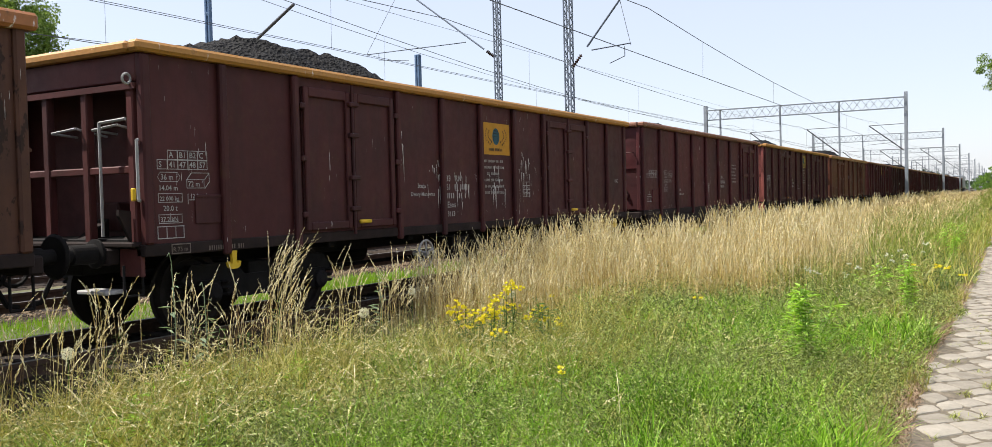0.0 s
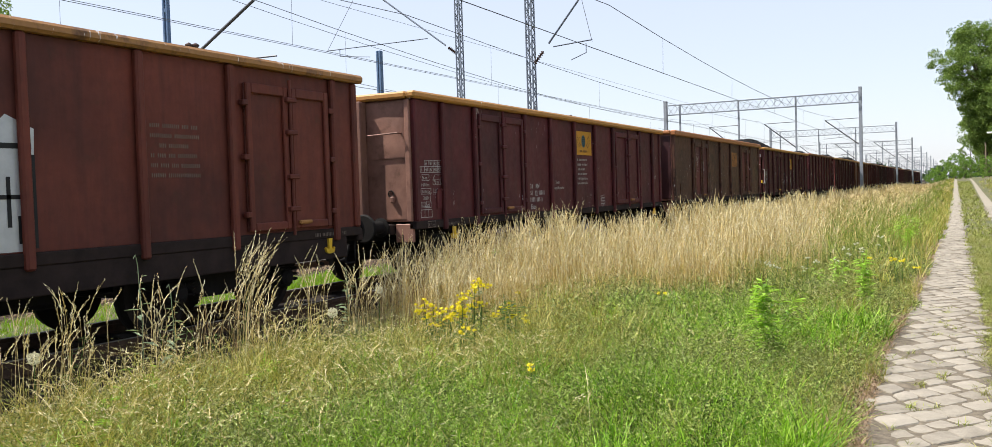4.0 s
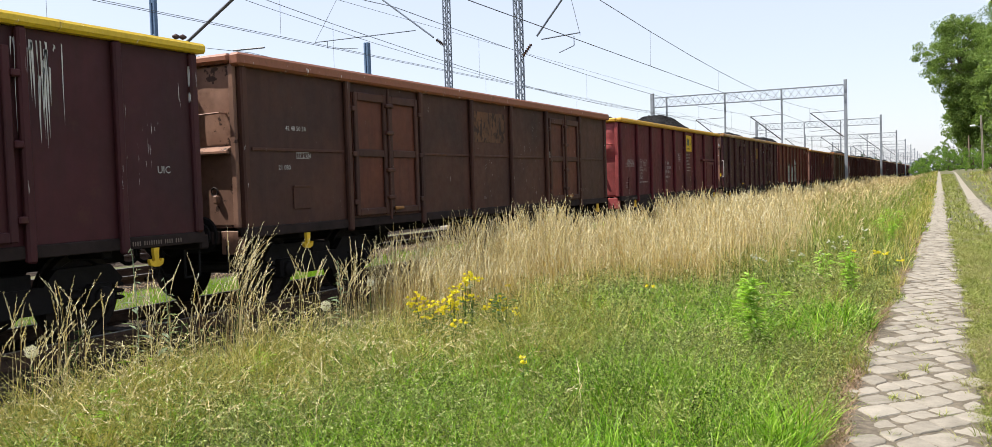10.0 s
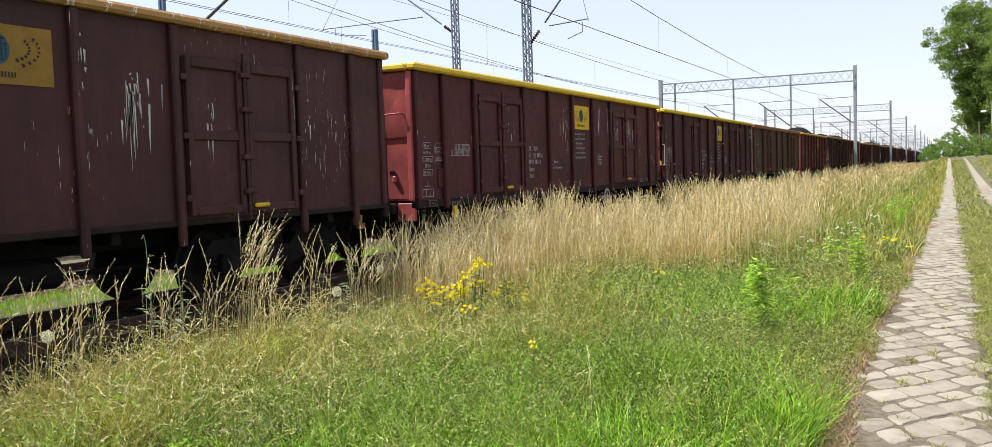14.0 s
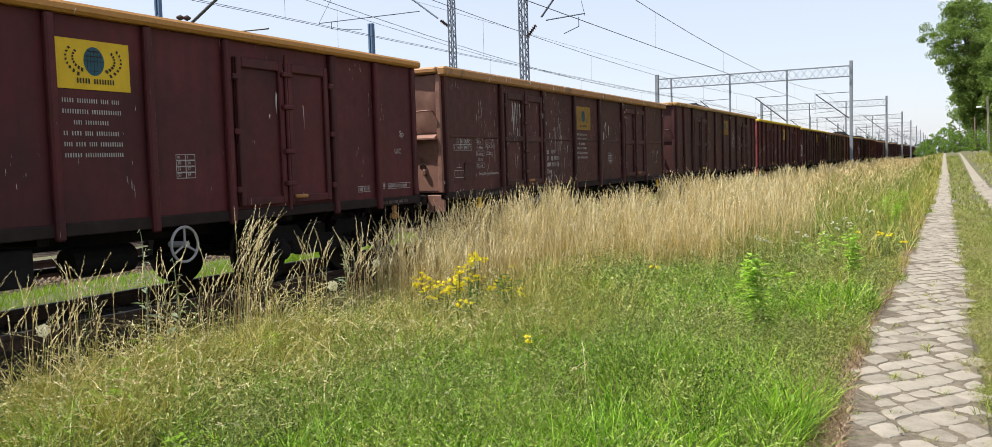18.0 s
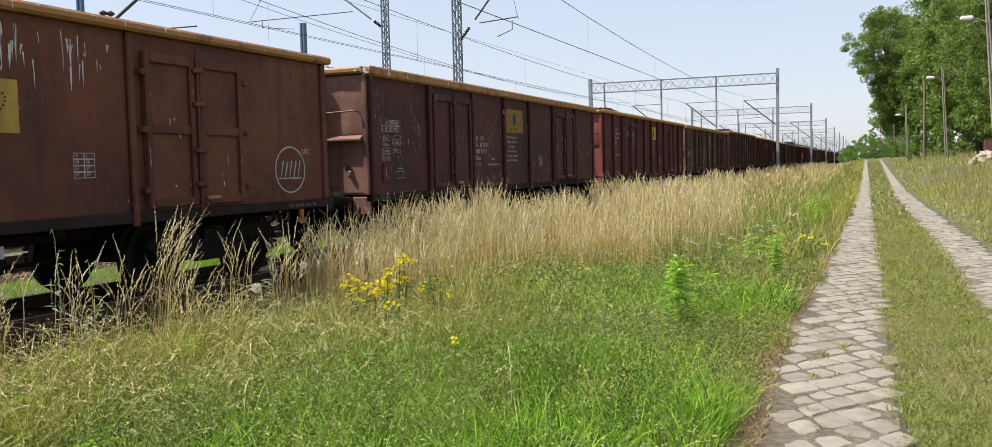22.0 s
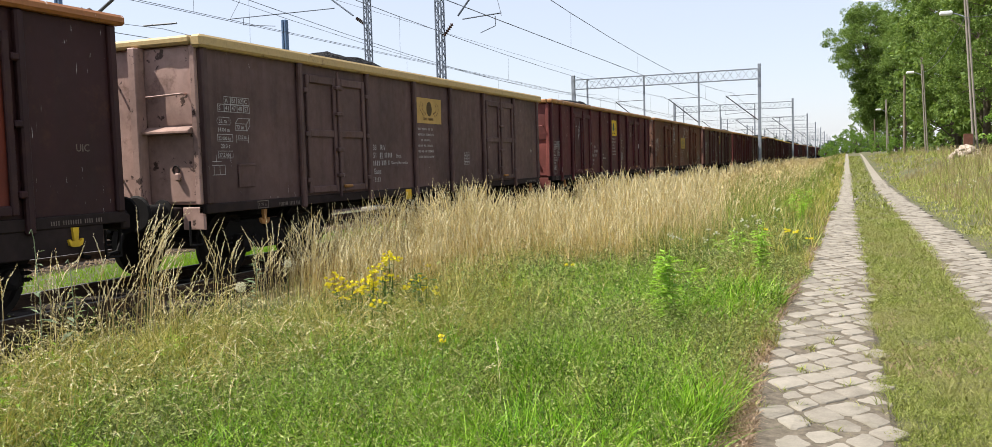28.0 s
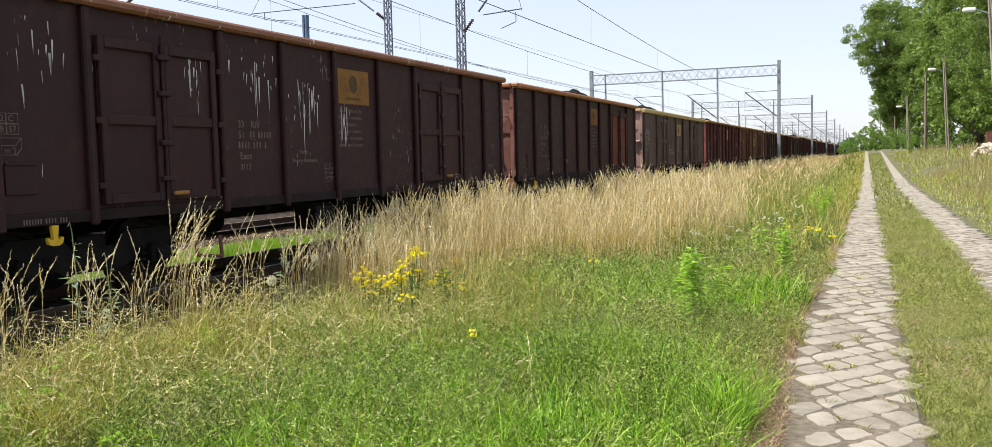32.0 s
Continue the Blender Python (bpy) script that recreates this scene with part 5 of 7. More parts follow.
    TRAIN.insert(0, D(p_, a_, c_, front, "weathered %s open coal wagon far along the train" % {"maroon": "maroon", "plum": "dull maroon", "rust": "rust-brown", "umber": "dark brown", "brown": "brown"}[a_],
                      logo="logo_worn" if n % 2 else None, letters=n < 2, coal=[(4 + n % 5, 3.5, 0.25 + 0.1 * (n % 3))], end="end_red" if n == 1 else a_))
LOCO_FRONT = front + 20


def add_locomotive():
    """The far engine at the head of the train."""
    e = thing("locomotive", "grey and dark blue electric engine at the head of the train", "locomotive")
    part("body", Shape().box(-1.45, 1.45, -8, 8, 1.1, 3.5, 0.15), MAT["grey"], e)
    part("roof", Shape().box(-1.2, 1.2, -7.6, 7.6, 3.5, 3.85, 0.15), MAT["galvanised"], e)
    part("underframe", Shape().box(-1.3, 1.3, -7.8, 7.8, 0.5, 1.1), MAT["under"], e)
    for y in (-7.95, 7.95):
        part("windscreen", Shape().box(-1.1, 1.1, y - 0.08, y + 0.08, 2.4, 3.1), MAT["black"], e)
    pan = Shape().bend([(0, 4, 3.85), (0, 5.2, 4.5), (0, 4.2, 5.05)], 0.03)
    pan.tube((-0.8, 4.2, 5.07), (0.8, 4.2, 5.07), 0.03)
    part("pantograph", pan, MAT["wire"], e)
    add_bogies(e, 4.6)
    return e


ROLLING = []                # thing, middle at the start
for n, cfg in enumerate(TRAIN):
    mid = cfg["front"] + 0.17 - PATTERN[cfg["pat"]]["length"] / 2
    ROLLING.append((add_wagon(cfg), mid))
    ROLLING.append((add_coal(cfg, n), mid))
ROLLING.append((add_locomotive(), LOCO_FRONT - 9))


def travelled(t):
    """Metres that the slowing train has gone after t seconds."""
    u = t / 16
    return 137.41 * u + 6.398 * u ** 2 - 23.576 * u ** 3 + 13.054 * u ** 4 - 2.668 * u ** 5

# ------------------------------------------------------------------ ground


def step(a, b, x):
    u = np.clip((np.asarray(x, float) - a) / (b - a), 0, 1)
    return u * u * (3 - 2 * u)


def ground_z(x, y):
    """Height of the ground: level track, a bank to the right, low ground along the railway."""
    x, y = np.asarray(x, float), np.asarray(y, float)
    bank = 0.95 * step(2.6, 5.5, x) * step(14, 48, y)
    rise = 1.25 * step(40, 135, y) * step(-3.0, 0.5, x)
    z = np.maximum(bank, rise) + 0.25 * np.minimum(bank, rise) + 0.04 * np.sin(x * 1.3 + 0.4 * y) * step(2.5, 4, np.abs(x + 0.5))
    z = z - 0.16 * step(-5.2, -7.2, x)
    z = z + 0.035 * np.sin(0.9 * y + 2 * x) * step(-1, -2, x) * step(-6, -5, x)
    return z


def make_ground():
    xs = np.unique(np.concatenate([np.linspace(-600, -40, 15), np.linspace(-40, -12, 29), np.linspace(-12, 12, 97), np.linspace(12, 60, 25), np.linspace(60, 600, 12)]))
    ys = np.unique(np.concatenate([np.linspace(-150, 0, 16), np.linspace(0, 40, 121), np.linspace(40, 200, 81), np.linspace(200, 1500, 30)]))
    X, Y = np.meshgrid(xs, ys, indexing="ij")
    Z = ground_z(X, Y) - 0.003
    n = len(ys)
    i, j = np.meshgrid(np.arange(len(xs) - 1), np.arange(n - 1), indexing="ij")
    a = (i * n + j).ravel()
    tris = np.concatenate([np.stack([a, a + n, a + n + 1], 1), np.stack([a, a + n + 1, a + 1], 1)])
    me = quick_mesh("ground", np.stack([X.ravel(), Y.ravel(), Z.ravel()], 1), tris, MAT["ground"], True)
    tagged(new("ground", me), "dry summer ground with thatch and bare soil", "ground", kind="structure")


make_ground()

# ------------------------------------------------------------------ railway


def make_tracks():
    bed = []
    for n, x in enumerate(TRACKS):
        s = Shape()
        prof = [(-2.1, -0.24), (-1.5, -0.12), (1.5, -0.12), (2.1, -0.24), (2.1, -0.4), (-2.1, -0.4)]
        m = len(prof)
        vs = [(x + a, y, b) for y in (-120, 900) for a, b in prof]
        s.add(vs, [(i, (i + 1) % m, m + (i + 1) % m, m + i) for i in range(m)] + [tuple(range(m)), tuple(range(m, 2 * m))])
        track = solid("ballast_bed", s, MAT["ballast"] if n else MAT["shade_ballast"], "ballast bed under the train, shade painted into its dark stone" if n == 0 else "grey-brown stone ballast bed under a railway track", "ballast", kind="structure")
        bed.append(track)
        for q in (-0.755, 0.755):
            r = Shape()
            prof2 = [(-0.07, 0), (0.07, 0), (0.07, 0.012), (0.012, 0.03), (0.012, 0.115), (0.035, 0.125), (0.035, 0.168), (-0.035, 0.168), (-0.035, 0.125), (-0.012, 0.115), (-0.012, 0.03), (-0.07, 0.012)]
            k = len(prof2)
            vs = [(x + q + a, y, RAIL - 0.172 + b) for y in (-120, 900) for a, b in prof2]
            r.add(vs, [(i, (i + 1) % k, k + (i + 1) % k, k + i) for i in range(k)] + [tuple(range(k)), tuple(range(k, 2 * k))])
            rail = part("rail", r, MAT["rail"], track, "rusty steel rail")
            part("rail_head", Shape().box(x + q - 0.03, x + q + 0.03, -120, 900, RAIL - 0.003, RAIL + 0.001, 0.0005), MAT["rail_top"], rail, "polished rail head")
        if n < 3:
            sl = Shape().box(-1.3, 1.3, -0.13, 0.13, -0.2, -0.1, 0.02).mesh("sleeper", MAT["sleeper"])
            for i in range(90):
                o = part("sleeper", sl, None, track)
                o.location = (x, -6 + i * 0.6, 0)
    # chips that can be told apart beside the second track
    r = np.random.default_rng(5)
    n = 5200
    px = np.where(r.random(n) < 0.85, r.uniform(-13.3, -12.1, n), r.uniform(-16.0, -13.3, n))
    py = r.uniform(3, 34, n)
    pz = np.where(px > -12.75, -0.24 + (-12.1 - px) * 0.19, -0.12)
    size = r.uniform(0.025, 0.06, n)
    base = np.array([(1, 0, 0), (-1, 0, 0), (0, 1, 0), (0, -1, 0), (0, 0, 0.8), (0, 0, -0.8)], float)
    tri = np.array([(0, 2, 4), (2, 1, 4), (1, 3, 4), (3, 0, 4), (2, 0, 5), (1, 2, 5), (3, 1, 5), (0, 3, 5)])
    V = base[None] * size[:, None, None] * r.uniform(0.6, 1.4, (n, 6, 1)) + np.stack([px, py, pz], 1)[:, None]
    T = tri[None] + 6 * np.arange(n)[:, None, None]
    me = quick_mesh("ballast_stones", V.reshape(-1, 3), T.reshape(-1, 3), MAT["chip"])
    tagged(new("ballast_stones", me), "loose pale ballast stones beside the rails", "stones", kind="stuff")


make_tracks()


def lattice(s, a, b, width, r=0.022, step_=0.45, deep=None):
    """A lattice bar from a to b: four corner angles and zigzag braces."""
    a, b = Vector(a), Vector(b)
    d = (b - a).normalized()
    u = Vector((0, 1, 0)) if abs(d.y) < 0.5 else Vector((1, 0, 0))
    w = d.cross(u).normalized()
    deep = width if deep is None else deep
    cs = [u * (deep / 2 * p) + w * (width / 2 * q) for p, q in ((1, 1), (1, -1), (-1, -1), (-1, 1))]
    for c in cs:
        s.tube(a + c, b + c, r, n=4)
    n = max(2, int((b - a).length / step_))
    for i in range(n):
        p, q = a + (b - a) * i / n, a + (b - a) * (i + 1) / n
        for k in range(4):
            c0, c1 = cs[k], cs[(k + 1) % 4]
            s.tube(p + (c0 if i % 2 else c1), q + (c1 if i % 2 else c0), r * 0.6, n=4, caps=False)
    return s


def arm(owner, root, tip, z_low, z_high, y, group):
    """A cantilever: slanting tube with its insulator, top rod and steady arm."""
    s = Shape().tube((root, y, z_low), (tip, y, z_high), 0.05, n=6)
    s.tube((root, y, z_high + 0.05), (tip, y, z_high + 0.02), 0.026, n=6)
    s.tube((root + (tip - root) * 0.25, y, z_low + (z_high - z_low) * 0.33), (tip + (tip - root) * 0.05, y, z_low + 0.55), 0.016, n=6)
    s.tube((tip, y, z_high), (tip + (tip - root) * 0.02, y, z_low + 0.6), 0.008, n=4)
    a = part("cantilever", s, MAT["wire"], owner)
    i = Shape()
    for k in range(5):
        f = 0.06 + 0.035 * k
        p = Vector((root + (tip - root) * f, y, z_low + (z_high - z_low) * f))
        i.disc(p, (tip - root, 0, z_high - z_low), [(-0.03, 0.03), (0, 0.075), (0.03, 0.03)], 10)
    part("insulator", i, MAT["insulator"], a, "brown ribbed insulator")


def make_gantries():
    for k in range(9):
        y = 79 + 52 * k
        g = thing("catenary_gantry", "grey steel lattice gantry spanning the railway tracks", "gantry", "gantries over the line")
        m = Shape().box(-6.65 - 0.13, -6.65 + 0.13, y - 0.1, y + 0.1, -0.3, 9.2, 0.02)
        m.box(-6.65 - 0.3, -6.65 + 0.3, y - 0.3, y + 0.3, -0.4, 0.15, 0.05)
        part("mast", m, MAT["galvanised"], g)
        part("mast", Shape().box(-22.9 - 0.16, -22.9 + 0.16, y - 0.14, y + 0.14, -0.3, 9.2, 0.02), MAT["galvanised"], g)
        part("girder", lattice(Shape(), (-22.75, y, 8.35), (-6.78, y, 8.35), 0.85, 0.04, 0.62 if k < 3 else 1.2, 0.5), MAT["galvanised"], g)
        for x in (-11.7, -16.45, -21.6):
            part("drop_post", Shape().box(x - 0.07, x + 0.07, y - 0.07, y + 0.07, 4.2, 8.8, 0.01), MAT["galvanised"], g)
        for root, tip in ((-6.8, -9.4), (-11.75, -14.3), (-16.5, -19.0)):
            arm(g, root, tip, 4.5, 6.6, y, "")


make_gantries()


def make_masts():
    """Single masts beyond the train, nearest to the viewer."""
    for x, y, tip, top in ((-11.4, 25.1, -8.9, 10.6), (-16.6, 30.0, -20.6, 10.6)):
        m = thing("catenary_mast", "grey steel lattice catenary mast with a slanting cantilever", "mast", "single masts by the line")
        part("mast", lattice(Shape(), (x, y, -0.3), (x, y, top), 0.19, 0.026, 0.2, 0.21), MAT["mast_steel"], m)
        part("footing", Shape().box(x - 0.4, x + 0.4, y - 0.4, y + 0.4, -0.45, 0.0, 0.05), MAT["pole_concrete"], m)
        out = 1 if tip > x else -1
        z0, z1, zs = (5.25, 8.2, 5.85) if out > 0 else (6.75, 9.75, 7.55)
        part("cantilever", Shape().tube((x + out * 0.6, y, z0 + (z1 - z0) * 0.6 / abs(tip - x)), (tip, y, z1), 0.032, n=8).tube((x, y, z1 + 0.1), (tip, y, z1 + 0.04), 0.016), MAT["mast_steel"], m)
        f = 0.15 / abs(tip - x)
        ribs = [(-0.04, 0.02)] + [p for k in range(6) for p in ((0.075 * k - 0.025, 0.028), (0.075 * k, 0.07), (0.075 * k + 0.025, 0.028))] + [(0.42, 0.02)]
        i = Shape().disc((x + (tip - x) * f, y, z0 + (z1 - z0) * f), (tip - x, 0, z1 - z0), ribs, 10)
        part("insulator", i, MAT["insulator"], m, "brown ribbed insulator")
        far = 2.0 if out > 0 else 6.2
        part("steady_arm", Shape().tube((x + out * (0.75 if out > 0 else 1.4), y, zs), (x + out * far, y, zs + (0.08 if out > 0 else 0.0)), 0.02, n=6).bend([(x + out * far * 0.9, y, zs), (x + out * far * 0.9, y, zs - 0.28), (x + out * far * 0.66, y, zs - 0.45)], 0.014), MAT["mast_steel"], m)
        part("stay_wire", Shape().tube((x + out * far, y, zs), (x + out * far * 0.72, y, zs + 2.4), 0.008, n=4), MAT["wire"], m)
    m = thing("catenary_mast", "blue-grey twin-channel catenary mast with a long brace", "mast", "single masts by the line")
    x, y = -20.1, 19.0
    s = Shape().box(x - 0.1, x - 0.03, y - 0.06, y + 0.06, -0.3, 10.5, 0.01).box(x + 0.03, x + 0.1, y - 0.06, y + 0.06, -0.3, 10.5, 0.01)
    for z in range(1, 10):
        s.box(x - 0.03, x + 0.03, y - 0.05, y + 0.05, z, z + 0.12, 0.01)
    part("mast", s, MAT["mast_blue"], m)
    part("insulator", Shape().disc((x + 0.35, y + 0.6, 6.1), (0.6, 1, 0), [(-0.2, 0.03), (-0.1, 0.09), (0, 0.04), (0.1, 0.09), (0.2, 0.03)], 10), MAT["insulator"], m)
    part("brace", Shape().tube((-21.6, 21, 5.8), (-18.6, 21, 7.52), 0.05, n=8).tube((-19.0, 21, 5.8), (-17.8, 21, 5.78), 0.025, n=6), MAT["wire"], m)
    p = thing("signal_post", "slim blue steel post beyond the train", "post")
    part("post", Shape().box(-20.36, -20.28, 29.9, 30.1, -0.3, 7.3, 0.01).box(-20.24, -20.16, 29.9, 30.1, -0.3, 7.3, 0.01), MAT["mast_blue"], p)
    part("bracket", Shape().tube((-20.3, 30, 5.6), (-20.7, 29.9, 5.1), 0.025).box(-20.37, -20.15, 29.92, 30.08, 5.0, 5.1, 0.01), MAT["mast_blue"], p)


make_masts()


def make_wires():
    """Contact and carrying wires with droppers, one object for each track, and a feeder."""
    # across, contact wire's height, first near support, height there, sag, second carrying wire
    lines = ((-8.84, 5.44, 25.0, 6.85, 0.62, False), (-14.8, 5.40, 23.5, 7.02, 0.58, False), (-18.9, 5.45, 20.0, 7.72, 1.37, True), (-23.6, 5.4, 27.0, 6.85, 0.65, False))
    for n, (x, zc, y0, top, sag, twin) in enumerate(lines):
        w = thing("overhead_line", "thin dark contact and carrying wires of the overhead line", "overhead line", "overhead lines")
        for q in ((-0.07, 0.07) if n == 1 else (0,)):
            part("contact_wire", Shape().tube((x + q, -120, zc), (x + q, 547, zc), 0.007 if n == 1 else 0.011, n=4), MAT["wire"], w)
        s, s2 = Shape(), Shape()
        supports = [y0 - 54, y0] + [79 + 52 * k for k in range(9)]
        for k, (a, b) in enumerate(zip(supports, supports[1:])):
            hi, lo, dip = (top if k < 2 else 6.85), (top if k < 1 else 6.85), (sag if k < 2 else 0.65)
            pts = []
            for i in range(11):
                f = i / 10
                pts.append((x + 0.02, a + (b - a) * f, hi + (lo - hi) * f - 4 * (dip - 0.5 * abs(hi - lo)) * f * (1 - f)))
            for p, q in zip(pts, pts[1:]):
                s.tube(p, q, 0.011, n=4, caps=False)
                if twin:
                    s2.tube((p[0] - 1.0, p[1] - 2, p[2] + 0.3), (q[0] - 1.0, q[1] - 2, q[2] + 0.3), 0.009, n=4, caps=False)
            for p in pts[1:-1:2]:
                part("dropper", Shape().tube((x, p[1], zc), p, 0.005, n=3, caps=False), MAT["wire"], w)
        part("carrying_wire", s, MAT["wire"], w)
        if twin:
            part("carrying_wire", s2, MAT["wire"], w)
    f = thing("feeder_cable", "thin dark feeder cable strung along the far masts", "cable")
    part("cable", Shape().tube((-23.6, -120, 9.85), (-23.6, 547, 9.85), 0.009, n=4), MAT["wire"], f)


make_wires()

# ------------------------------------------------------------------ lamps and poles along the wood


def make_poles():
    for x, y, top, lamp, lean in ((6.4, 55, 10.2, True, 0.3), (6.6, 88, 9.7, True, 0.22), (5.45, 96, 8.8, False, 0.0), (5.25, 130, 8.35, True, 0.12), (4.78, 165, 7.0, False, 0.05)):
        z = float(ground_z(x, y)) - 0.1
        p = thing("street_lamp" if lamp else "telegraph_pole", "leaning twin-leg pole with a white enamel lamp on a bracket" if lamp else "plain weathered wooden pole at the edge of the wood", "lamp" if lamp else "pole", "poles along the wood")
        s = Shape()
        if lamp:
            for q in (-0.09, 0.09):
                s.tube((x + lean + q, y, z), (x - lean + q * 0.6, y, top), 0.065, 0.05, n=8)
            for k in range(1, 8):
                f = k / 8
                s.tube((x + lean - 2 * lean * f - 0.1, y, z + (top - z) * f), (x + lean - 2 * lean * f + 0.1, y, z + (top - z) * f), 0.03, n=5)
        else:
            s.tube((x + lean, y, z), (x - lean, y, top), 0.13, 0.1, n=8)
        part("pole", s, MAT["pole_wood"] if not lamp else MAT["pole_concrete"], p)
        if lamp:
            part("bracket", Shape().bend([(x - lean * 0.8, y, top - 1.6), (x - lean - 0.3, y, top - 1.4), (x - lean - 0.62, y, top - 1.3)], 0.03), MAT["galvanised"], p)
            hd = Shape().box(x - lean - 1.25, x - lean - 0.6, y - 0.16, y + 0.16, top - 1.4, top - 1.17, 0.08)
            part("lamp_head", hd, MAT["lamp_white"], p, "white enamel lamp head")
        if y == 55:
            part("switch_box", Shape().box(x - 0.35, x + 0.1, y - 0.35, y - 0.1, z + 0.9, z + 1.5), MAT["box_rust"], p, "rusty switch box")
    c = thing("lamp_cable", "sagging cable between the lamp poles", "cable")
    s = Shape()
    for (a, b) in (((6.1, 55, 8.6), (6.4, 88, 8.4)), ((6.1, 55, 8.6), (11, 30, 8.2))):
        A, B = Vector(a), Vector(b)
        for i in range(8):
            u, v = i / 8, (i + 1) / 8
            s.tube(A.lerp(B, u) - Vector((0, 0, 3 * u * (1 - u))), A.lerp(B, v) - Vector((0, 0, 3 * v * (1 - v))), 0.015, n=4, caps=False)
    part("cable", s, MAT["wire"], c)
    r = random.Random(4)
    pile = thing("rubble_pile", "pale heap of broken stone by a pole", "rubble")
    for i in range(70):
        a, d = r.uniform(0, math.tau), r.random() ** 0.7
        x, y = 5.95 + 0.85 * d * math.cos(a), 52.5 + 0.9 * d * math.sin(a)
        q = r.uniform(0.08, 0.2)
        s = Shape().box(-q, q, -q * 0.8, q * 0.8, -q * 0.6, q * 0.6, q * 0.3)
        o = part("stone", s, MAT["rubble"], pile)
        o.matrix_basis = pose(x, y, float(ground_z(x, y)) + 0.1 + 0.65 * (1 - d), r.uniform(-40, 40), r.uniform(-40, 40), r.uniform(0, 180))


make_poles()

# ------------------------------------------------------------------ trees


def leaf_cloud(r, centres, radii, n, size, squash=1.0):
    """Small folded leaves scattered through clumps, denser on their shells."""
    k = r.integers(0, len(centres), n)
    d = r.normal(size=(n, 3))
    d /= np.linalg.norm(d, axis=1)[:, None]
    rad = radii[k] * (0.55 + 0.5 * r.random(n) ** 0.6)
    c = centres[k] + d * rad[:, None] * np.array([1, 1, squash])
    a = r.normal(size=(n, 3))
    a /= np.linalg.norm(a, axis=1)[:, None]
    b = np.cross(a, r.normal(size=(n, 3)))
    b /= np.linalg.norm(b, axis=1)[:, None]
    s = size * r.uniform(0.6, 1.4, n)[:, None]
    V = np.stack([c - a * s, c + b * s * 1.05, c + a * s], 1)
    return V.reshape(-1, 3), np.arange(3 * n).reshape(-1, 3)


def make_tree(seed, high, spread, leaves, mat, size=0.24, trunk=0.32, low=0.12, lumps=70, tilt=0.0, brow=False):
    """A trunk that forks into limbs, with lumps of leaves on the limbs' ends inside an egg-shaped crown."""
    r = np.random.default_rng(seed)
    s = Shape()
    pts = [Vector((0, 0, -0.3))]
    for i in range(1, 7):
        pts.append(Vector((r.normal(0, 0.12) * i * 0.35 - tilt * (i / 6) ** 2, r.normal(0, 0.12) * i * 0.35, high * 0.8 * i / 6)))
    for i in range(6):
        s.tube(pts[i], pts[i + 1], trunk * (1 - i / 6.8), trunk * (1 - (i + 1) / 6.8), n=8, caps=False)
    cs, rs = [], []
    for i in range(lumps):
        f = low + (0.985 - low) * (i + r.random()) / lumps
        u = (f - low) / (1 - low)
        wide = spread * (0.30 + 0.70 * math.sin(math.pi * min(1.0, 0.10 + 0.86 * u)) ** 0.6) * (1 if u < 0.8 else 1 - 2.6 * (u - 0.8))
        if brow:      # a crown that hangs out high up over a narrow foot
            wide = spread * float(np.interp(f, [0.2, 0.42, 0.6, 0.78, 0.9, 1.0], [0.22, 0.4, 0.92, 1.0, 0.72, 0.25]))
        g = i * 2.399 + r.uniform(-0.5, 0.5)
        reach = wide * r.uniform(0.3 if brow else 0.5, 1.0) ** 0.6
        k = min(5, int(max(0, f - 0.1) / 0.8 * 6))
        a = pts[k].lerp(pts[k + 1], r.random())
        c = Vector((a.x + math.cos(g) * reach, a.y + math.sin(g) * reach, high * f))
        if i % 2 == 0:
            mid = a.lerp(c, 0.5) + Vector((0, 0, 0.2))
            s.tube(a, mid, trunk * 0.24, trunk * 0.13, n=5, caps=False).tube(mid, c, trunk * 0.13, 0.02, n=5, caps=False)
        big = r.uniform(0.6, 1.15) * spread / (3.3 if brow else 4.2)
        for q in range(5):
            cs.append((c.x + r.normal(0, 0.5) * big, c.y + r.normal(0, 0.5) * big, c.z + r.normal(0, 0.42) * big))
            rs.append(big * r.uniform(0.35, 0.75))
    V, T = leaf_cloud(r, np.array(cs), np.array(rs), leaves, size, 0.8)
    return s.mesh("trunk", MAT["bark"], True), quick_mesh("crown", V, T, mat)


TREES = [make_tree(11, 18.6, 4.5, 100000, MAT["leaf_tree"], 0.10, low=0.2, lumps=130, tilt=1.4, brow=True), make_tree(12, 24, 5.6, 60000, MAT["leaf_tree"], 0.095, low=0.2, lumps=90),
         make_tree(13, 21, 5.0, 56000, MAT["leaf_tree"], 0.095, low=0.17, lumps=80), make_tree(14, 23, 5.2, 10000, MAT["leaf_tree"], 0.24, low=0.03)]
BUSHES = [make_tree(21, 4.2, 2.4, 7000, MAT["leaf_bush"], 0.085, 0.1, 0.02, 30), make_tree(22, 3.2, 2.2, 6000, MAT["leaf_bush"], 0.08, 0.09, 0.02, 26)]


def plant_tree(meshes, x, y, scale, turn, label, category="tree", group=""):
    t = thing(category, label, category, group)
    part("trunk", meshes[0], None, t)
    part("crown", meshes[1], None, t)
    t.matrix_basis = pose(x, y, float(ground_z(x, y)), 0, 0, turn) @ Matrix.Scale(scale, 4)
    return t


def make_wood():
    r = random.Random(8)
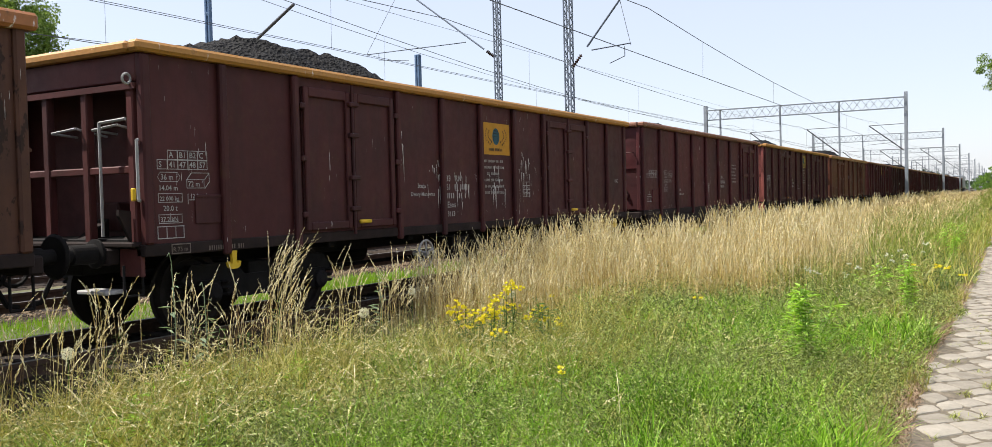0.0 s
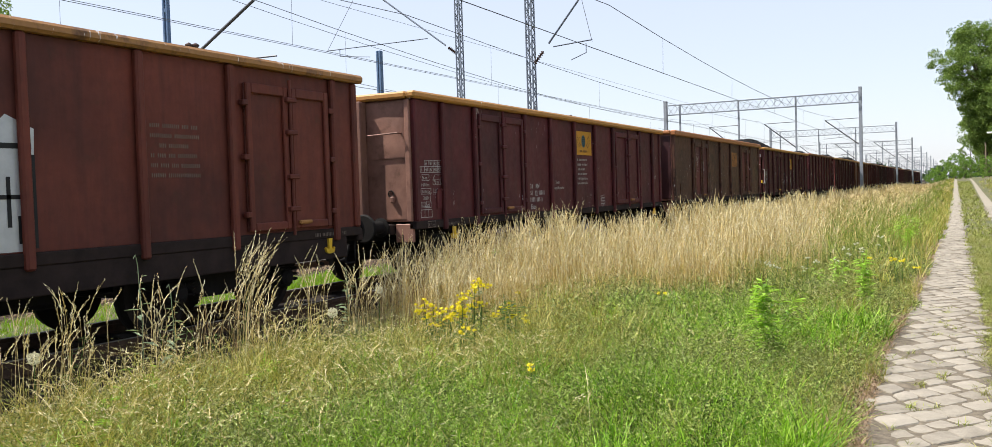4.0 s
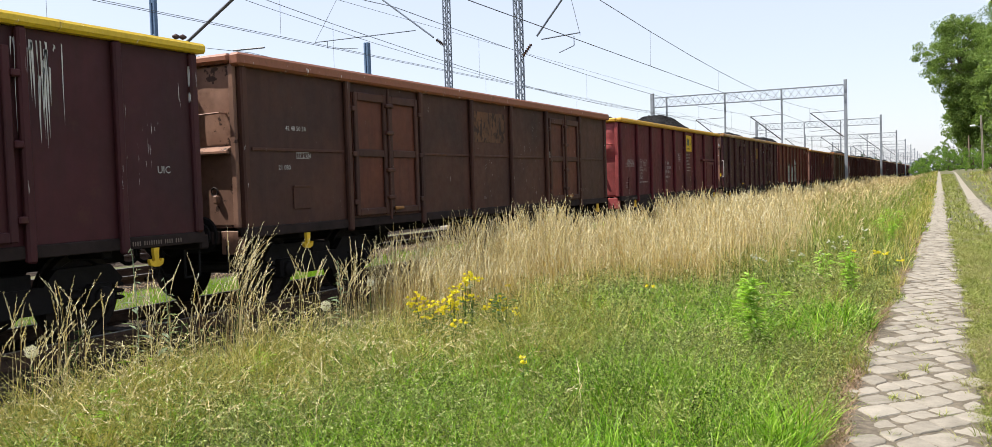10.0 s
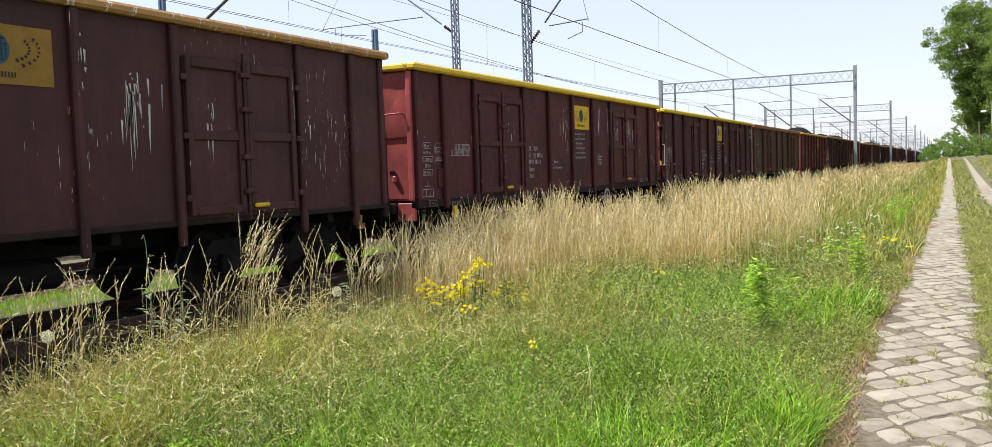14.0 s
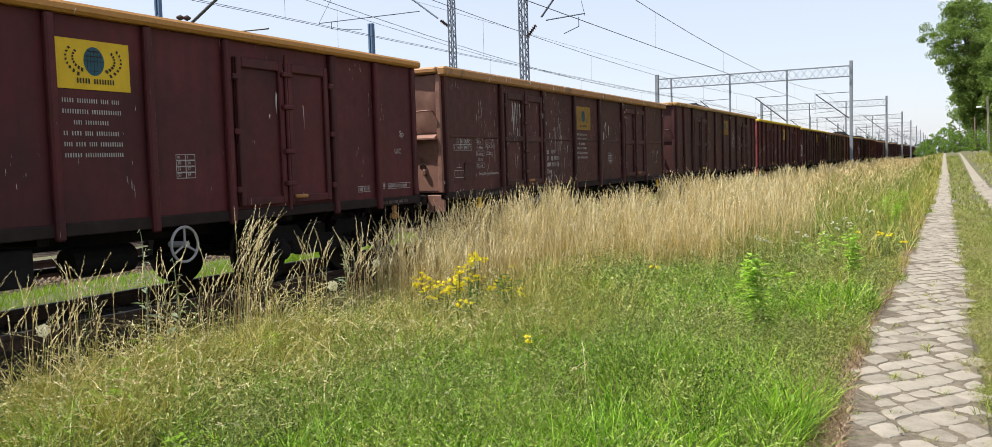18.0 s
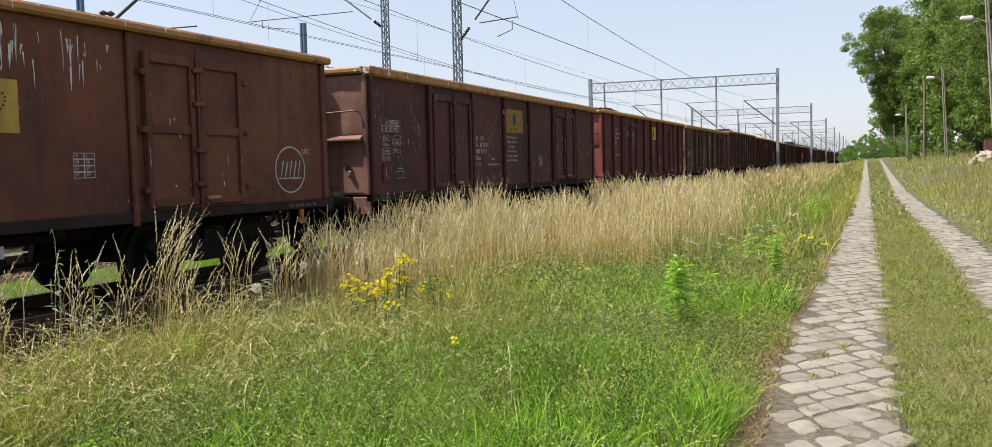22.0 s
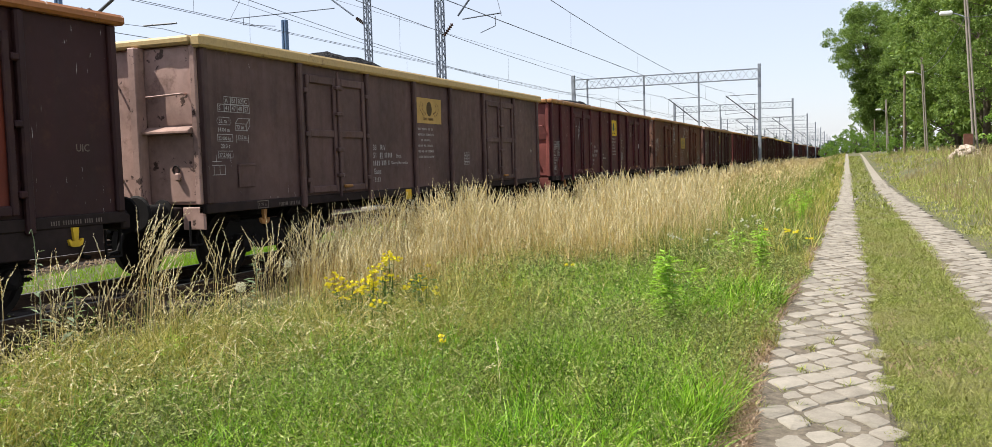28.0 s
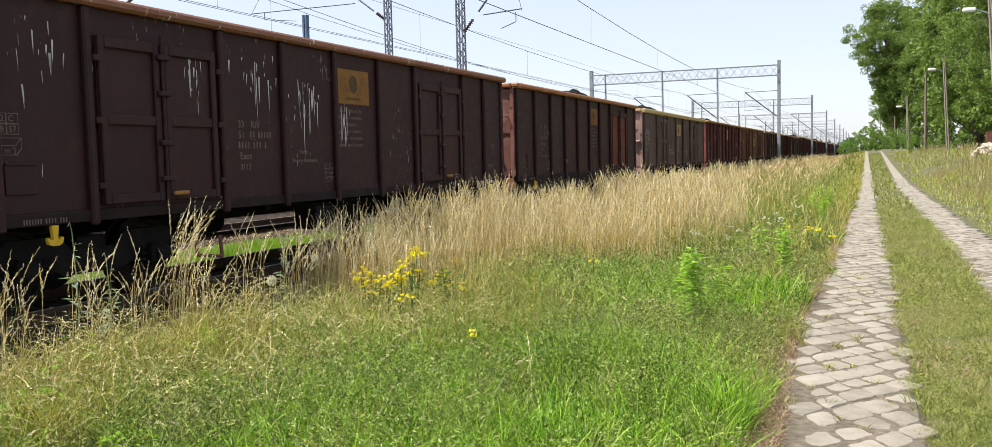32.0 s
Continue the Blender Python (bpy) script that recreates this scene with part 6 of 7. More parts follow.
    # front row, then the crowded ones behind it
    spots = [(0, 5.0, 172, 1.36), (1, 11.6, 152, 1.15), (2, 9.0, 178, 1.1), (2, 11.6, 110, 1.05), (1, 12.0, 95, 0.95), (2, 10.6, 82, 1.0), (1, 12.0, 72, 0.95), (2, 13.2, 62, 1.0), (2, 7.6, 186, 1.15),
             (3, 11, 108, 1.1), (3, 14, 92, 1.1), (3, 12.5, 134, 0.95), (3, 15, 78, 1.1), (3, 9.6, 168, 0.85), (3, 17, 66, 1.05), (3, 12, 120, 0.95), (3, 19, 88, 1.0), (3, 17, 105, 1.0), (3, 21, 74, 1.0)]
    for n, (k, x, y, s) in enumerate(spots):
        plant_tree(TREES[k], x, y, s, 0 if n == 0 else r.uniform(0, 360), "tall leafy poplar at the edge of a wood", "tree", "trees of the wood")
    for n, (x, y, s) in enumerate([(10.2, 60, 1.0), (11.8, 55, 1.3), (14, 50, 1.4), (5.0, 99, 0.5), (17, 45, 1.3), (4.2, 132, 0.8)]):
        plant_tree(BUSHES[n % 2], x, y, s, r.uniform(0, 360), "bright green shrub below the trees", "shrub", "shrubs below the wood")
    for n, (x, y, s) in enumerate([(0.5, 212, 1.2), (-1.6, 220, 1.3), (2.2, 205, 1.0), (-3.4, 228, 1.0)]):
        plant_tree(BUSHES[n % 2], x, y, s, r.uniform(0, 360), "round green bush at the far end of the lane", "bush", "bushes at the end of the lane")
    for n, (x, y, s) in enumerate([(4, 255, 0.5), (8, 245, 0.55), (11.5, 238, 0.6), (16, 225, 0.65)]):
        plant_tree(TREES[3], x, y, s, r.uniform(0, 360), "distant tree beyond the lane", "tree", "distant trees")
    for n, (x, y, s) in enumerate([(-50.4, 31.0, 1.2), (-58, 26.0, 1.2)]):
        plant_tree(TREES[3 * n], x, y, s * 0.72, 40 + 70 * n, "leafy tree across the railway", "tree", "trees across the railway")


make_wood()


def make_far_wood():
    """Low wood on the horizon."""
    r = np.random.default_rng(31)
    n = 260
    x = np.concatenate([r.uniform(-320, -30, n // 2), r.uniform(-60, 260, n - n // 2)])
    y = np.concatenate([r.uniform(430, 620, n // 2), r.uniform(520, 700, n - n // 2)])
    cs = np.stack([x, y, r.uniform(2, 6.5, n)], 1)
    V, T = leaf_cloud(r, cs, r.uniform(3, 6, n), 15000, 1.4, 0.8)
    V[:, 2] = np.maximum(V[:, 2], 0)
    tagged(new("far_wood", quick_mesh("far_wood", V, T, MAT["leaf_far"])), "low hazy wood along the horizon", "wood", kind="stuff")


make_far_wood()

# ------------------------------------------------------------------ cobbled wheel tracks


RIGHT = [1.42, 1.6, 1.56, 1.52, 1.7, 2.0]       # across, along the second wheel track


def lane_x(y):
    """Middle of the left wheel track."""
    return np.interp(y, [3, 5, 8, 12.4, 25, 38, 60, 130], [-0.05, -0.07, -0.12, -0.05, 0.02, 0.09, 0.16, 0.3])


def lane_half(y):
    return np.interp(y, [3, 5, 8, 12.4, 25, 40], [0.36, 0.37, 0.40, 0.36, 0.29, 0.26])


def right_x(y):
    return np.interp(y, [3, 16, 22, 38, 60, 130], RIGHT)


def make_lane():
    """Two wheel tracks of uneven four-sided stones, laid aslant."""
    r = random.Random(17)

    def cells(mid, half, y_from, y_to):
        """Stones as corner points: courses that cross the strip aslant, each with its own joints."""
        turn = radians(51)
        ca, sa = math.cos(turn), math.sin(turn)
        c0 = float(mid(y_from))
        reach = (y_to - y_from) + 2

        def edge(v):
            knots = [r.uniform(-.022, .022) for _ in range(int(reach * 4) + 8)]
            return lambda u, v=v, knots=knots: v + knots[int((u + 2) * 3.1) % len(knots)]

        v, low = -2.0, edge(-2.0)
        while v < reach * ca + 2:
            d = r.uniform(0.175, 0.235)
            high = edge(v + d)
            # along this course, only where it crosses the strip
            u, u1 = v * sa / ca - 1.4, v * sa / ca + 1.4
            while u < u1:
                w = r.uniform(0.19, 0.285)
                g = r.uniform(.02, .1)
                quad = [(u, low(u)), (u + w, low(u + w)), (u + w + g, high(u + w)), (u + g, high(u))]
                quad = [(c0 + a * ca - b * sa, y_from + a * sa + b * ca) for a, b in quad]
                mx, my = sum(q[0] for q in quad) / 4, sum(q[1] for q in quad) / 4
                off = float(mid(my)) - c0
                gone = my < 11 and c0 - mx > 0.16 and r.random() < 0.13
                if y_from < my < y_to and not gone and abs(mx - c0) < float(half(my)) + (r.uniform(-0.10, 0.10) if mx < c0 else r.uniform(-0.07, 0.0)):
                    yield [(a + off, b) for a, b in quad]
                u += w
            v, low = v + d, high

    def stone(quad):
        """A worn stone: cut corners, rounded shoulders, slightly crowned top; about its own middle."""
        cx, cy = sum(p[0] for p in quad) / 4, sum(p[1] for p in quad) / 4
        ring = []
        for i in range(4):
            a, b = Vector(quad[i]), Vector(quad[(i + 1) % 4])
            ring += [a.lerp(b, r.uniform(0.09, 0.2)), a.lerp(b, 0.5) + Vector((r.uniform(-.006, .006), r.uniform(-.006, .006))), a.lerp(b, r.uniform(0.8, 0.91))]
        m, mid = len(ring), Vector((cx, cy))
        rings = []
        for inset, z in ((0.009, -0.05), (0.010, 0.006), (0.0155, 0.0125), (0.03, 0.015)):
            rings.append([(*(p - mid) * max(0.3, 1 - inset / max(0.03, (p - mid).length)), z + r.uniform(-.0015, .0015)) for p in ring])
        vs = [v for g in rings for v in g] + [(0, 0, 0.017 + r.uniform(0, .004))]
        fs = [(j * m + i, j * m + (i + 1) % m, (j + 1) * m + (i + 1) % m, (j + 1) * m + i) for j in range(3) for i in range(m)]
        fs += [(3 * m + i, 3 * m + (i + 1) % m, 4 * m) for i in range(m)]
        return vs, fs, (cx, cy)

    def lay(name, label, mid, half, y_from, singles, y_to):
        strip = Shape()
        ys = list(np.arange(y_from - 0.5, 40, 0.5)) + list(np.arange(40, y_to + 1, 1.0))
        for a, b in zip(ys, ys[1:]):
            vs = []
            for y in (a, b):
                for q, up in ((-half(y) - 0.10, -0.03), (-half(y) - 0.02, 0.0185), (half(y) - 0.04, 0.0185), (half(y) + 0.04, -0.03)):
                    x = float(mid(y) + q)
                    vs.append((x, y, float(ground_z(x, y)) + up))
            strip.add(vs, [(i, i + 1, i + 5, i + 4) for i in range(3)])
        lane = solid(name, strip, MAT["joint"], label, "cobbled path", kind="structure")
        worn = Shape()
        ys = np.arange(y_to - 0.5, 180, 2.5)
        for a, b in zip(ys, ys[1:]):
            worn.add([(float(mid(y) + q * half(y) * (0.85 - 0.4 * min(1, (y - y_to) / 60))), y, float(ground_z(float(mid(y)), y)) + 0.012) for y, q in ((a, -1), (a, 1), (b, 1), (b, -1))], [(0, 1, 2, 3)])
        part("far_paving", worn, MAT["cobble"], lane)
        far, n = ([], []), 0
        for quad in cells(mid, half, y_from, y_to):
            vs, fs, (cx, cy) = stone(quad)
            z = float(ground_z(cx, cy)) + r.uniform(-0.006, 0.006) + 0.009
            m = pose(cx, cy, z, r.uniform(-1.4, 1.4), r.uniform(-1.4, 1.4), r.uniform(-1.5, 1.5))
            if n < singles and cy > 3.4:
                me = bpy.data.meshes.new("cobble")
                me.from_pydata(vs, [], fs)
                me.materials.append(MAT["cobble"])
                o = part("cobble", me, None, lane)
                o.matrix_basis = m
                n += 1
            else:
                k = len(far[0])
                far[0].extend([tuple(m @ Vector(v)) for v in vs])
                far[1].extend([tuple(k + i for i in f) for f in fs])
        me = bpy.data.meshes.new("cobbles")
        me.from_pydata(far[0], [], far[1])
        me.materials.append(MAT["cobble"])
        tagged(part("cobbles", me, None, lane), kind="stuff")
        return lane

    rim = Shape()
    ys = np.arange(-4, 22, 0.25)
    out = [0.11 + 0.14 * math.sin(2.3 * y) * math.sin(0.9 * y + 1) + r.uniform(-.05, .05) + (0.08 if y < 8 else 0) for y in ys]
    for i in range(len(ys) - 1):
        vs = []
        for k, y in ((i, ys[i]), (i + 1, ys[i + 1])):
            a = float(lane_x(y) - lane_half(y))
            vs += [(a - out[k], y, float(ground_z(a - out[k], y)) + 0.002), (a + 0.14, y, float(ground_z(a, y)) + 0.004)]
        rim.add(vs, [(0, 1, 3, 2)])
    solid("bare_soil", rim, MAT["soil"], "bare trodden brown soil along the cobbles", "soil", kind="structure")

    lay("path_left", "wheel track of worn grey cobbles with sandy joints", lane_x, lane_half, -4.0, 300, 60)
    lay("path_right", "second wheel track of worn grey cobbles beside short grass", right_x, lambda y: np.interp(y, [8, 14, 22, 38], [0.34, 0.31, 0.3, 0.27]), -4.0, 220, 50)


# ------------------------------------------------------------------ grasses


def ribbons(px, py, pz, high, width, lean, r, shape=((0, 1), (0.55, 0.75), (1, 0)), curl=1.6, way=None):
    """Bent ribbons standing at the given places; shape: (height, width) along each."""
    n, k = len(px), len(shape)
    g = r.uniform(0, math.tau, n)
    face = np.stack([np.cos(g), np.sin(g), np.zeros(n)], 1)
    a = r.uniform(0, math.tau, n) if way is None else way
    out = np.stack([np.cos(a), np.sin(a), np.zeros(n)], 1) * (lean * high)[:, None]
    rows = []
    for f, w in shape:
        c = np.stack([px, py, pz], 1) + out * f ** curl
        c[:, 2] += high * (f - 0.25 * (lean ** 2) * f ** 2)
        if w == 0:
            rows.append(c[:, None])
        else:
            rows.append(np.stack([c - face * (width * w / 2)[:, None], c + face * (width * w / 2)[:, None]], 1))
    V = np.concatenate(rows, 1)
    tris, at = [], 0
    for i in range(k - 1):
        if shape[i + 1][1] == 0:
            tris.append((at, at + 1, at + 2))
            at += 2
        else:
            tris += [(at, at + 1, at + 3), (at, at + 3, at + 2)]
            at += 2
    m = V.shape[1]
    T = np.array(tris)[None] + m * np.arange(n)[:, None, None]
    return V.reshape(-1, 3), T.reshape(-1, 3)


def plumes(px, py, pz, high, width, lean, r, way=None, n_spikes=9, head=0.2, size=0.014, nod=0.5, loose=0.012):
    """Seeding stalks: thin bent stems, and small spikelets along their nodding tops. Returns the stems and the heads."""
    n = len(px)
    g = r.uniform(0, math.tau, n)
    face = np.stack([np.cos(g), np.sin(g), np.zeros(n)], 1)
    a = r.uniform(0, math.tau, n) if way is None else way
    out = np.stack([np.cos(a), np.sin(a), np.zeros(n)], 1)
    droop = nod * r.uniform(0.2, 1.3, n)
    base = np.stack([px, py, pz], 1)

    def at(f):
        u = np.clip((f - (1 - head)) / head, 0, 1)
        c = base + out * (lean * high * f ** 1.9 + droop * head * high * u ** 1.5)[:, None]
        c[:, 2] += high * (f - 0.25 * lean ** 2 * f ** 2) - droop * head * high * 0.55 * u ** 2
        return c

    rows = []
    fs = (0.0, 0.45, 1 - head, 1 - 0.55 * head)
    for f, w in zip(fs, (1.0, 0.85, 0.6, 1.7)):
        c = at(np.full(n, f))
        rows.append(np.stack([c - face * (width * w / 2)[:, None], c + face * (width * w / 2)[:, None]], 1))
    rows.append(at(np.ones(n))[:, None])
    V = np.concatenate(rows, 1)
    tri = []
    for i in range(3):
        tri += [(2 * i, 2 * i + 1, 2 * i + 3), (2 * i, 2 * i + 3, 2 * i + 2)]
    tri.append((6, 7, 8))
    T = np.array(tri)[None] + 9 * np.arange(n)[:, None, None]
    stems = (V.reshape(-1, 3), T.reshape(-1, 3))
    heads = []
    for k in range(n_spikes):
        f = 1 - head * (1 - (k + r.random(n)) / n_spikes)
        c, d = at(f), at(np.minimum(f + 0.03, 1.03)) - at(f)
        d /= np.linalg.norm(d, axis=1)[:, None] + 1e-9
        e = r.normal(size=(n, 3))
        e /= np.linalg.norm(e, axis=1)[:, None]
        taper = (1.15 - 0.75 * (f - 1 + head) / head)[:, None]
        q = (size * r.uniform(0.6, 1.3, n))[:, None] * (0.5 + 0.5 * taper)
        root = c + e * loose * taper * r.random(n)[:, None]
        tip = d + 0.3 * e
        wide = np.cross(tip, r.normal(size=(n, 3)))
        wide /= np.linalg.norm(wide, axis=1)[:, None] + 1e-9
        heads.append((np.stack([root - wide * q * 0.13, root + wide * q * 0.2 + tip * q * 0.4, root + tip * q], 1).reshape(-1, 3), np.arange(3 * n).reshape(-1, 3)))
    return stems, merge(heads)


def merge(sets):
    vs, ts, n = [], [], 0
    for v, t in sets:
        vs.append(v)
        ts.append(t + n)
        n += len(v)
    return np.concatenate(vs), np.concatenate(ts)


def clumped(r, n, x0, x1, y0, y1, keep, scale=0.35, near=0.0):
    """Places in a field, gathered in tufts, kept by a rule; near > 0 crowds them towards y0."""
    m = max(1, int(n / 14))
    u = r.random(m) ** (1 + near)
    cx, cy = r.uniform(x0, x1, m), y0 + (y1 - y0) * u
    k = r.integers(0, m, n)
    spread = scale * (0.4 + 0.9 * r.random(n))
    g = r.uniform(0, math.tau, n)
    x, y = cx[k] + spread * np.cos(g) * r.random(n), cy[k] + spread * np.sin(g) * r.random(n)
    ok = keep(x, y) & (y > y0 - 0.3) & (x > x0) & (x < x1)
    return x[ok], y[ok]


def dry_edge(y):
    """Where, across the verge, the tall straw begins."""
    return np.interp(y, [3, 5.6, 9, 12.0, 13.2, 14.0, 20, 30, 45, 130], [-5.2, -4.85, -4.4, -3.9, -2.7, -2.2, -3.0, -4.5, -5.4, -5.8])


def verge(x, y):
    return (x < lane_x(y) - lane_half(y) - 0.02 - 0.07 * step(12, 7, y) - 0.12 * np.sin(y * 2.3) * np.sin(y * 0.9 + 1)) & (x > -7.2)


FAR_HEAD = ((0, 1), (0.74, 0.7), (0.87, 1.7), (1, 0))


def canopy(x, y, cell=0.5, seed=3):
    """Hummocks of growth: 0 in the gaps, about 1 on the crowns."""
    i, j = np.floor(x / cell), np.floor(y / cell)
    best = np.zeros(len(x))
    for a in (-1, 0, 1):
        for b in (-1, 0, 1):
            ci, cj = i + a, j + b
            h = np.abs(np.sin(ci * 127.1 + cj * 311.7 + seed) * 43758.5) % 1
            k = np.abs(np.sin(ci * 269.5 + cj * 183.3 + seed) * 28001.8) % 1
            m = np.abs(np.sin(ci * 419.2 + cj * 371.9 + seed) * 19642.3) % 1
            d = ((x - (ci + h) * cell) ** 2 + (y - (cj + k) * cell) ** 2) / (cell * (0.55 + 0.5 * m)) ** 2
            best = np.maximum(best, (0.45 + 0.75 * m) * np.clip(1 - d, 0, 1) ** 0.7)
    return best


def stuff(name, sets, mat, label, category):
    v, t = merge(sets)
    return tagged(new(name, quick_mesh(name, v, t, mat)), label, category, kind="stuff")


def make_grass():
    r = np.random.default_rng(42)
    U = r.uniform
    # green turf of the verge, near and far
    sets = []
    green = lambda x, y: verge(x, y) & (x > dry_edge(y) - 0.9 - 0.4 * np.sin(3 * y))
    for n, y0, y1, lo, hi, w, sc in ((40000, 2.4, 7.0, 0.06, 0.18, 0.0085, 0.1), (34000, 7.0, 15, 0.06, 0.2, 0.012, 0.13), (15000, 15, 45, 0.15, 0.4, 0.022, 0.25), (6000, 45, 130, 0.2, 0.5, 0.045, 0.6)):
        x, y = clumped(r, n, -6.6, 0.4, y0, y1, green, sc)
        h = U(lo, hi, len(x)) * (0.3 + 1.05 * canopy(x, y) + 0.3 * canopy(x, y, 0.21, 9))
        h *= 0.45 + 0.55 * step(0, 0.7, lane_x(y) - lane_half(y) - x)
        sets.append(ribbons(x, y, ground_z(x, y) - 0.03, h, w * U(0.6, 1.3, len(x)), U(0.25, 1.35, len(x)), r))
    # behind and beside the viewer
    x, y = U(-7, 7, 52000), U(-9, 3.2, 52000)
    ok = (np.abs(x - lane_x(y)) > 0.4) & (np.abs(x - right_x(y)) > 0.4)
    x, y = x[ok], y[ok]
    sets.append(ribbons(x, y, ground_z(x, y) - 0.01, U(0.05, 0.2, len(x)) * (0.4 + 0.8 * canopy(x, y)), 0.013 * U(0.6, 1.3, len(x)), U(0.3, 1.4, len(x)), r))
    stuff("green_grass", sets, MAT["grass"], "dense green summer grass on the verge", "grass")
    # yellowing grass where the verge meets the straw
    sets = []
    dry = lambda x, y: (x < -3.15 + 0.7 * np.sin(0.9 * y + 1) + 0.4 * np.sin(4 * x)) & (x > dry_edge(y) - 0.45)
    for n, y0, y1, w in ((36000, 2.2, 7.5, 0.006), (15000, 7.5, 14, 0.009)):
        x, y = clumped(r, n, -6.4, -1.0, y0, y1, dry, 0.13)
        sets.append(ribbons(x, y, ground_z(x, y) - 0.03, U(0.15, 0.5, len(x)) * (0.35 + 0.9 * canopy(x, y, 0.42, 5)), w * U(0.6, 1.3, len(x)), U(0.2, 1.3, len(x)), r))
    x, y = clumped(r, 16000, -1.6, 0.4, 3, 14, green, 0.1)
    sets.append(ribbons(x, y, ground_z(x, y) - 0.03, U(0.06, 0.26, len(x)), 0.006 * U(0.6, 1.3, len(x)), U(0.1, 0.9, len(x)), r))
    for n, y0, y1, w in ((9000, 13, 45, 0.016), (5000, 45, 130, 0.045)):
        x, y = clumped(r, n, -4.0, 0.4, y0, y1, green, 0.4)
        sets.append(ribbons(x, y, ground_z(x, y) - 0.03, U(0.15, 0.5, len(x)), w * U(0.6, 1.3, len(x)), U(0.1, 0.8, len(x)), r))
    stuff("yellowing_grass", sets, MAT["meadow"], "yellowing summer grass beside the straw", "grass")
    # fine grey-green herbs: sprigs with small leaves up their stems
    leaves, low = [], []
    for n, y0, y1, s, m in ((36000, 2.6, 7.5, 0.021, 12), (20000, 7.5, 19, 0.033, 10)):
        x, y = clumped(r, n, -5.0, 0.2, y0, y1, green, 0.2)
        ok = r.random(len(x)) < (0.35 + 0.9 * canopy(x, y, 0.23, 6)) * (1 - 0.6 * step(-3.0, -4.2, x) * step(8.5, 6.5, y))
        x, y = x[ok], y[ok]
        n = len(x)
        h = U(0.16, 0.42, n) * (0.04 + 0.9 * canopy(x, y) + 0.6 * canopy(x, y, 0.23, 6)) * (0.45 + 0.55 * step(0, 0.8, lane_x(y) - lane_half(y) - x))
        g, lean = U(0, math.tau, n), U(0.1, 0.8, n)
        z = ground_z(x, y)
        for k in range(m):
            f = np.clip(0.15 + 0.85 * (k + r.random(n)) / m, 0, 1)
            c = np.stack([x + np.cos(g) * lean * h * f ** 1.3, y + np.sin(g) * lean * h * f ** 1.3, z + h * f], 1)
            a = r.normal(size=(n, 3)) * np.array([1, 1, 0.8])
            a /= np.linalg.norm(a, axis=1)[:, None]
            b = np.cross(a, r.normal(size=(n, 3)))
            b /= np.linalg.norm(b, axis=1)[:, None]
            q = (s * U(0.6, 1.5, n))[:, None]
            V = np.stack([c, c + a * q * 0.45 + b * q * 0.19, c + a * q], 1).reshape(-1, 3)
            leaves.append((V, np.arange(3 * n).reshape(-1, 3)))
    for k, (n, y0, y1, s) in enumerate(((76000, 3, 9, 0.018), (44000, 9, 20, 0.028))):
        y = y0 + (y1 - y0) * r.random(n) ** 1.2
        u = r.random(n)
        edge = 0.1 * np.sin(4.3 * y) * np.sin(1.7 * y + 1) + r.normal(0, 0.035, n)
        lo, hi = lane_x(y) + lane_half(y) - 0.03 + 0.8 * edge, right_x(y) - 0.36 + 0.7 * edge[::-1]
        x = lo + (hi - lo) * u
        c = np.stack([x, y, ground_z(x, y) + 0.075 * r.random(n) * (0.25 + canopy(x, y, 0.27, 8))], 1)
        a = r.normal(size=(n, 3)) * np.array([1, 1, 0.7])
        a /= np.linalg.norm(a, axis=1)[:, None]
        b = np.cross(a, r.normal(size=(n, 3)))
        b /= np.linalg.norm(b, axis=1)[:, None]
        q = (s * U(0.5, 1.3, n))[:, None]
        low.append((np.stack([c, c + a * q * 0.45 + b * q * 0.2, c + a * q], 1).reshape(-1, 3), np.arange(3 * n).reshape(-1, 3)))
    stuff("lane_herbs", low, MAT["lane"], "low small-leaved plants between the wheel tracks", "weeds")
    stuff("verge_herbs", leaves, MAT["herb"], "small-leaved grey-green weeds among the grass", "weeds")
    # tussocks of long arching blades
    sets, pale = [], []
    spots = [(r.uniform(-4.6, -0.7), 2.8 + 8 * r.random() ** 1.4) for _ in range(64)]
    for k, (cx, cy) in enumerate(spots):
        n = int(r.integers(26, 60))
        px, py = r.normal(cx, 0.05, n), r.normal(cy, 0.05, n)
        ok = green(px, py)
        if ok.sum() > 4:
            px, py = px[ok], py[ok]
            n = len(px)
            (pale if k % 4 == 0 else sets).append(ribbons(px, py, ground_z(px, py), U(0.2, 0.44, n), U(0.003, 0.0075, n), U(0.4, 1.3, n), r, ((0, 0.8), (0.35, 1), (0.75, 0.7), (1, 0)), 1.9))
    for cx, cy, rad, n in ((-1.25, 4.2, 0.4, 1700), (-0.85, 5.0, 0.28, 1200), (-2.7, 4.55, 0.45, 1800), (-2.1, 3.7, 0.45, 2200), (-3.3, 6.1, 0.5, 1500), (-1.6, 5.9, 0.35, 1700), (-1.9, 8.4, 0.6, 1900), (-0.85, 9.4, 0.3, 700), (-2.6, 10.4, 0.6, 1000)):
        px, py = r.normal(cx, rad, n), r.normal(cy, rad, n)
        ok = green(px, py)
        px, py = px[ok], py[ok]
        n = len(px)
        sets.append(ribbons(px, py, ground_z(px, py) - 0.02, U(0.16, 0.42, n), U(0.0035, 0.0065, n) * (1 + 0.07 * cy), U(0.2, 1.2, n), r, ((0, 0.8), (0.35, 1), (0.75, 0.7), (1, 0)), 1.9))
    stuff("grass_tussocks", sets, MAT["lush"], "bright green tussocks of long arching grass", "grass")
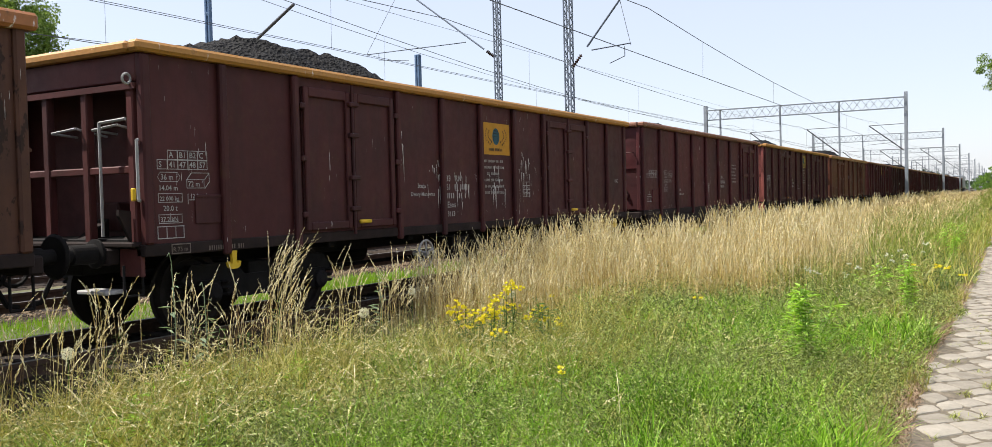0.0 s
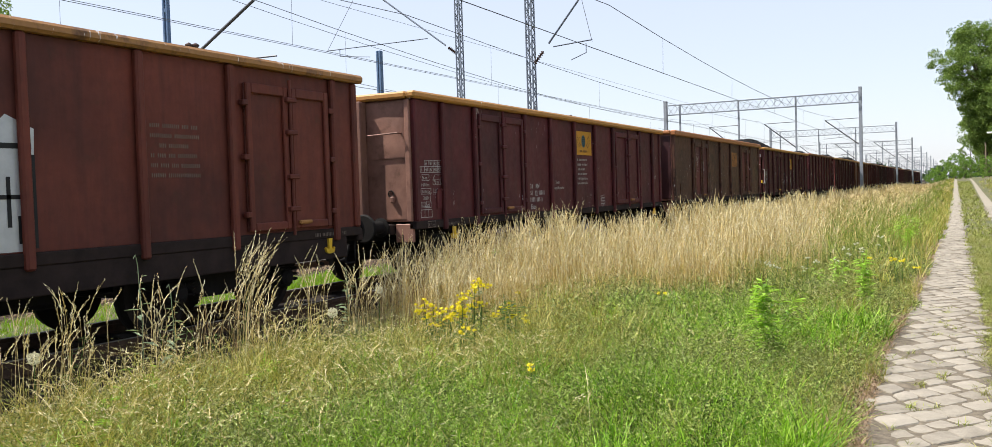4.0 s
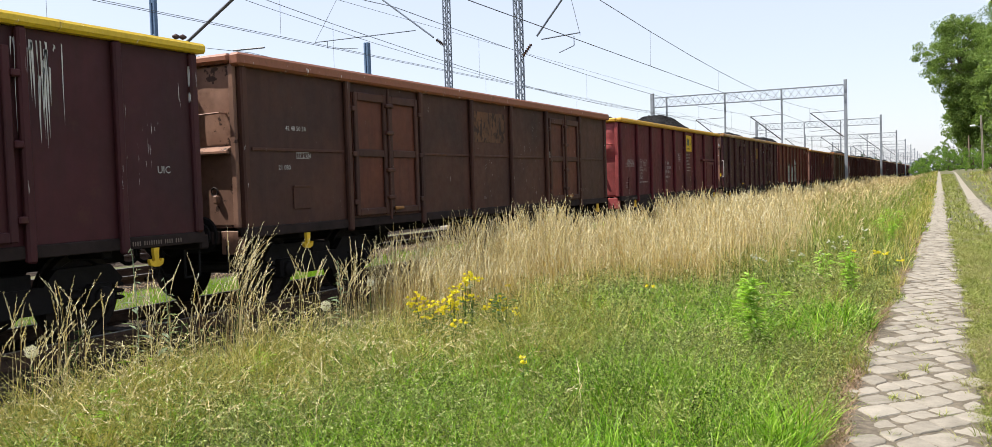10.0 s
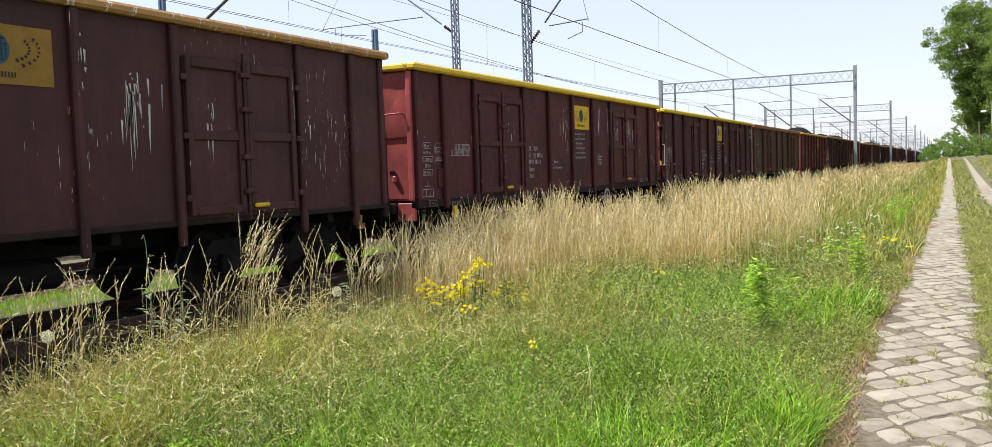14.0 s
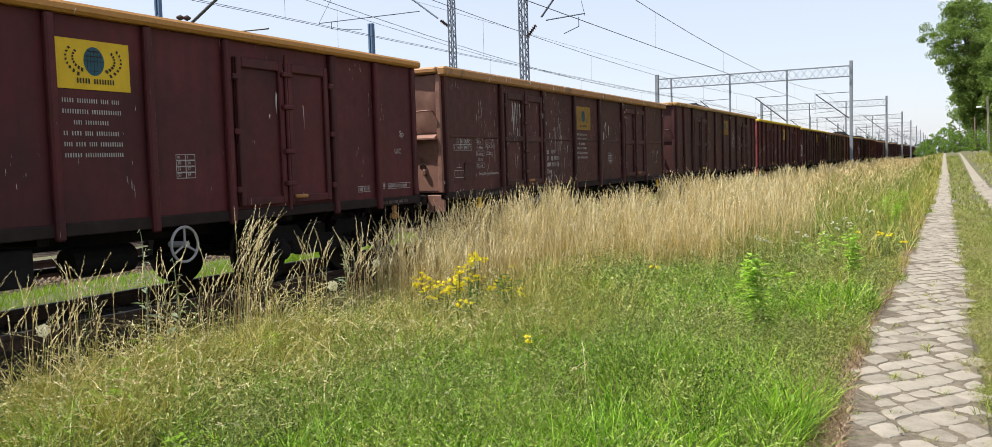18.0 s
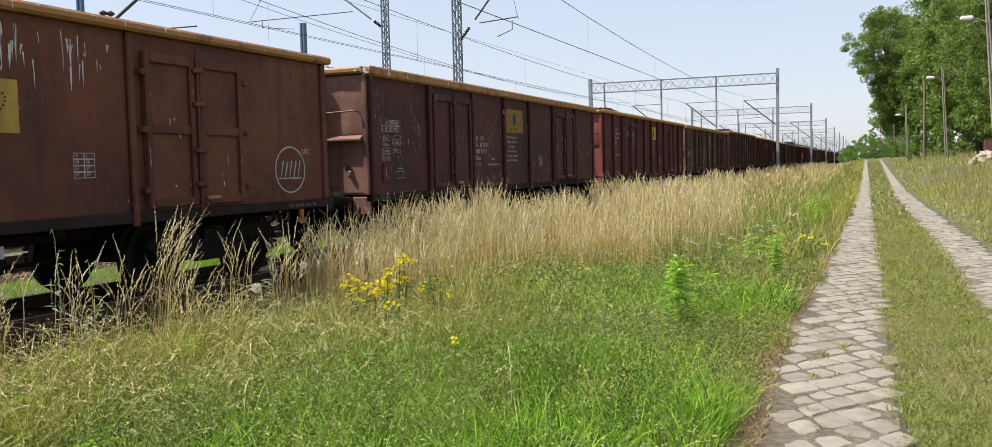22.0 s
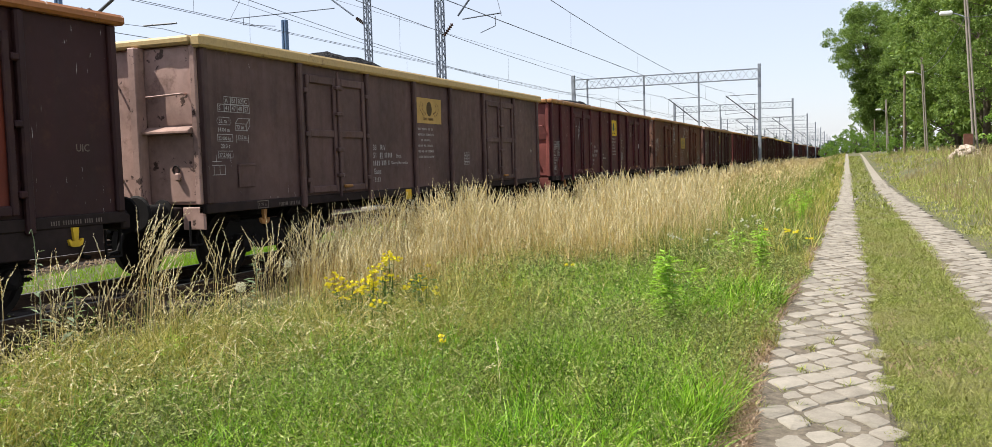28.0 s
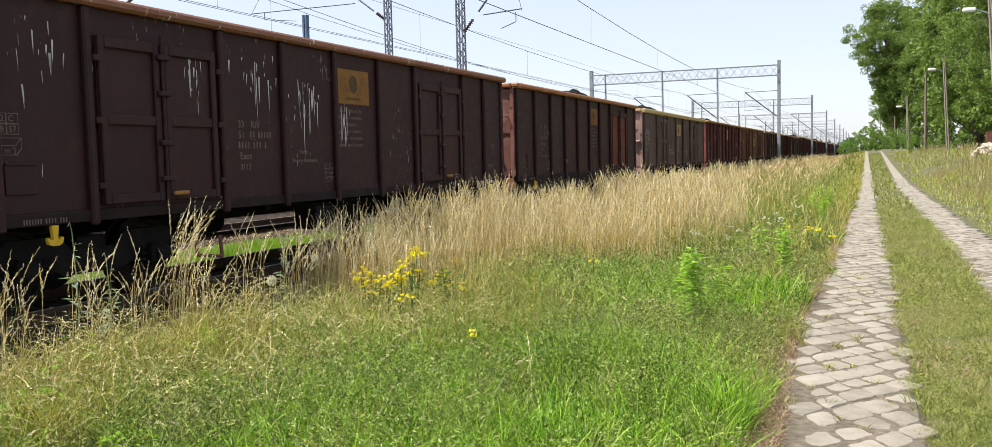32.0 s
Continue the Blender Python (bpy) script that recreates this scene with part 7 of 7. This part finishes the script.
    stuff("pale_tussocks", pale, MAT["meadow"], "pale yellow-green tussocks of arching grass", "grass")
    # pale seed stalks in the green
    stems, heads = [], []

    def grow(x, y, high, width, lean, **more):
        a, b = plumes(x, y, ground_z(x, y), high, width, lean, r, **more)
        stems.append(a)
        heads.append(b)

    x, y = clumped(r, 340, -5.6, 0.0, 2.6, 14, green, 0.4)
    grow(x, y, U(0.25, 0.6, len(x)), np.full(len(x), 0.0022), U(0.2, 1.0, len(x)), n_spikes=13, head=0.26, nod=0.9, size=0.02, loose=0.006)
    x, y = clumped(r, 760, -5.7, -3.1, 2.8, 7.0, green, 0.35)
    grow(x, y, U(0.25, 0.62, len(x)), np.full(len(x), 0.0022), U(0.2, 1.0, len(x)), n_spikes=14, head=0.28, nod=1.0, size=0.022, loose=0.006)
    stuff("pale_seed_stalks", stems, MAT["straw_stem"], "thin pale stems of seeding grass in the green", "grass")
    stuff("pale_seed_heads", heads, MAT["oat"], "pale nodding seed heads above the green grass", "grass")
    # tall straw
    stems, heads, dry_blades = [], [], []
    tall = lambda x, y: (x < dry_edge(y) + 0.3 * np.sin(2.1 * y) + 0.1 + 0.5 * np.sin(37 * x + 19 * y)) & (x > -6.95) & (y > 8.2 - 0.9 * (x + 5))
    for n, y0, y1, w, sc, m, size in ((7600, 7.2, 13, 0.0036, 0.085, 13, 0.028), (9500, 11, 18, 0.0046, 0.1, 9, 0.035), (9500, 18, 34, 0.0085, 0.22, 5, 0.05), (7000, 34, 70, 0.016, 0.4, 3, 0.085), (6000, 70, 150, 0.034, 0.8, 2, 0.16)):
        x, y = clumped(r, n, -6.95, -1.5, y0, y1, tall, sc)
        h = (0.42 + 0.68 * r.random(len(x)) ** 1.15) * (0.66 + 0.5 * canopy(x, y, 0.55, 4) + 0.1 * np.sin(1.3 * x + 0.7 * y))
        grow(x, y, h, w * U(0.7, 1.3, len(x)), 0.2 * r.random(len(x)) ** 1.6, n_spikes=m, head=0.24, size=size, nod=0.28, loose=0.16 * size)
        k = int(len(x) * 0.75)
        x, y = x[:k], y[:k]
        dry_blades.append(ribbons(x + U(-.12, .12, k), y + U(-.12, .12, k), ground_z(x, y), U(0.2, 0.62, k), 1.6 * w * U(0.6, 1.2, k), U(0.05, 0.8, k), r))
    stuff("tall_straw", stems, MAT["straw_stem"], "tall straw-coloured stems of ripe grass along the railway", "grass")
    stuff("straw_heads", heads, MAT["straw"], "bleached seed heads of the tall dry grass", "grass")
    stuff("straw_blades", dry_blades, MAT["straw_blade"], "dry golden blades at the foot of the straw", "grass")
    # mixed olive and russet seeding grass between the straw and the lane
    stems, heads, sets = [], [], []
    mixed = lambda x, y: verge(x, y) & (x > dry_edge(y) - 0.5) & (y > 12.2 - 0.6 * (x + 2))
    for n, y0, y1, w, sc, m, size in ((2600, 11, 20, 0.0034, 0.3, 7, 0.022), (4200, 18, 36, 0.007, 0.4, 4, 0.036), (5200, 34, 70, 0.013, 0.6, 3, 0.065), (4600, 70, 150, 0.026, 1.0, 2, 0.13)):
        x, y = clumped(r, n, -6.6, 0.2, y0, y1, mixed, sc)
        room = step(0.1, 2.8, lane_x(y) - lane_half(y) - x)
        ok = r.random(len(x)) < 0.1 + 0.6 * room
        x, y, room = x[ok], y[ok], room[ok]
        grow(x, y, U(0.4, 0.95, len(x)) * (0.5 + 0.5 * room), w * U(0.7, 1.3, len(x)), U(0.05, 0.5, len(x)), n_spikes=m, head=0.22, size=size, nod=0.7, loose=size)
        x, y = clumped(r, int(n * 2.9), -6.6, 0.2, y0, y1, mixed, sc)
        room = step(0.0, 1.5, lane_x(y) - lane_half(y) - x)
        sets.append(ribbons(x, y, ground_z(x, y) - 0.03, U(0.25, 0.72, len(x)) * (0.35 + 0.65 * room), 1.8 * w * U(0.6, 1.3, len(x)), U(0.1, 0.9, len(x)), r))
    stuff("seeding_stems", stems, MAT["straw_stem"], "thin tan stems of seeding grass beside the lane", "grass")
    stuff("russet_heads", heads, MAT["russet"], "russet and tan seed heads beside the lane", "grass")
    stuff("olive_grass", sets, MAT["olive_blade"], "olive green summer grass below the seeding stems", "grass")
    # sparse stalks between the viewer and the passing train
    stems, heads = [], []
    thin = lambda x, y: (x < dry_edge(y) + 0.2) & (x > -6.7)
    x, y = clumped(r, 190, -6.0, -4.5, 2.6, 9.5, thin, 0.3)
    grow(x, y, U(0.4, 0.9, len(x)), np.full(len(x), 0.0026), 0.03 + 0.22 * r.random(len(x)) ** 1.5, n_spikes=22, head=0.28, size=0.026, nod=0.4, loose=0.006, way=r.normal(1.2, 1.0, len(x)))
    for cx, cy, n, lo, hi in ((-5.62, 6.12, 42, 0.12, 0.34), (-5.45, 6.9, 20, 0.03, 0.2), (-5.35, 7.5, 22, 0.03, 0.22), (-5.3, 8.2, 30, 0.03, 0.25), (-5.1, 8.9, 36, 0.03, 0.28), (-4.9, 9.6, 40, 0.03, 0.3),
                              (-5.5, 4.3, 20, 0.02, 0.14), (-5.6, 4.0, 9, 0.03, 0.2), (-5.5, 5.0, 12, 0.03, 0.2), (-5.75, 5.75, 7, 0.1, 0.3), (-5.55, 5.55, 9, 0.05, 0.4), (-5.4, 3.5, 10, 0.05, 0.3)):
        px, py = r.normal(cx, 0.08, n), r.normal(cy, 0.10 if n != 42 else 0.055, n)
        grow(px, py, U(0.55, 1.08, n) if n != 42 else U(0.8, 1.28, n), np.full(n, 0.0036), U(lo, hi, n), n_spikes=24, head=0.28, size=0.027, nod=0.32, loose=0.006, way=r.normal(1.45, 0.35 if n == 42 else 1.3, n))
    stuff("straw_tufts", stems, MAT["straw_stem"], "thin bleached stalks in tufts beside the track", "grass")
    stuff("tuft_heads", heads, MAT["straw"], "feathery bleached seed heads beside the track", "grass")
    x, y = clumped(r, 110, -6.4, -4.4, 2.5, 8.5, thin, 0.3)
    stuff("dead_stems", [ribbons(x, y, ground_z(x, y), U(0.35, 0.8, len(x)), np.full(len(x), 0.006), U(0.02, 0.25, len(x)), r, ((0, 1), (0.8, 0.8), (1, 0.5)))], MAT["stem"], "brown dead stems beside the track", "weeds")
    # thatch and low growth by the ballast
    x, y = clumped(r, 24000, -7.0, -3.6, 2.4, 26, lambda x, y: (x < dry_edge(y) + 0.8) & ((y > 8.5) | ((np.sin(91 * x + 57 * y) > 0.25) & (x > -5.3))), 0.4)
    stuff("dry_thatch", [ribbons(x, y, ground_z(x, y) - 0.02, U(0.12, 0.4, len(x)) * (0.4 + 0.6 * step(7.5, 9.5, y)), 0.006 * U(0.6, 1.4, len(x)), U(0.3, 1.0, len(x)), r)], MAT["sedge"], "low mixed dry and green thatch by the ballast", "grass")
    # dead bits and bare edge beside the cobbles
    n = 22000
    y = 3.2 + 20 * r.random(n) ** 2.2
    x = lane_x(y) - lane_half(y) + 0.0 - 0.42 * r.random(n) * (0.6 + 0.4 * np.sin(2.3 * y))
    ym = 3.2 + 14 * r.random(9000) ** 1.6
    xm = lane_x(ym) + lane_half(ym) + (right_x(ym) - 0.36 - lane_x(ym) - lane_half(ym)) * r.random(9000)
    ok = np.sin(3.1 * xm + 1.7 * ym) + np.sin(5.3 * xm - 2.9 * ym) > 0.3
    yv = 3.4 + 9 * r.random(9000) ** 1.4
    xv = -1.3 + 0.9 * r.random(9000)
    okv = (np.sin(2.3 * xv + 1.9 * yv) + np.sin(4.1 * xv - 2.2 * yv) > 0.5) & (xv < lane_x(yv) - lane_half(yv))
    x, y = np.concatenate([x, xm[ok], xv[okv]]), np.concatenate([y, ym[ok], yv[okv]])
    n = len(x)
    stuff("dead_litter", [ribbons(x, y, ground_z(x, y) - 0.005 + 0.04 * r.random(n), U(0.02, 0.07, n), 0.006 * U(0.5, 1.4, n), U(0.7, 1.75, n), r)], MAT["litter"], "brown dead grass litter along the cobbles", "litter")
    # strip of fresh grass between the first two tracks
    sets = []
    for n, y0, y1, w in ((14000, 2, 16, 0.012), (5000, 16, 60, 0.028)):
        x, y = U(-12.3, -10.5, n), U(y0, y1, n)
        sets.append(ribbons(x, y, np.full(n, -0.2), U(0.06, 0.2, n), np.full(n, w), U(0.1, 0.6, n), r))
    stuff("grass_between_tracks", sets, MAT["fresh"], "fresh bright green grass between two tracks", "grass")
    # short grass in the lane's middle and on its far side
    sets = []
    mid_ok = lambda x, y: (x > lane_x(y) + lane_half(y) - 0.05 + 0.06 * np.sin(5 * y)) & (x < right_x(y) - 0.33 + 0.05 * np.sin(4 * y))
    for n, y0, y1, w, hi in ((34000, 3, 10, 0.0058, 0.10), (26000, 10, 26, 0.010, 0.12), (12000, 26, 110, 0.032, 0.16)):
        x, y = clumped(r, n, 0.1, 1.6, y0, y1, mid_ok, 0.12 if y1 < 27 else 0.3)
        sets.append(ribbons(x, y, ground_z(x, y) - 0.02, U(0.03, hi, len(x)) * (0.4 + 1.0 * canopy(x, y, 0.3, 7)), w * U(0.6, 1.3, len(x)), U(0.3, 1.5, len(x)), r))
    for n, y0, y1, w in ((1500, 3, 20, 0.006),):
        x, y = U(-0.6, 0.6, n), U(y0, y1, n)
        ok = np.sin(9 * x + 3 * y) * np.cos(5.3 * y) > 0.72
        x, y = x[ok], y[ok]
        sets.append(ribbons(x, y, ground_z(x, y) - 0.01, U(0.02, 0.06, len(x)), np.full(len(x), w), U(0.2, 0.8, len(x)), r))
    for _ in range(64):
        cy = 3.8 + 8 * r.random() ** 1.3
        cx = float(lane_x(cy)) + (r.uniform(-0.3, 0.3) if r.random() < 0.6 else -0.36 - 0.2 * r.random())
        n = int(r.integers(14, 40))
        px, py = r.normal(cx, 0.022, n), r.normal(cy, 0.022, n)
        sets.append(ribbons(px, py, ground_z(px, py) + 0.0, U(0.03, 0.085, n), U(0.004, 0.008, n), U(0.5, 1.6, n), r))
    stuff("lane_grass", sets, MAT["lane"], "short trodden grass between the wheel tracks", "grass")
    sets, sets2 = [], []
    far_ok = lambda x, y: x > right_x(y) + 0.42
    for n, x1, y0, y1, w, lo, hi in ((20000, 5, 6, 20, 0.010, 0.06, 0.2), (36000, 12, 18, 48, 0.018, 0.1, 0.34), (18000, 26, 40, 110, 0.036, 0.2, 0.5)):
        x, y = clumped(r, n, 1.5, x1, y0, y1, far_ok, 0.4)
        h = U(lo, hi, len(x)) * (0.35 + 0.65 * step(1.9, 3.4, x))
        sets.append(ribbons(x, y, ground_z(x, y) - 0.02, h, w * U(0.6, 1.3, len(x)), U(0.2, 1.2, len(x)), r))
        x, y = clumped(r, n // 5, 2.4, x1, y0, y1, far_ok, 0.6)
        sets2.append(ribbons(x, y, ground_z(x, y) - 0.02, U(0.4, 0.9, len(x)) * (0.5 + 0.5 * step(2.4, 4, x)), w * 0.5 * U(0.6, 1.3, len(x)), U(0.05, 0.45, len(x)), r, FAR_HEAD))
    stuff("right_verge_grass", sets, MAT["rough"], "rough dry and green grass beyond the second wheel track", "grass")
    stuff("russet_grass", sets2, MAT["sedge"], "russet seeding grass beyond the second wheel track", "grass")


def make_weeds():
    r = np.random.default_rng(77)

    def leaf_fan(points, size):
        """Long leaves standing out round stems."""
        n = len(points)
        g = r.uniform(0, math.tau, n)
        d = np.stack([np.cos(g), np.sin(g), r.uniform(-0.1, 0.5, n)], 1)
        d /= np.linalg.norm(d, axis=1)[:, None]
        s = np.cross(d, np.array([0, 0, 1.0]))
        s /= np.linalg.norm(s, axis=1)[:, None]
        L = (size * r.uniform(0.6, 1.3, n))[:, None]
        p = np.array(points)
        V = np.stack([p, p + d * L * 0.5 + s * L * 0.13, p + d * L - np.array([0, 0, 0.15]) * L, p + d * L * 0.5 - s * L * 0.13], 1)
        T = np.array([(0, 1, 2), (0, 2, 3)])[None] + 4 * np.arange(n)[:, None, None]
        return V.reshape(-1, 3), T.reshape(-1, 3)

    def leafy_plant(name, label, x, y, high, stems, leaf, mat, category="weed", heads=None, head_mat=None, head_size=0.02, spread=0.12, n_heads=26):
        p = thing(name, label, category)
        for i in range(stems):
            bx, by = r.normal(0, spread * 0.5, 2)
            h = high * r.uniform(0.55 if heads else 0.7, 1.0)
            ax, ay = r.normal(0, spread, 2)
            part("stem", Shape().tube((bx, by, -0.05), (bx + ax, by + ay, h), 0.005, 0.0025, n=5), mat, p)
            pts = []
            for k in range(max(3, int((26 if heads else 40) * h / 0.8))):
                f = 0.12 + 0.86 * r.random()
                pts.append((bx + ax * f, by + ay * f, h * f))
            V, T = leaf_fan(pts, leaf)
            part("foliage", quick_mesh("foliage", V, T, mat), None, p)
            if heads:
                for _ in range(max(2, n_heads // 3)):
                    c = np.array([(r.normal(bx + ax, 0.03), r.normal(by + ay, 0.03), r.normal(h, 0.018))])
                    V, T = leaf_cloud(r, c, np.array([head_size * 0.75]), 26, head_size * 0.5, 0.45)
                    part("flower_head", quick_mesh("flower_head", V, T, head_mat), None, p, heads)
        p.location = (x, y, float(ground_z(x, y)))
        return p

    for x, y, h, n, sp, label in ((-1.33, 7.45, 0.82, 8, 0.07, "tall fresh green leafy plant in the verge"), (-0.95, 11.6, 0.7, 6, 0.06, "fresh green leafy plant in the verge"),
                                  (-1.45, 12.6, 0.6, 5, 0.08, "low fresh green leafy plant in the verge"), (-0.8, 19.5, 0.7, 5, 0.08, "fresh green leafy plant further along the verge"),
                                  (-0.85, 24.0, 0.7, 5, 0.1, "fresh green leafy plant further along the verge"), (-1.15, 21.5, 0.65, 5, 0.1, "fresh green leafy plant further along the verge")):
        leafy_plant("goldenrod", label, x, y, h, n, 0.12, MAT["lime"], spread=sp)
    for x, y, s in ((-4.0, 7.5, 7), (-4.15, 7.1, 5), (-3.72, 7.75, 4), (-3.85, 6.95, 5), (-4.3, 7.2, 4)):
        leafy_plant("ragwort", "yellow-flowering ragwort at the edge of the dry grass", x, y, 0.50 + 0.035 * s, s, 0.07, MAT["weed"], "wild flower", "clusters of small yellow flowers", MAT["flower"], 0.018, 0.085, 24)
    leafy_plant("ragwort", "yellow-flowering ragwort by the cobbled lane", -0.66, 13.5, 0.46, 4, 0.07, MAT["weed"], "wild flower", "clusters of small yellow flowers", MAT["flower"], 0.022, 0.09, 14)
    for x, y in ((-2.75, 9.3), (-4.5, 9.6), (-2.5, 5.4), (-1.1, 14.5)):
        leafy_plant("ragwort", "single yellow wild flower in the grass", x, y, 0.45, 1, 0.05, MAT["weed"], "wild flower", "small yellow flower", MAT["flower"], 0.024, 0.04, 8)
    for x, y, h in ((-4.75, 4.0, 0.3), (-4.3, 3.55, 0.26), (-3.9, 4.5, 0.28), (-4.6, 5.2, 0.3), (-3.5, 3.4, 0.24), (-5.1, 4.6, 0.34), (-3.2, 5.6, 0.26)):
        leafy_plant("verge_plant", "low lime-green leafy plant in the verge", x, y, h, 6, 0.075, MAT["fresh"], spread=0.12)
    for x, y, h in ((-5.45, 4.86, 1.12), (-5.38, 5.1, 0.86), (-5.2, 7.1, 0.8)):
        p = thing("wild_lettuce", "tall grey-green single-stemmed weed beside the track", "weed")
        bend = [(0, 0, -0.05), (0.012, 0.01, h * 0.5), (0.0, 0.0, h * 0.93), (0.015, -0.03, h), (0.02, -0.055, h * 0.975)]
        part("stem", Shape().bend(bend, 0.003), MAT["sage"], p)
        for k in range(17):
            f = 0.3 + 0.62 * k / 17
            V, T = leaf_fan([(0.012 * f, 0.008 * f, h * f)], 0.19 * (1.2 - f))
            part("leaf", quick_mesh("leaf", V, T, MAT["sage"]), None, p)
        p.location = (x, y, float(ground_z(x, y)))
    leafy_plant("dock_plant", "dark green upright weed at the edge of the straw", -3.75, 7.75, 0.62, 4, 0.11, MAT["weed"], spread=0.05)
    for x, y, h in ((-5.75, 5.35, 0.75), (-5.95, 4.6, 0.6), (-5.55, 5.75, 0.5), (-5.25, 5.1, 0.55), (-5.9, 6.4, 0.7)):
        leafy_plant("mugwort", "grey-green mugwort in front of the train", x, y, h, 2, 0.07, MAT["weed"], spread=0.06)
    for x, y in ((-2.2, 12.6), (-1.75, 12.9), (-1.5, 14.6), (-1.35, 16), (-1.2, 18.5), (4.2, 26), (3.6, 30), (4.8, 24)):
        leafy_plant("yarrow", "white-flowered yarrow in the grass", x, y, 0.5, 3, 0.06, MAT["weed"], "wild flower", "flat white flower heads", MAT["umbel"], 0.018, 0.08, 12)
    for x, y, z in ((-5.35, 3.9, 0.5), (-4.62, 6.1, 0.5), (-5.6, 8.2, 0.45), (-4.9, 9.2, 0.4)):
        d = thing("seed_clock", "round white seed head on a thin stem", "wild flower", "seed clocks")
        g = float(ground_z(x, y))
        part("stem", Shape().tube((0, 0, -0.05), (0.01, 0, z), 0.004, 0.003, n=5), MAT["weed"], d)
        V, T = leaf_cloud(r, np.array([(0.01, 0, z + 0.03)]), np.array([0.042]), 520, 0.0055, 1.0)
        part("fluff", quick_mesh("fluff", V, T, MAT["fluff"]), None, d, "white fluffy seed ball")
        d.location = (x, y, g)


make_grass()
make_weeds()
make_lane()


# ------------------------------------------------------------------ what moves


def motions():
    marks = [0.5 * i for i in range(65)]
    for ob, mid in ROLLING:
        walk(ob, [(t, pose(TRACKS[0], mid + travelled(t), RAIL)) for t in marks])
    # the wheels roll as the train goes: 0.46 m radius, a row every other picture
    turns = [i / 15 for i in range(481)]
    first = {}
    for w, q in WHEELSETS:
        if q not in first:
            walk(w, [(t, pose(0, q, 0.46, -math.degrees(travelled(t) / 0.46))) for t in turns])
            first[q] = w
        else:
            w.rotation_mode = "QUATERNION"
            keys = w.animation_data_create()
            keys.action = first[q].animation_data.action
            keys.action_slot = first[q].animation_data.action_slot


motions()
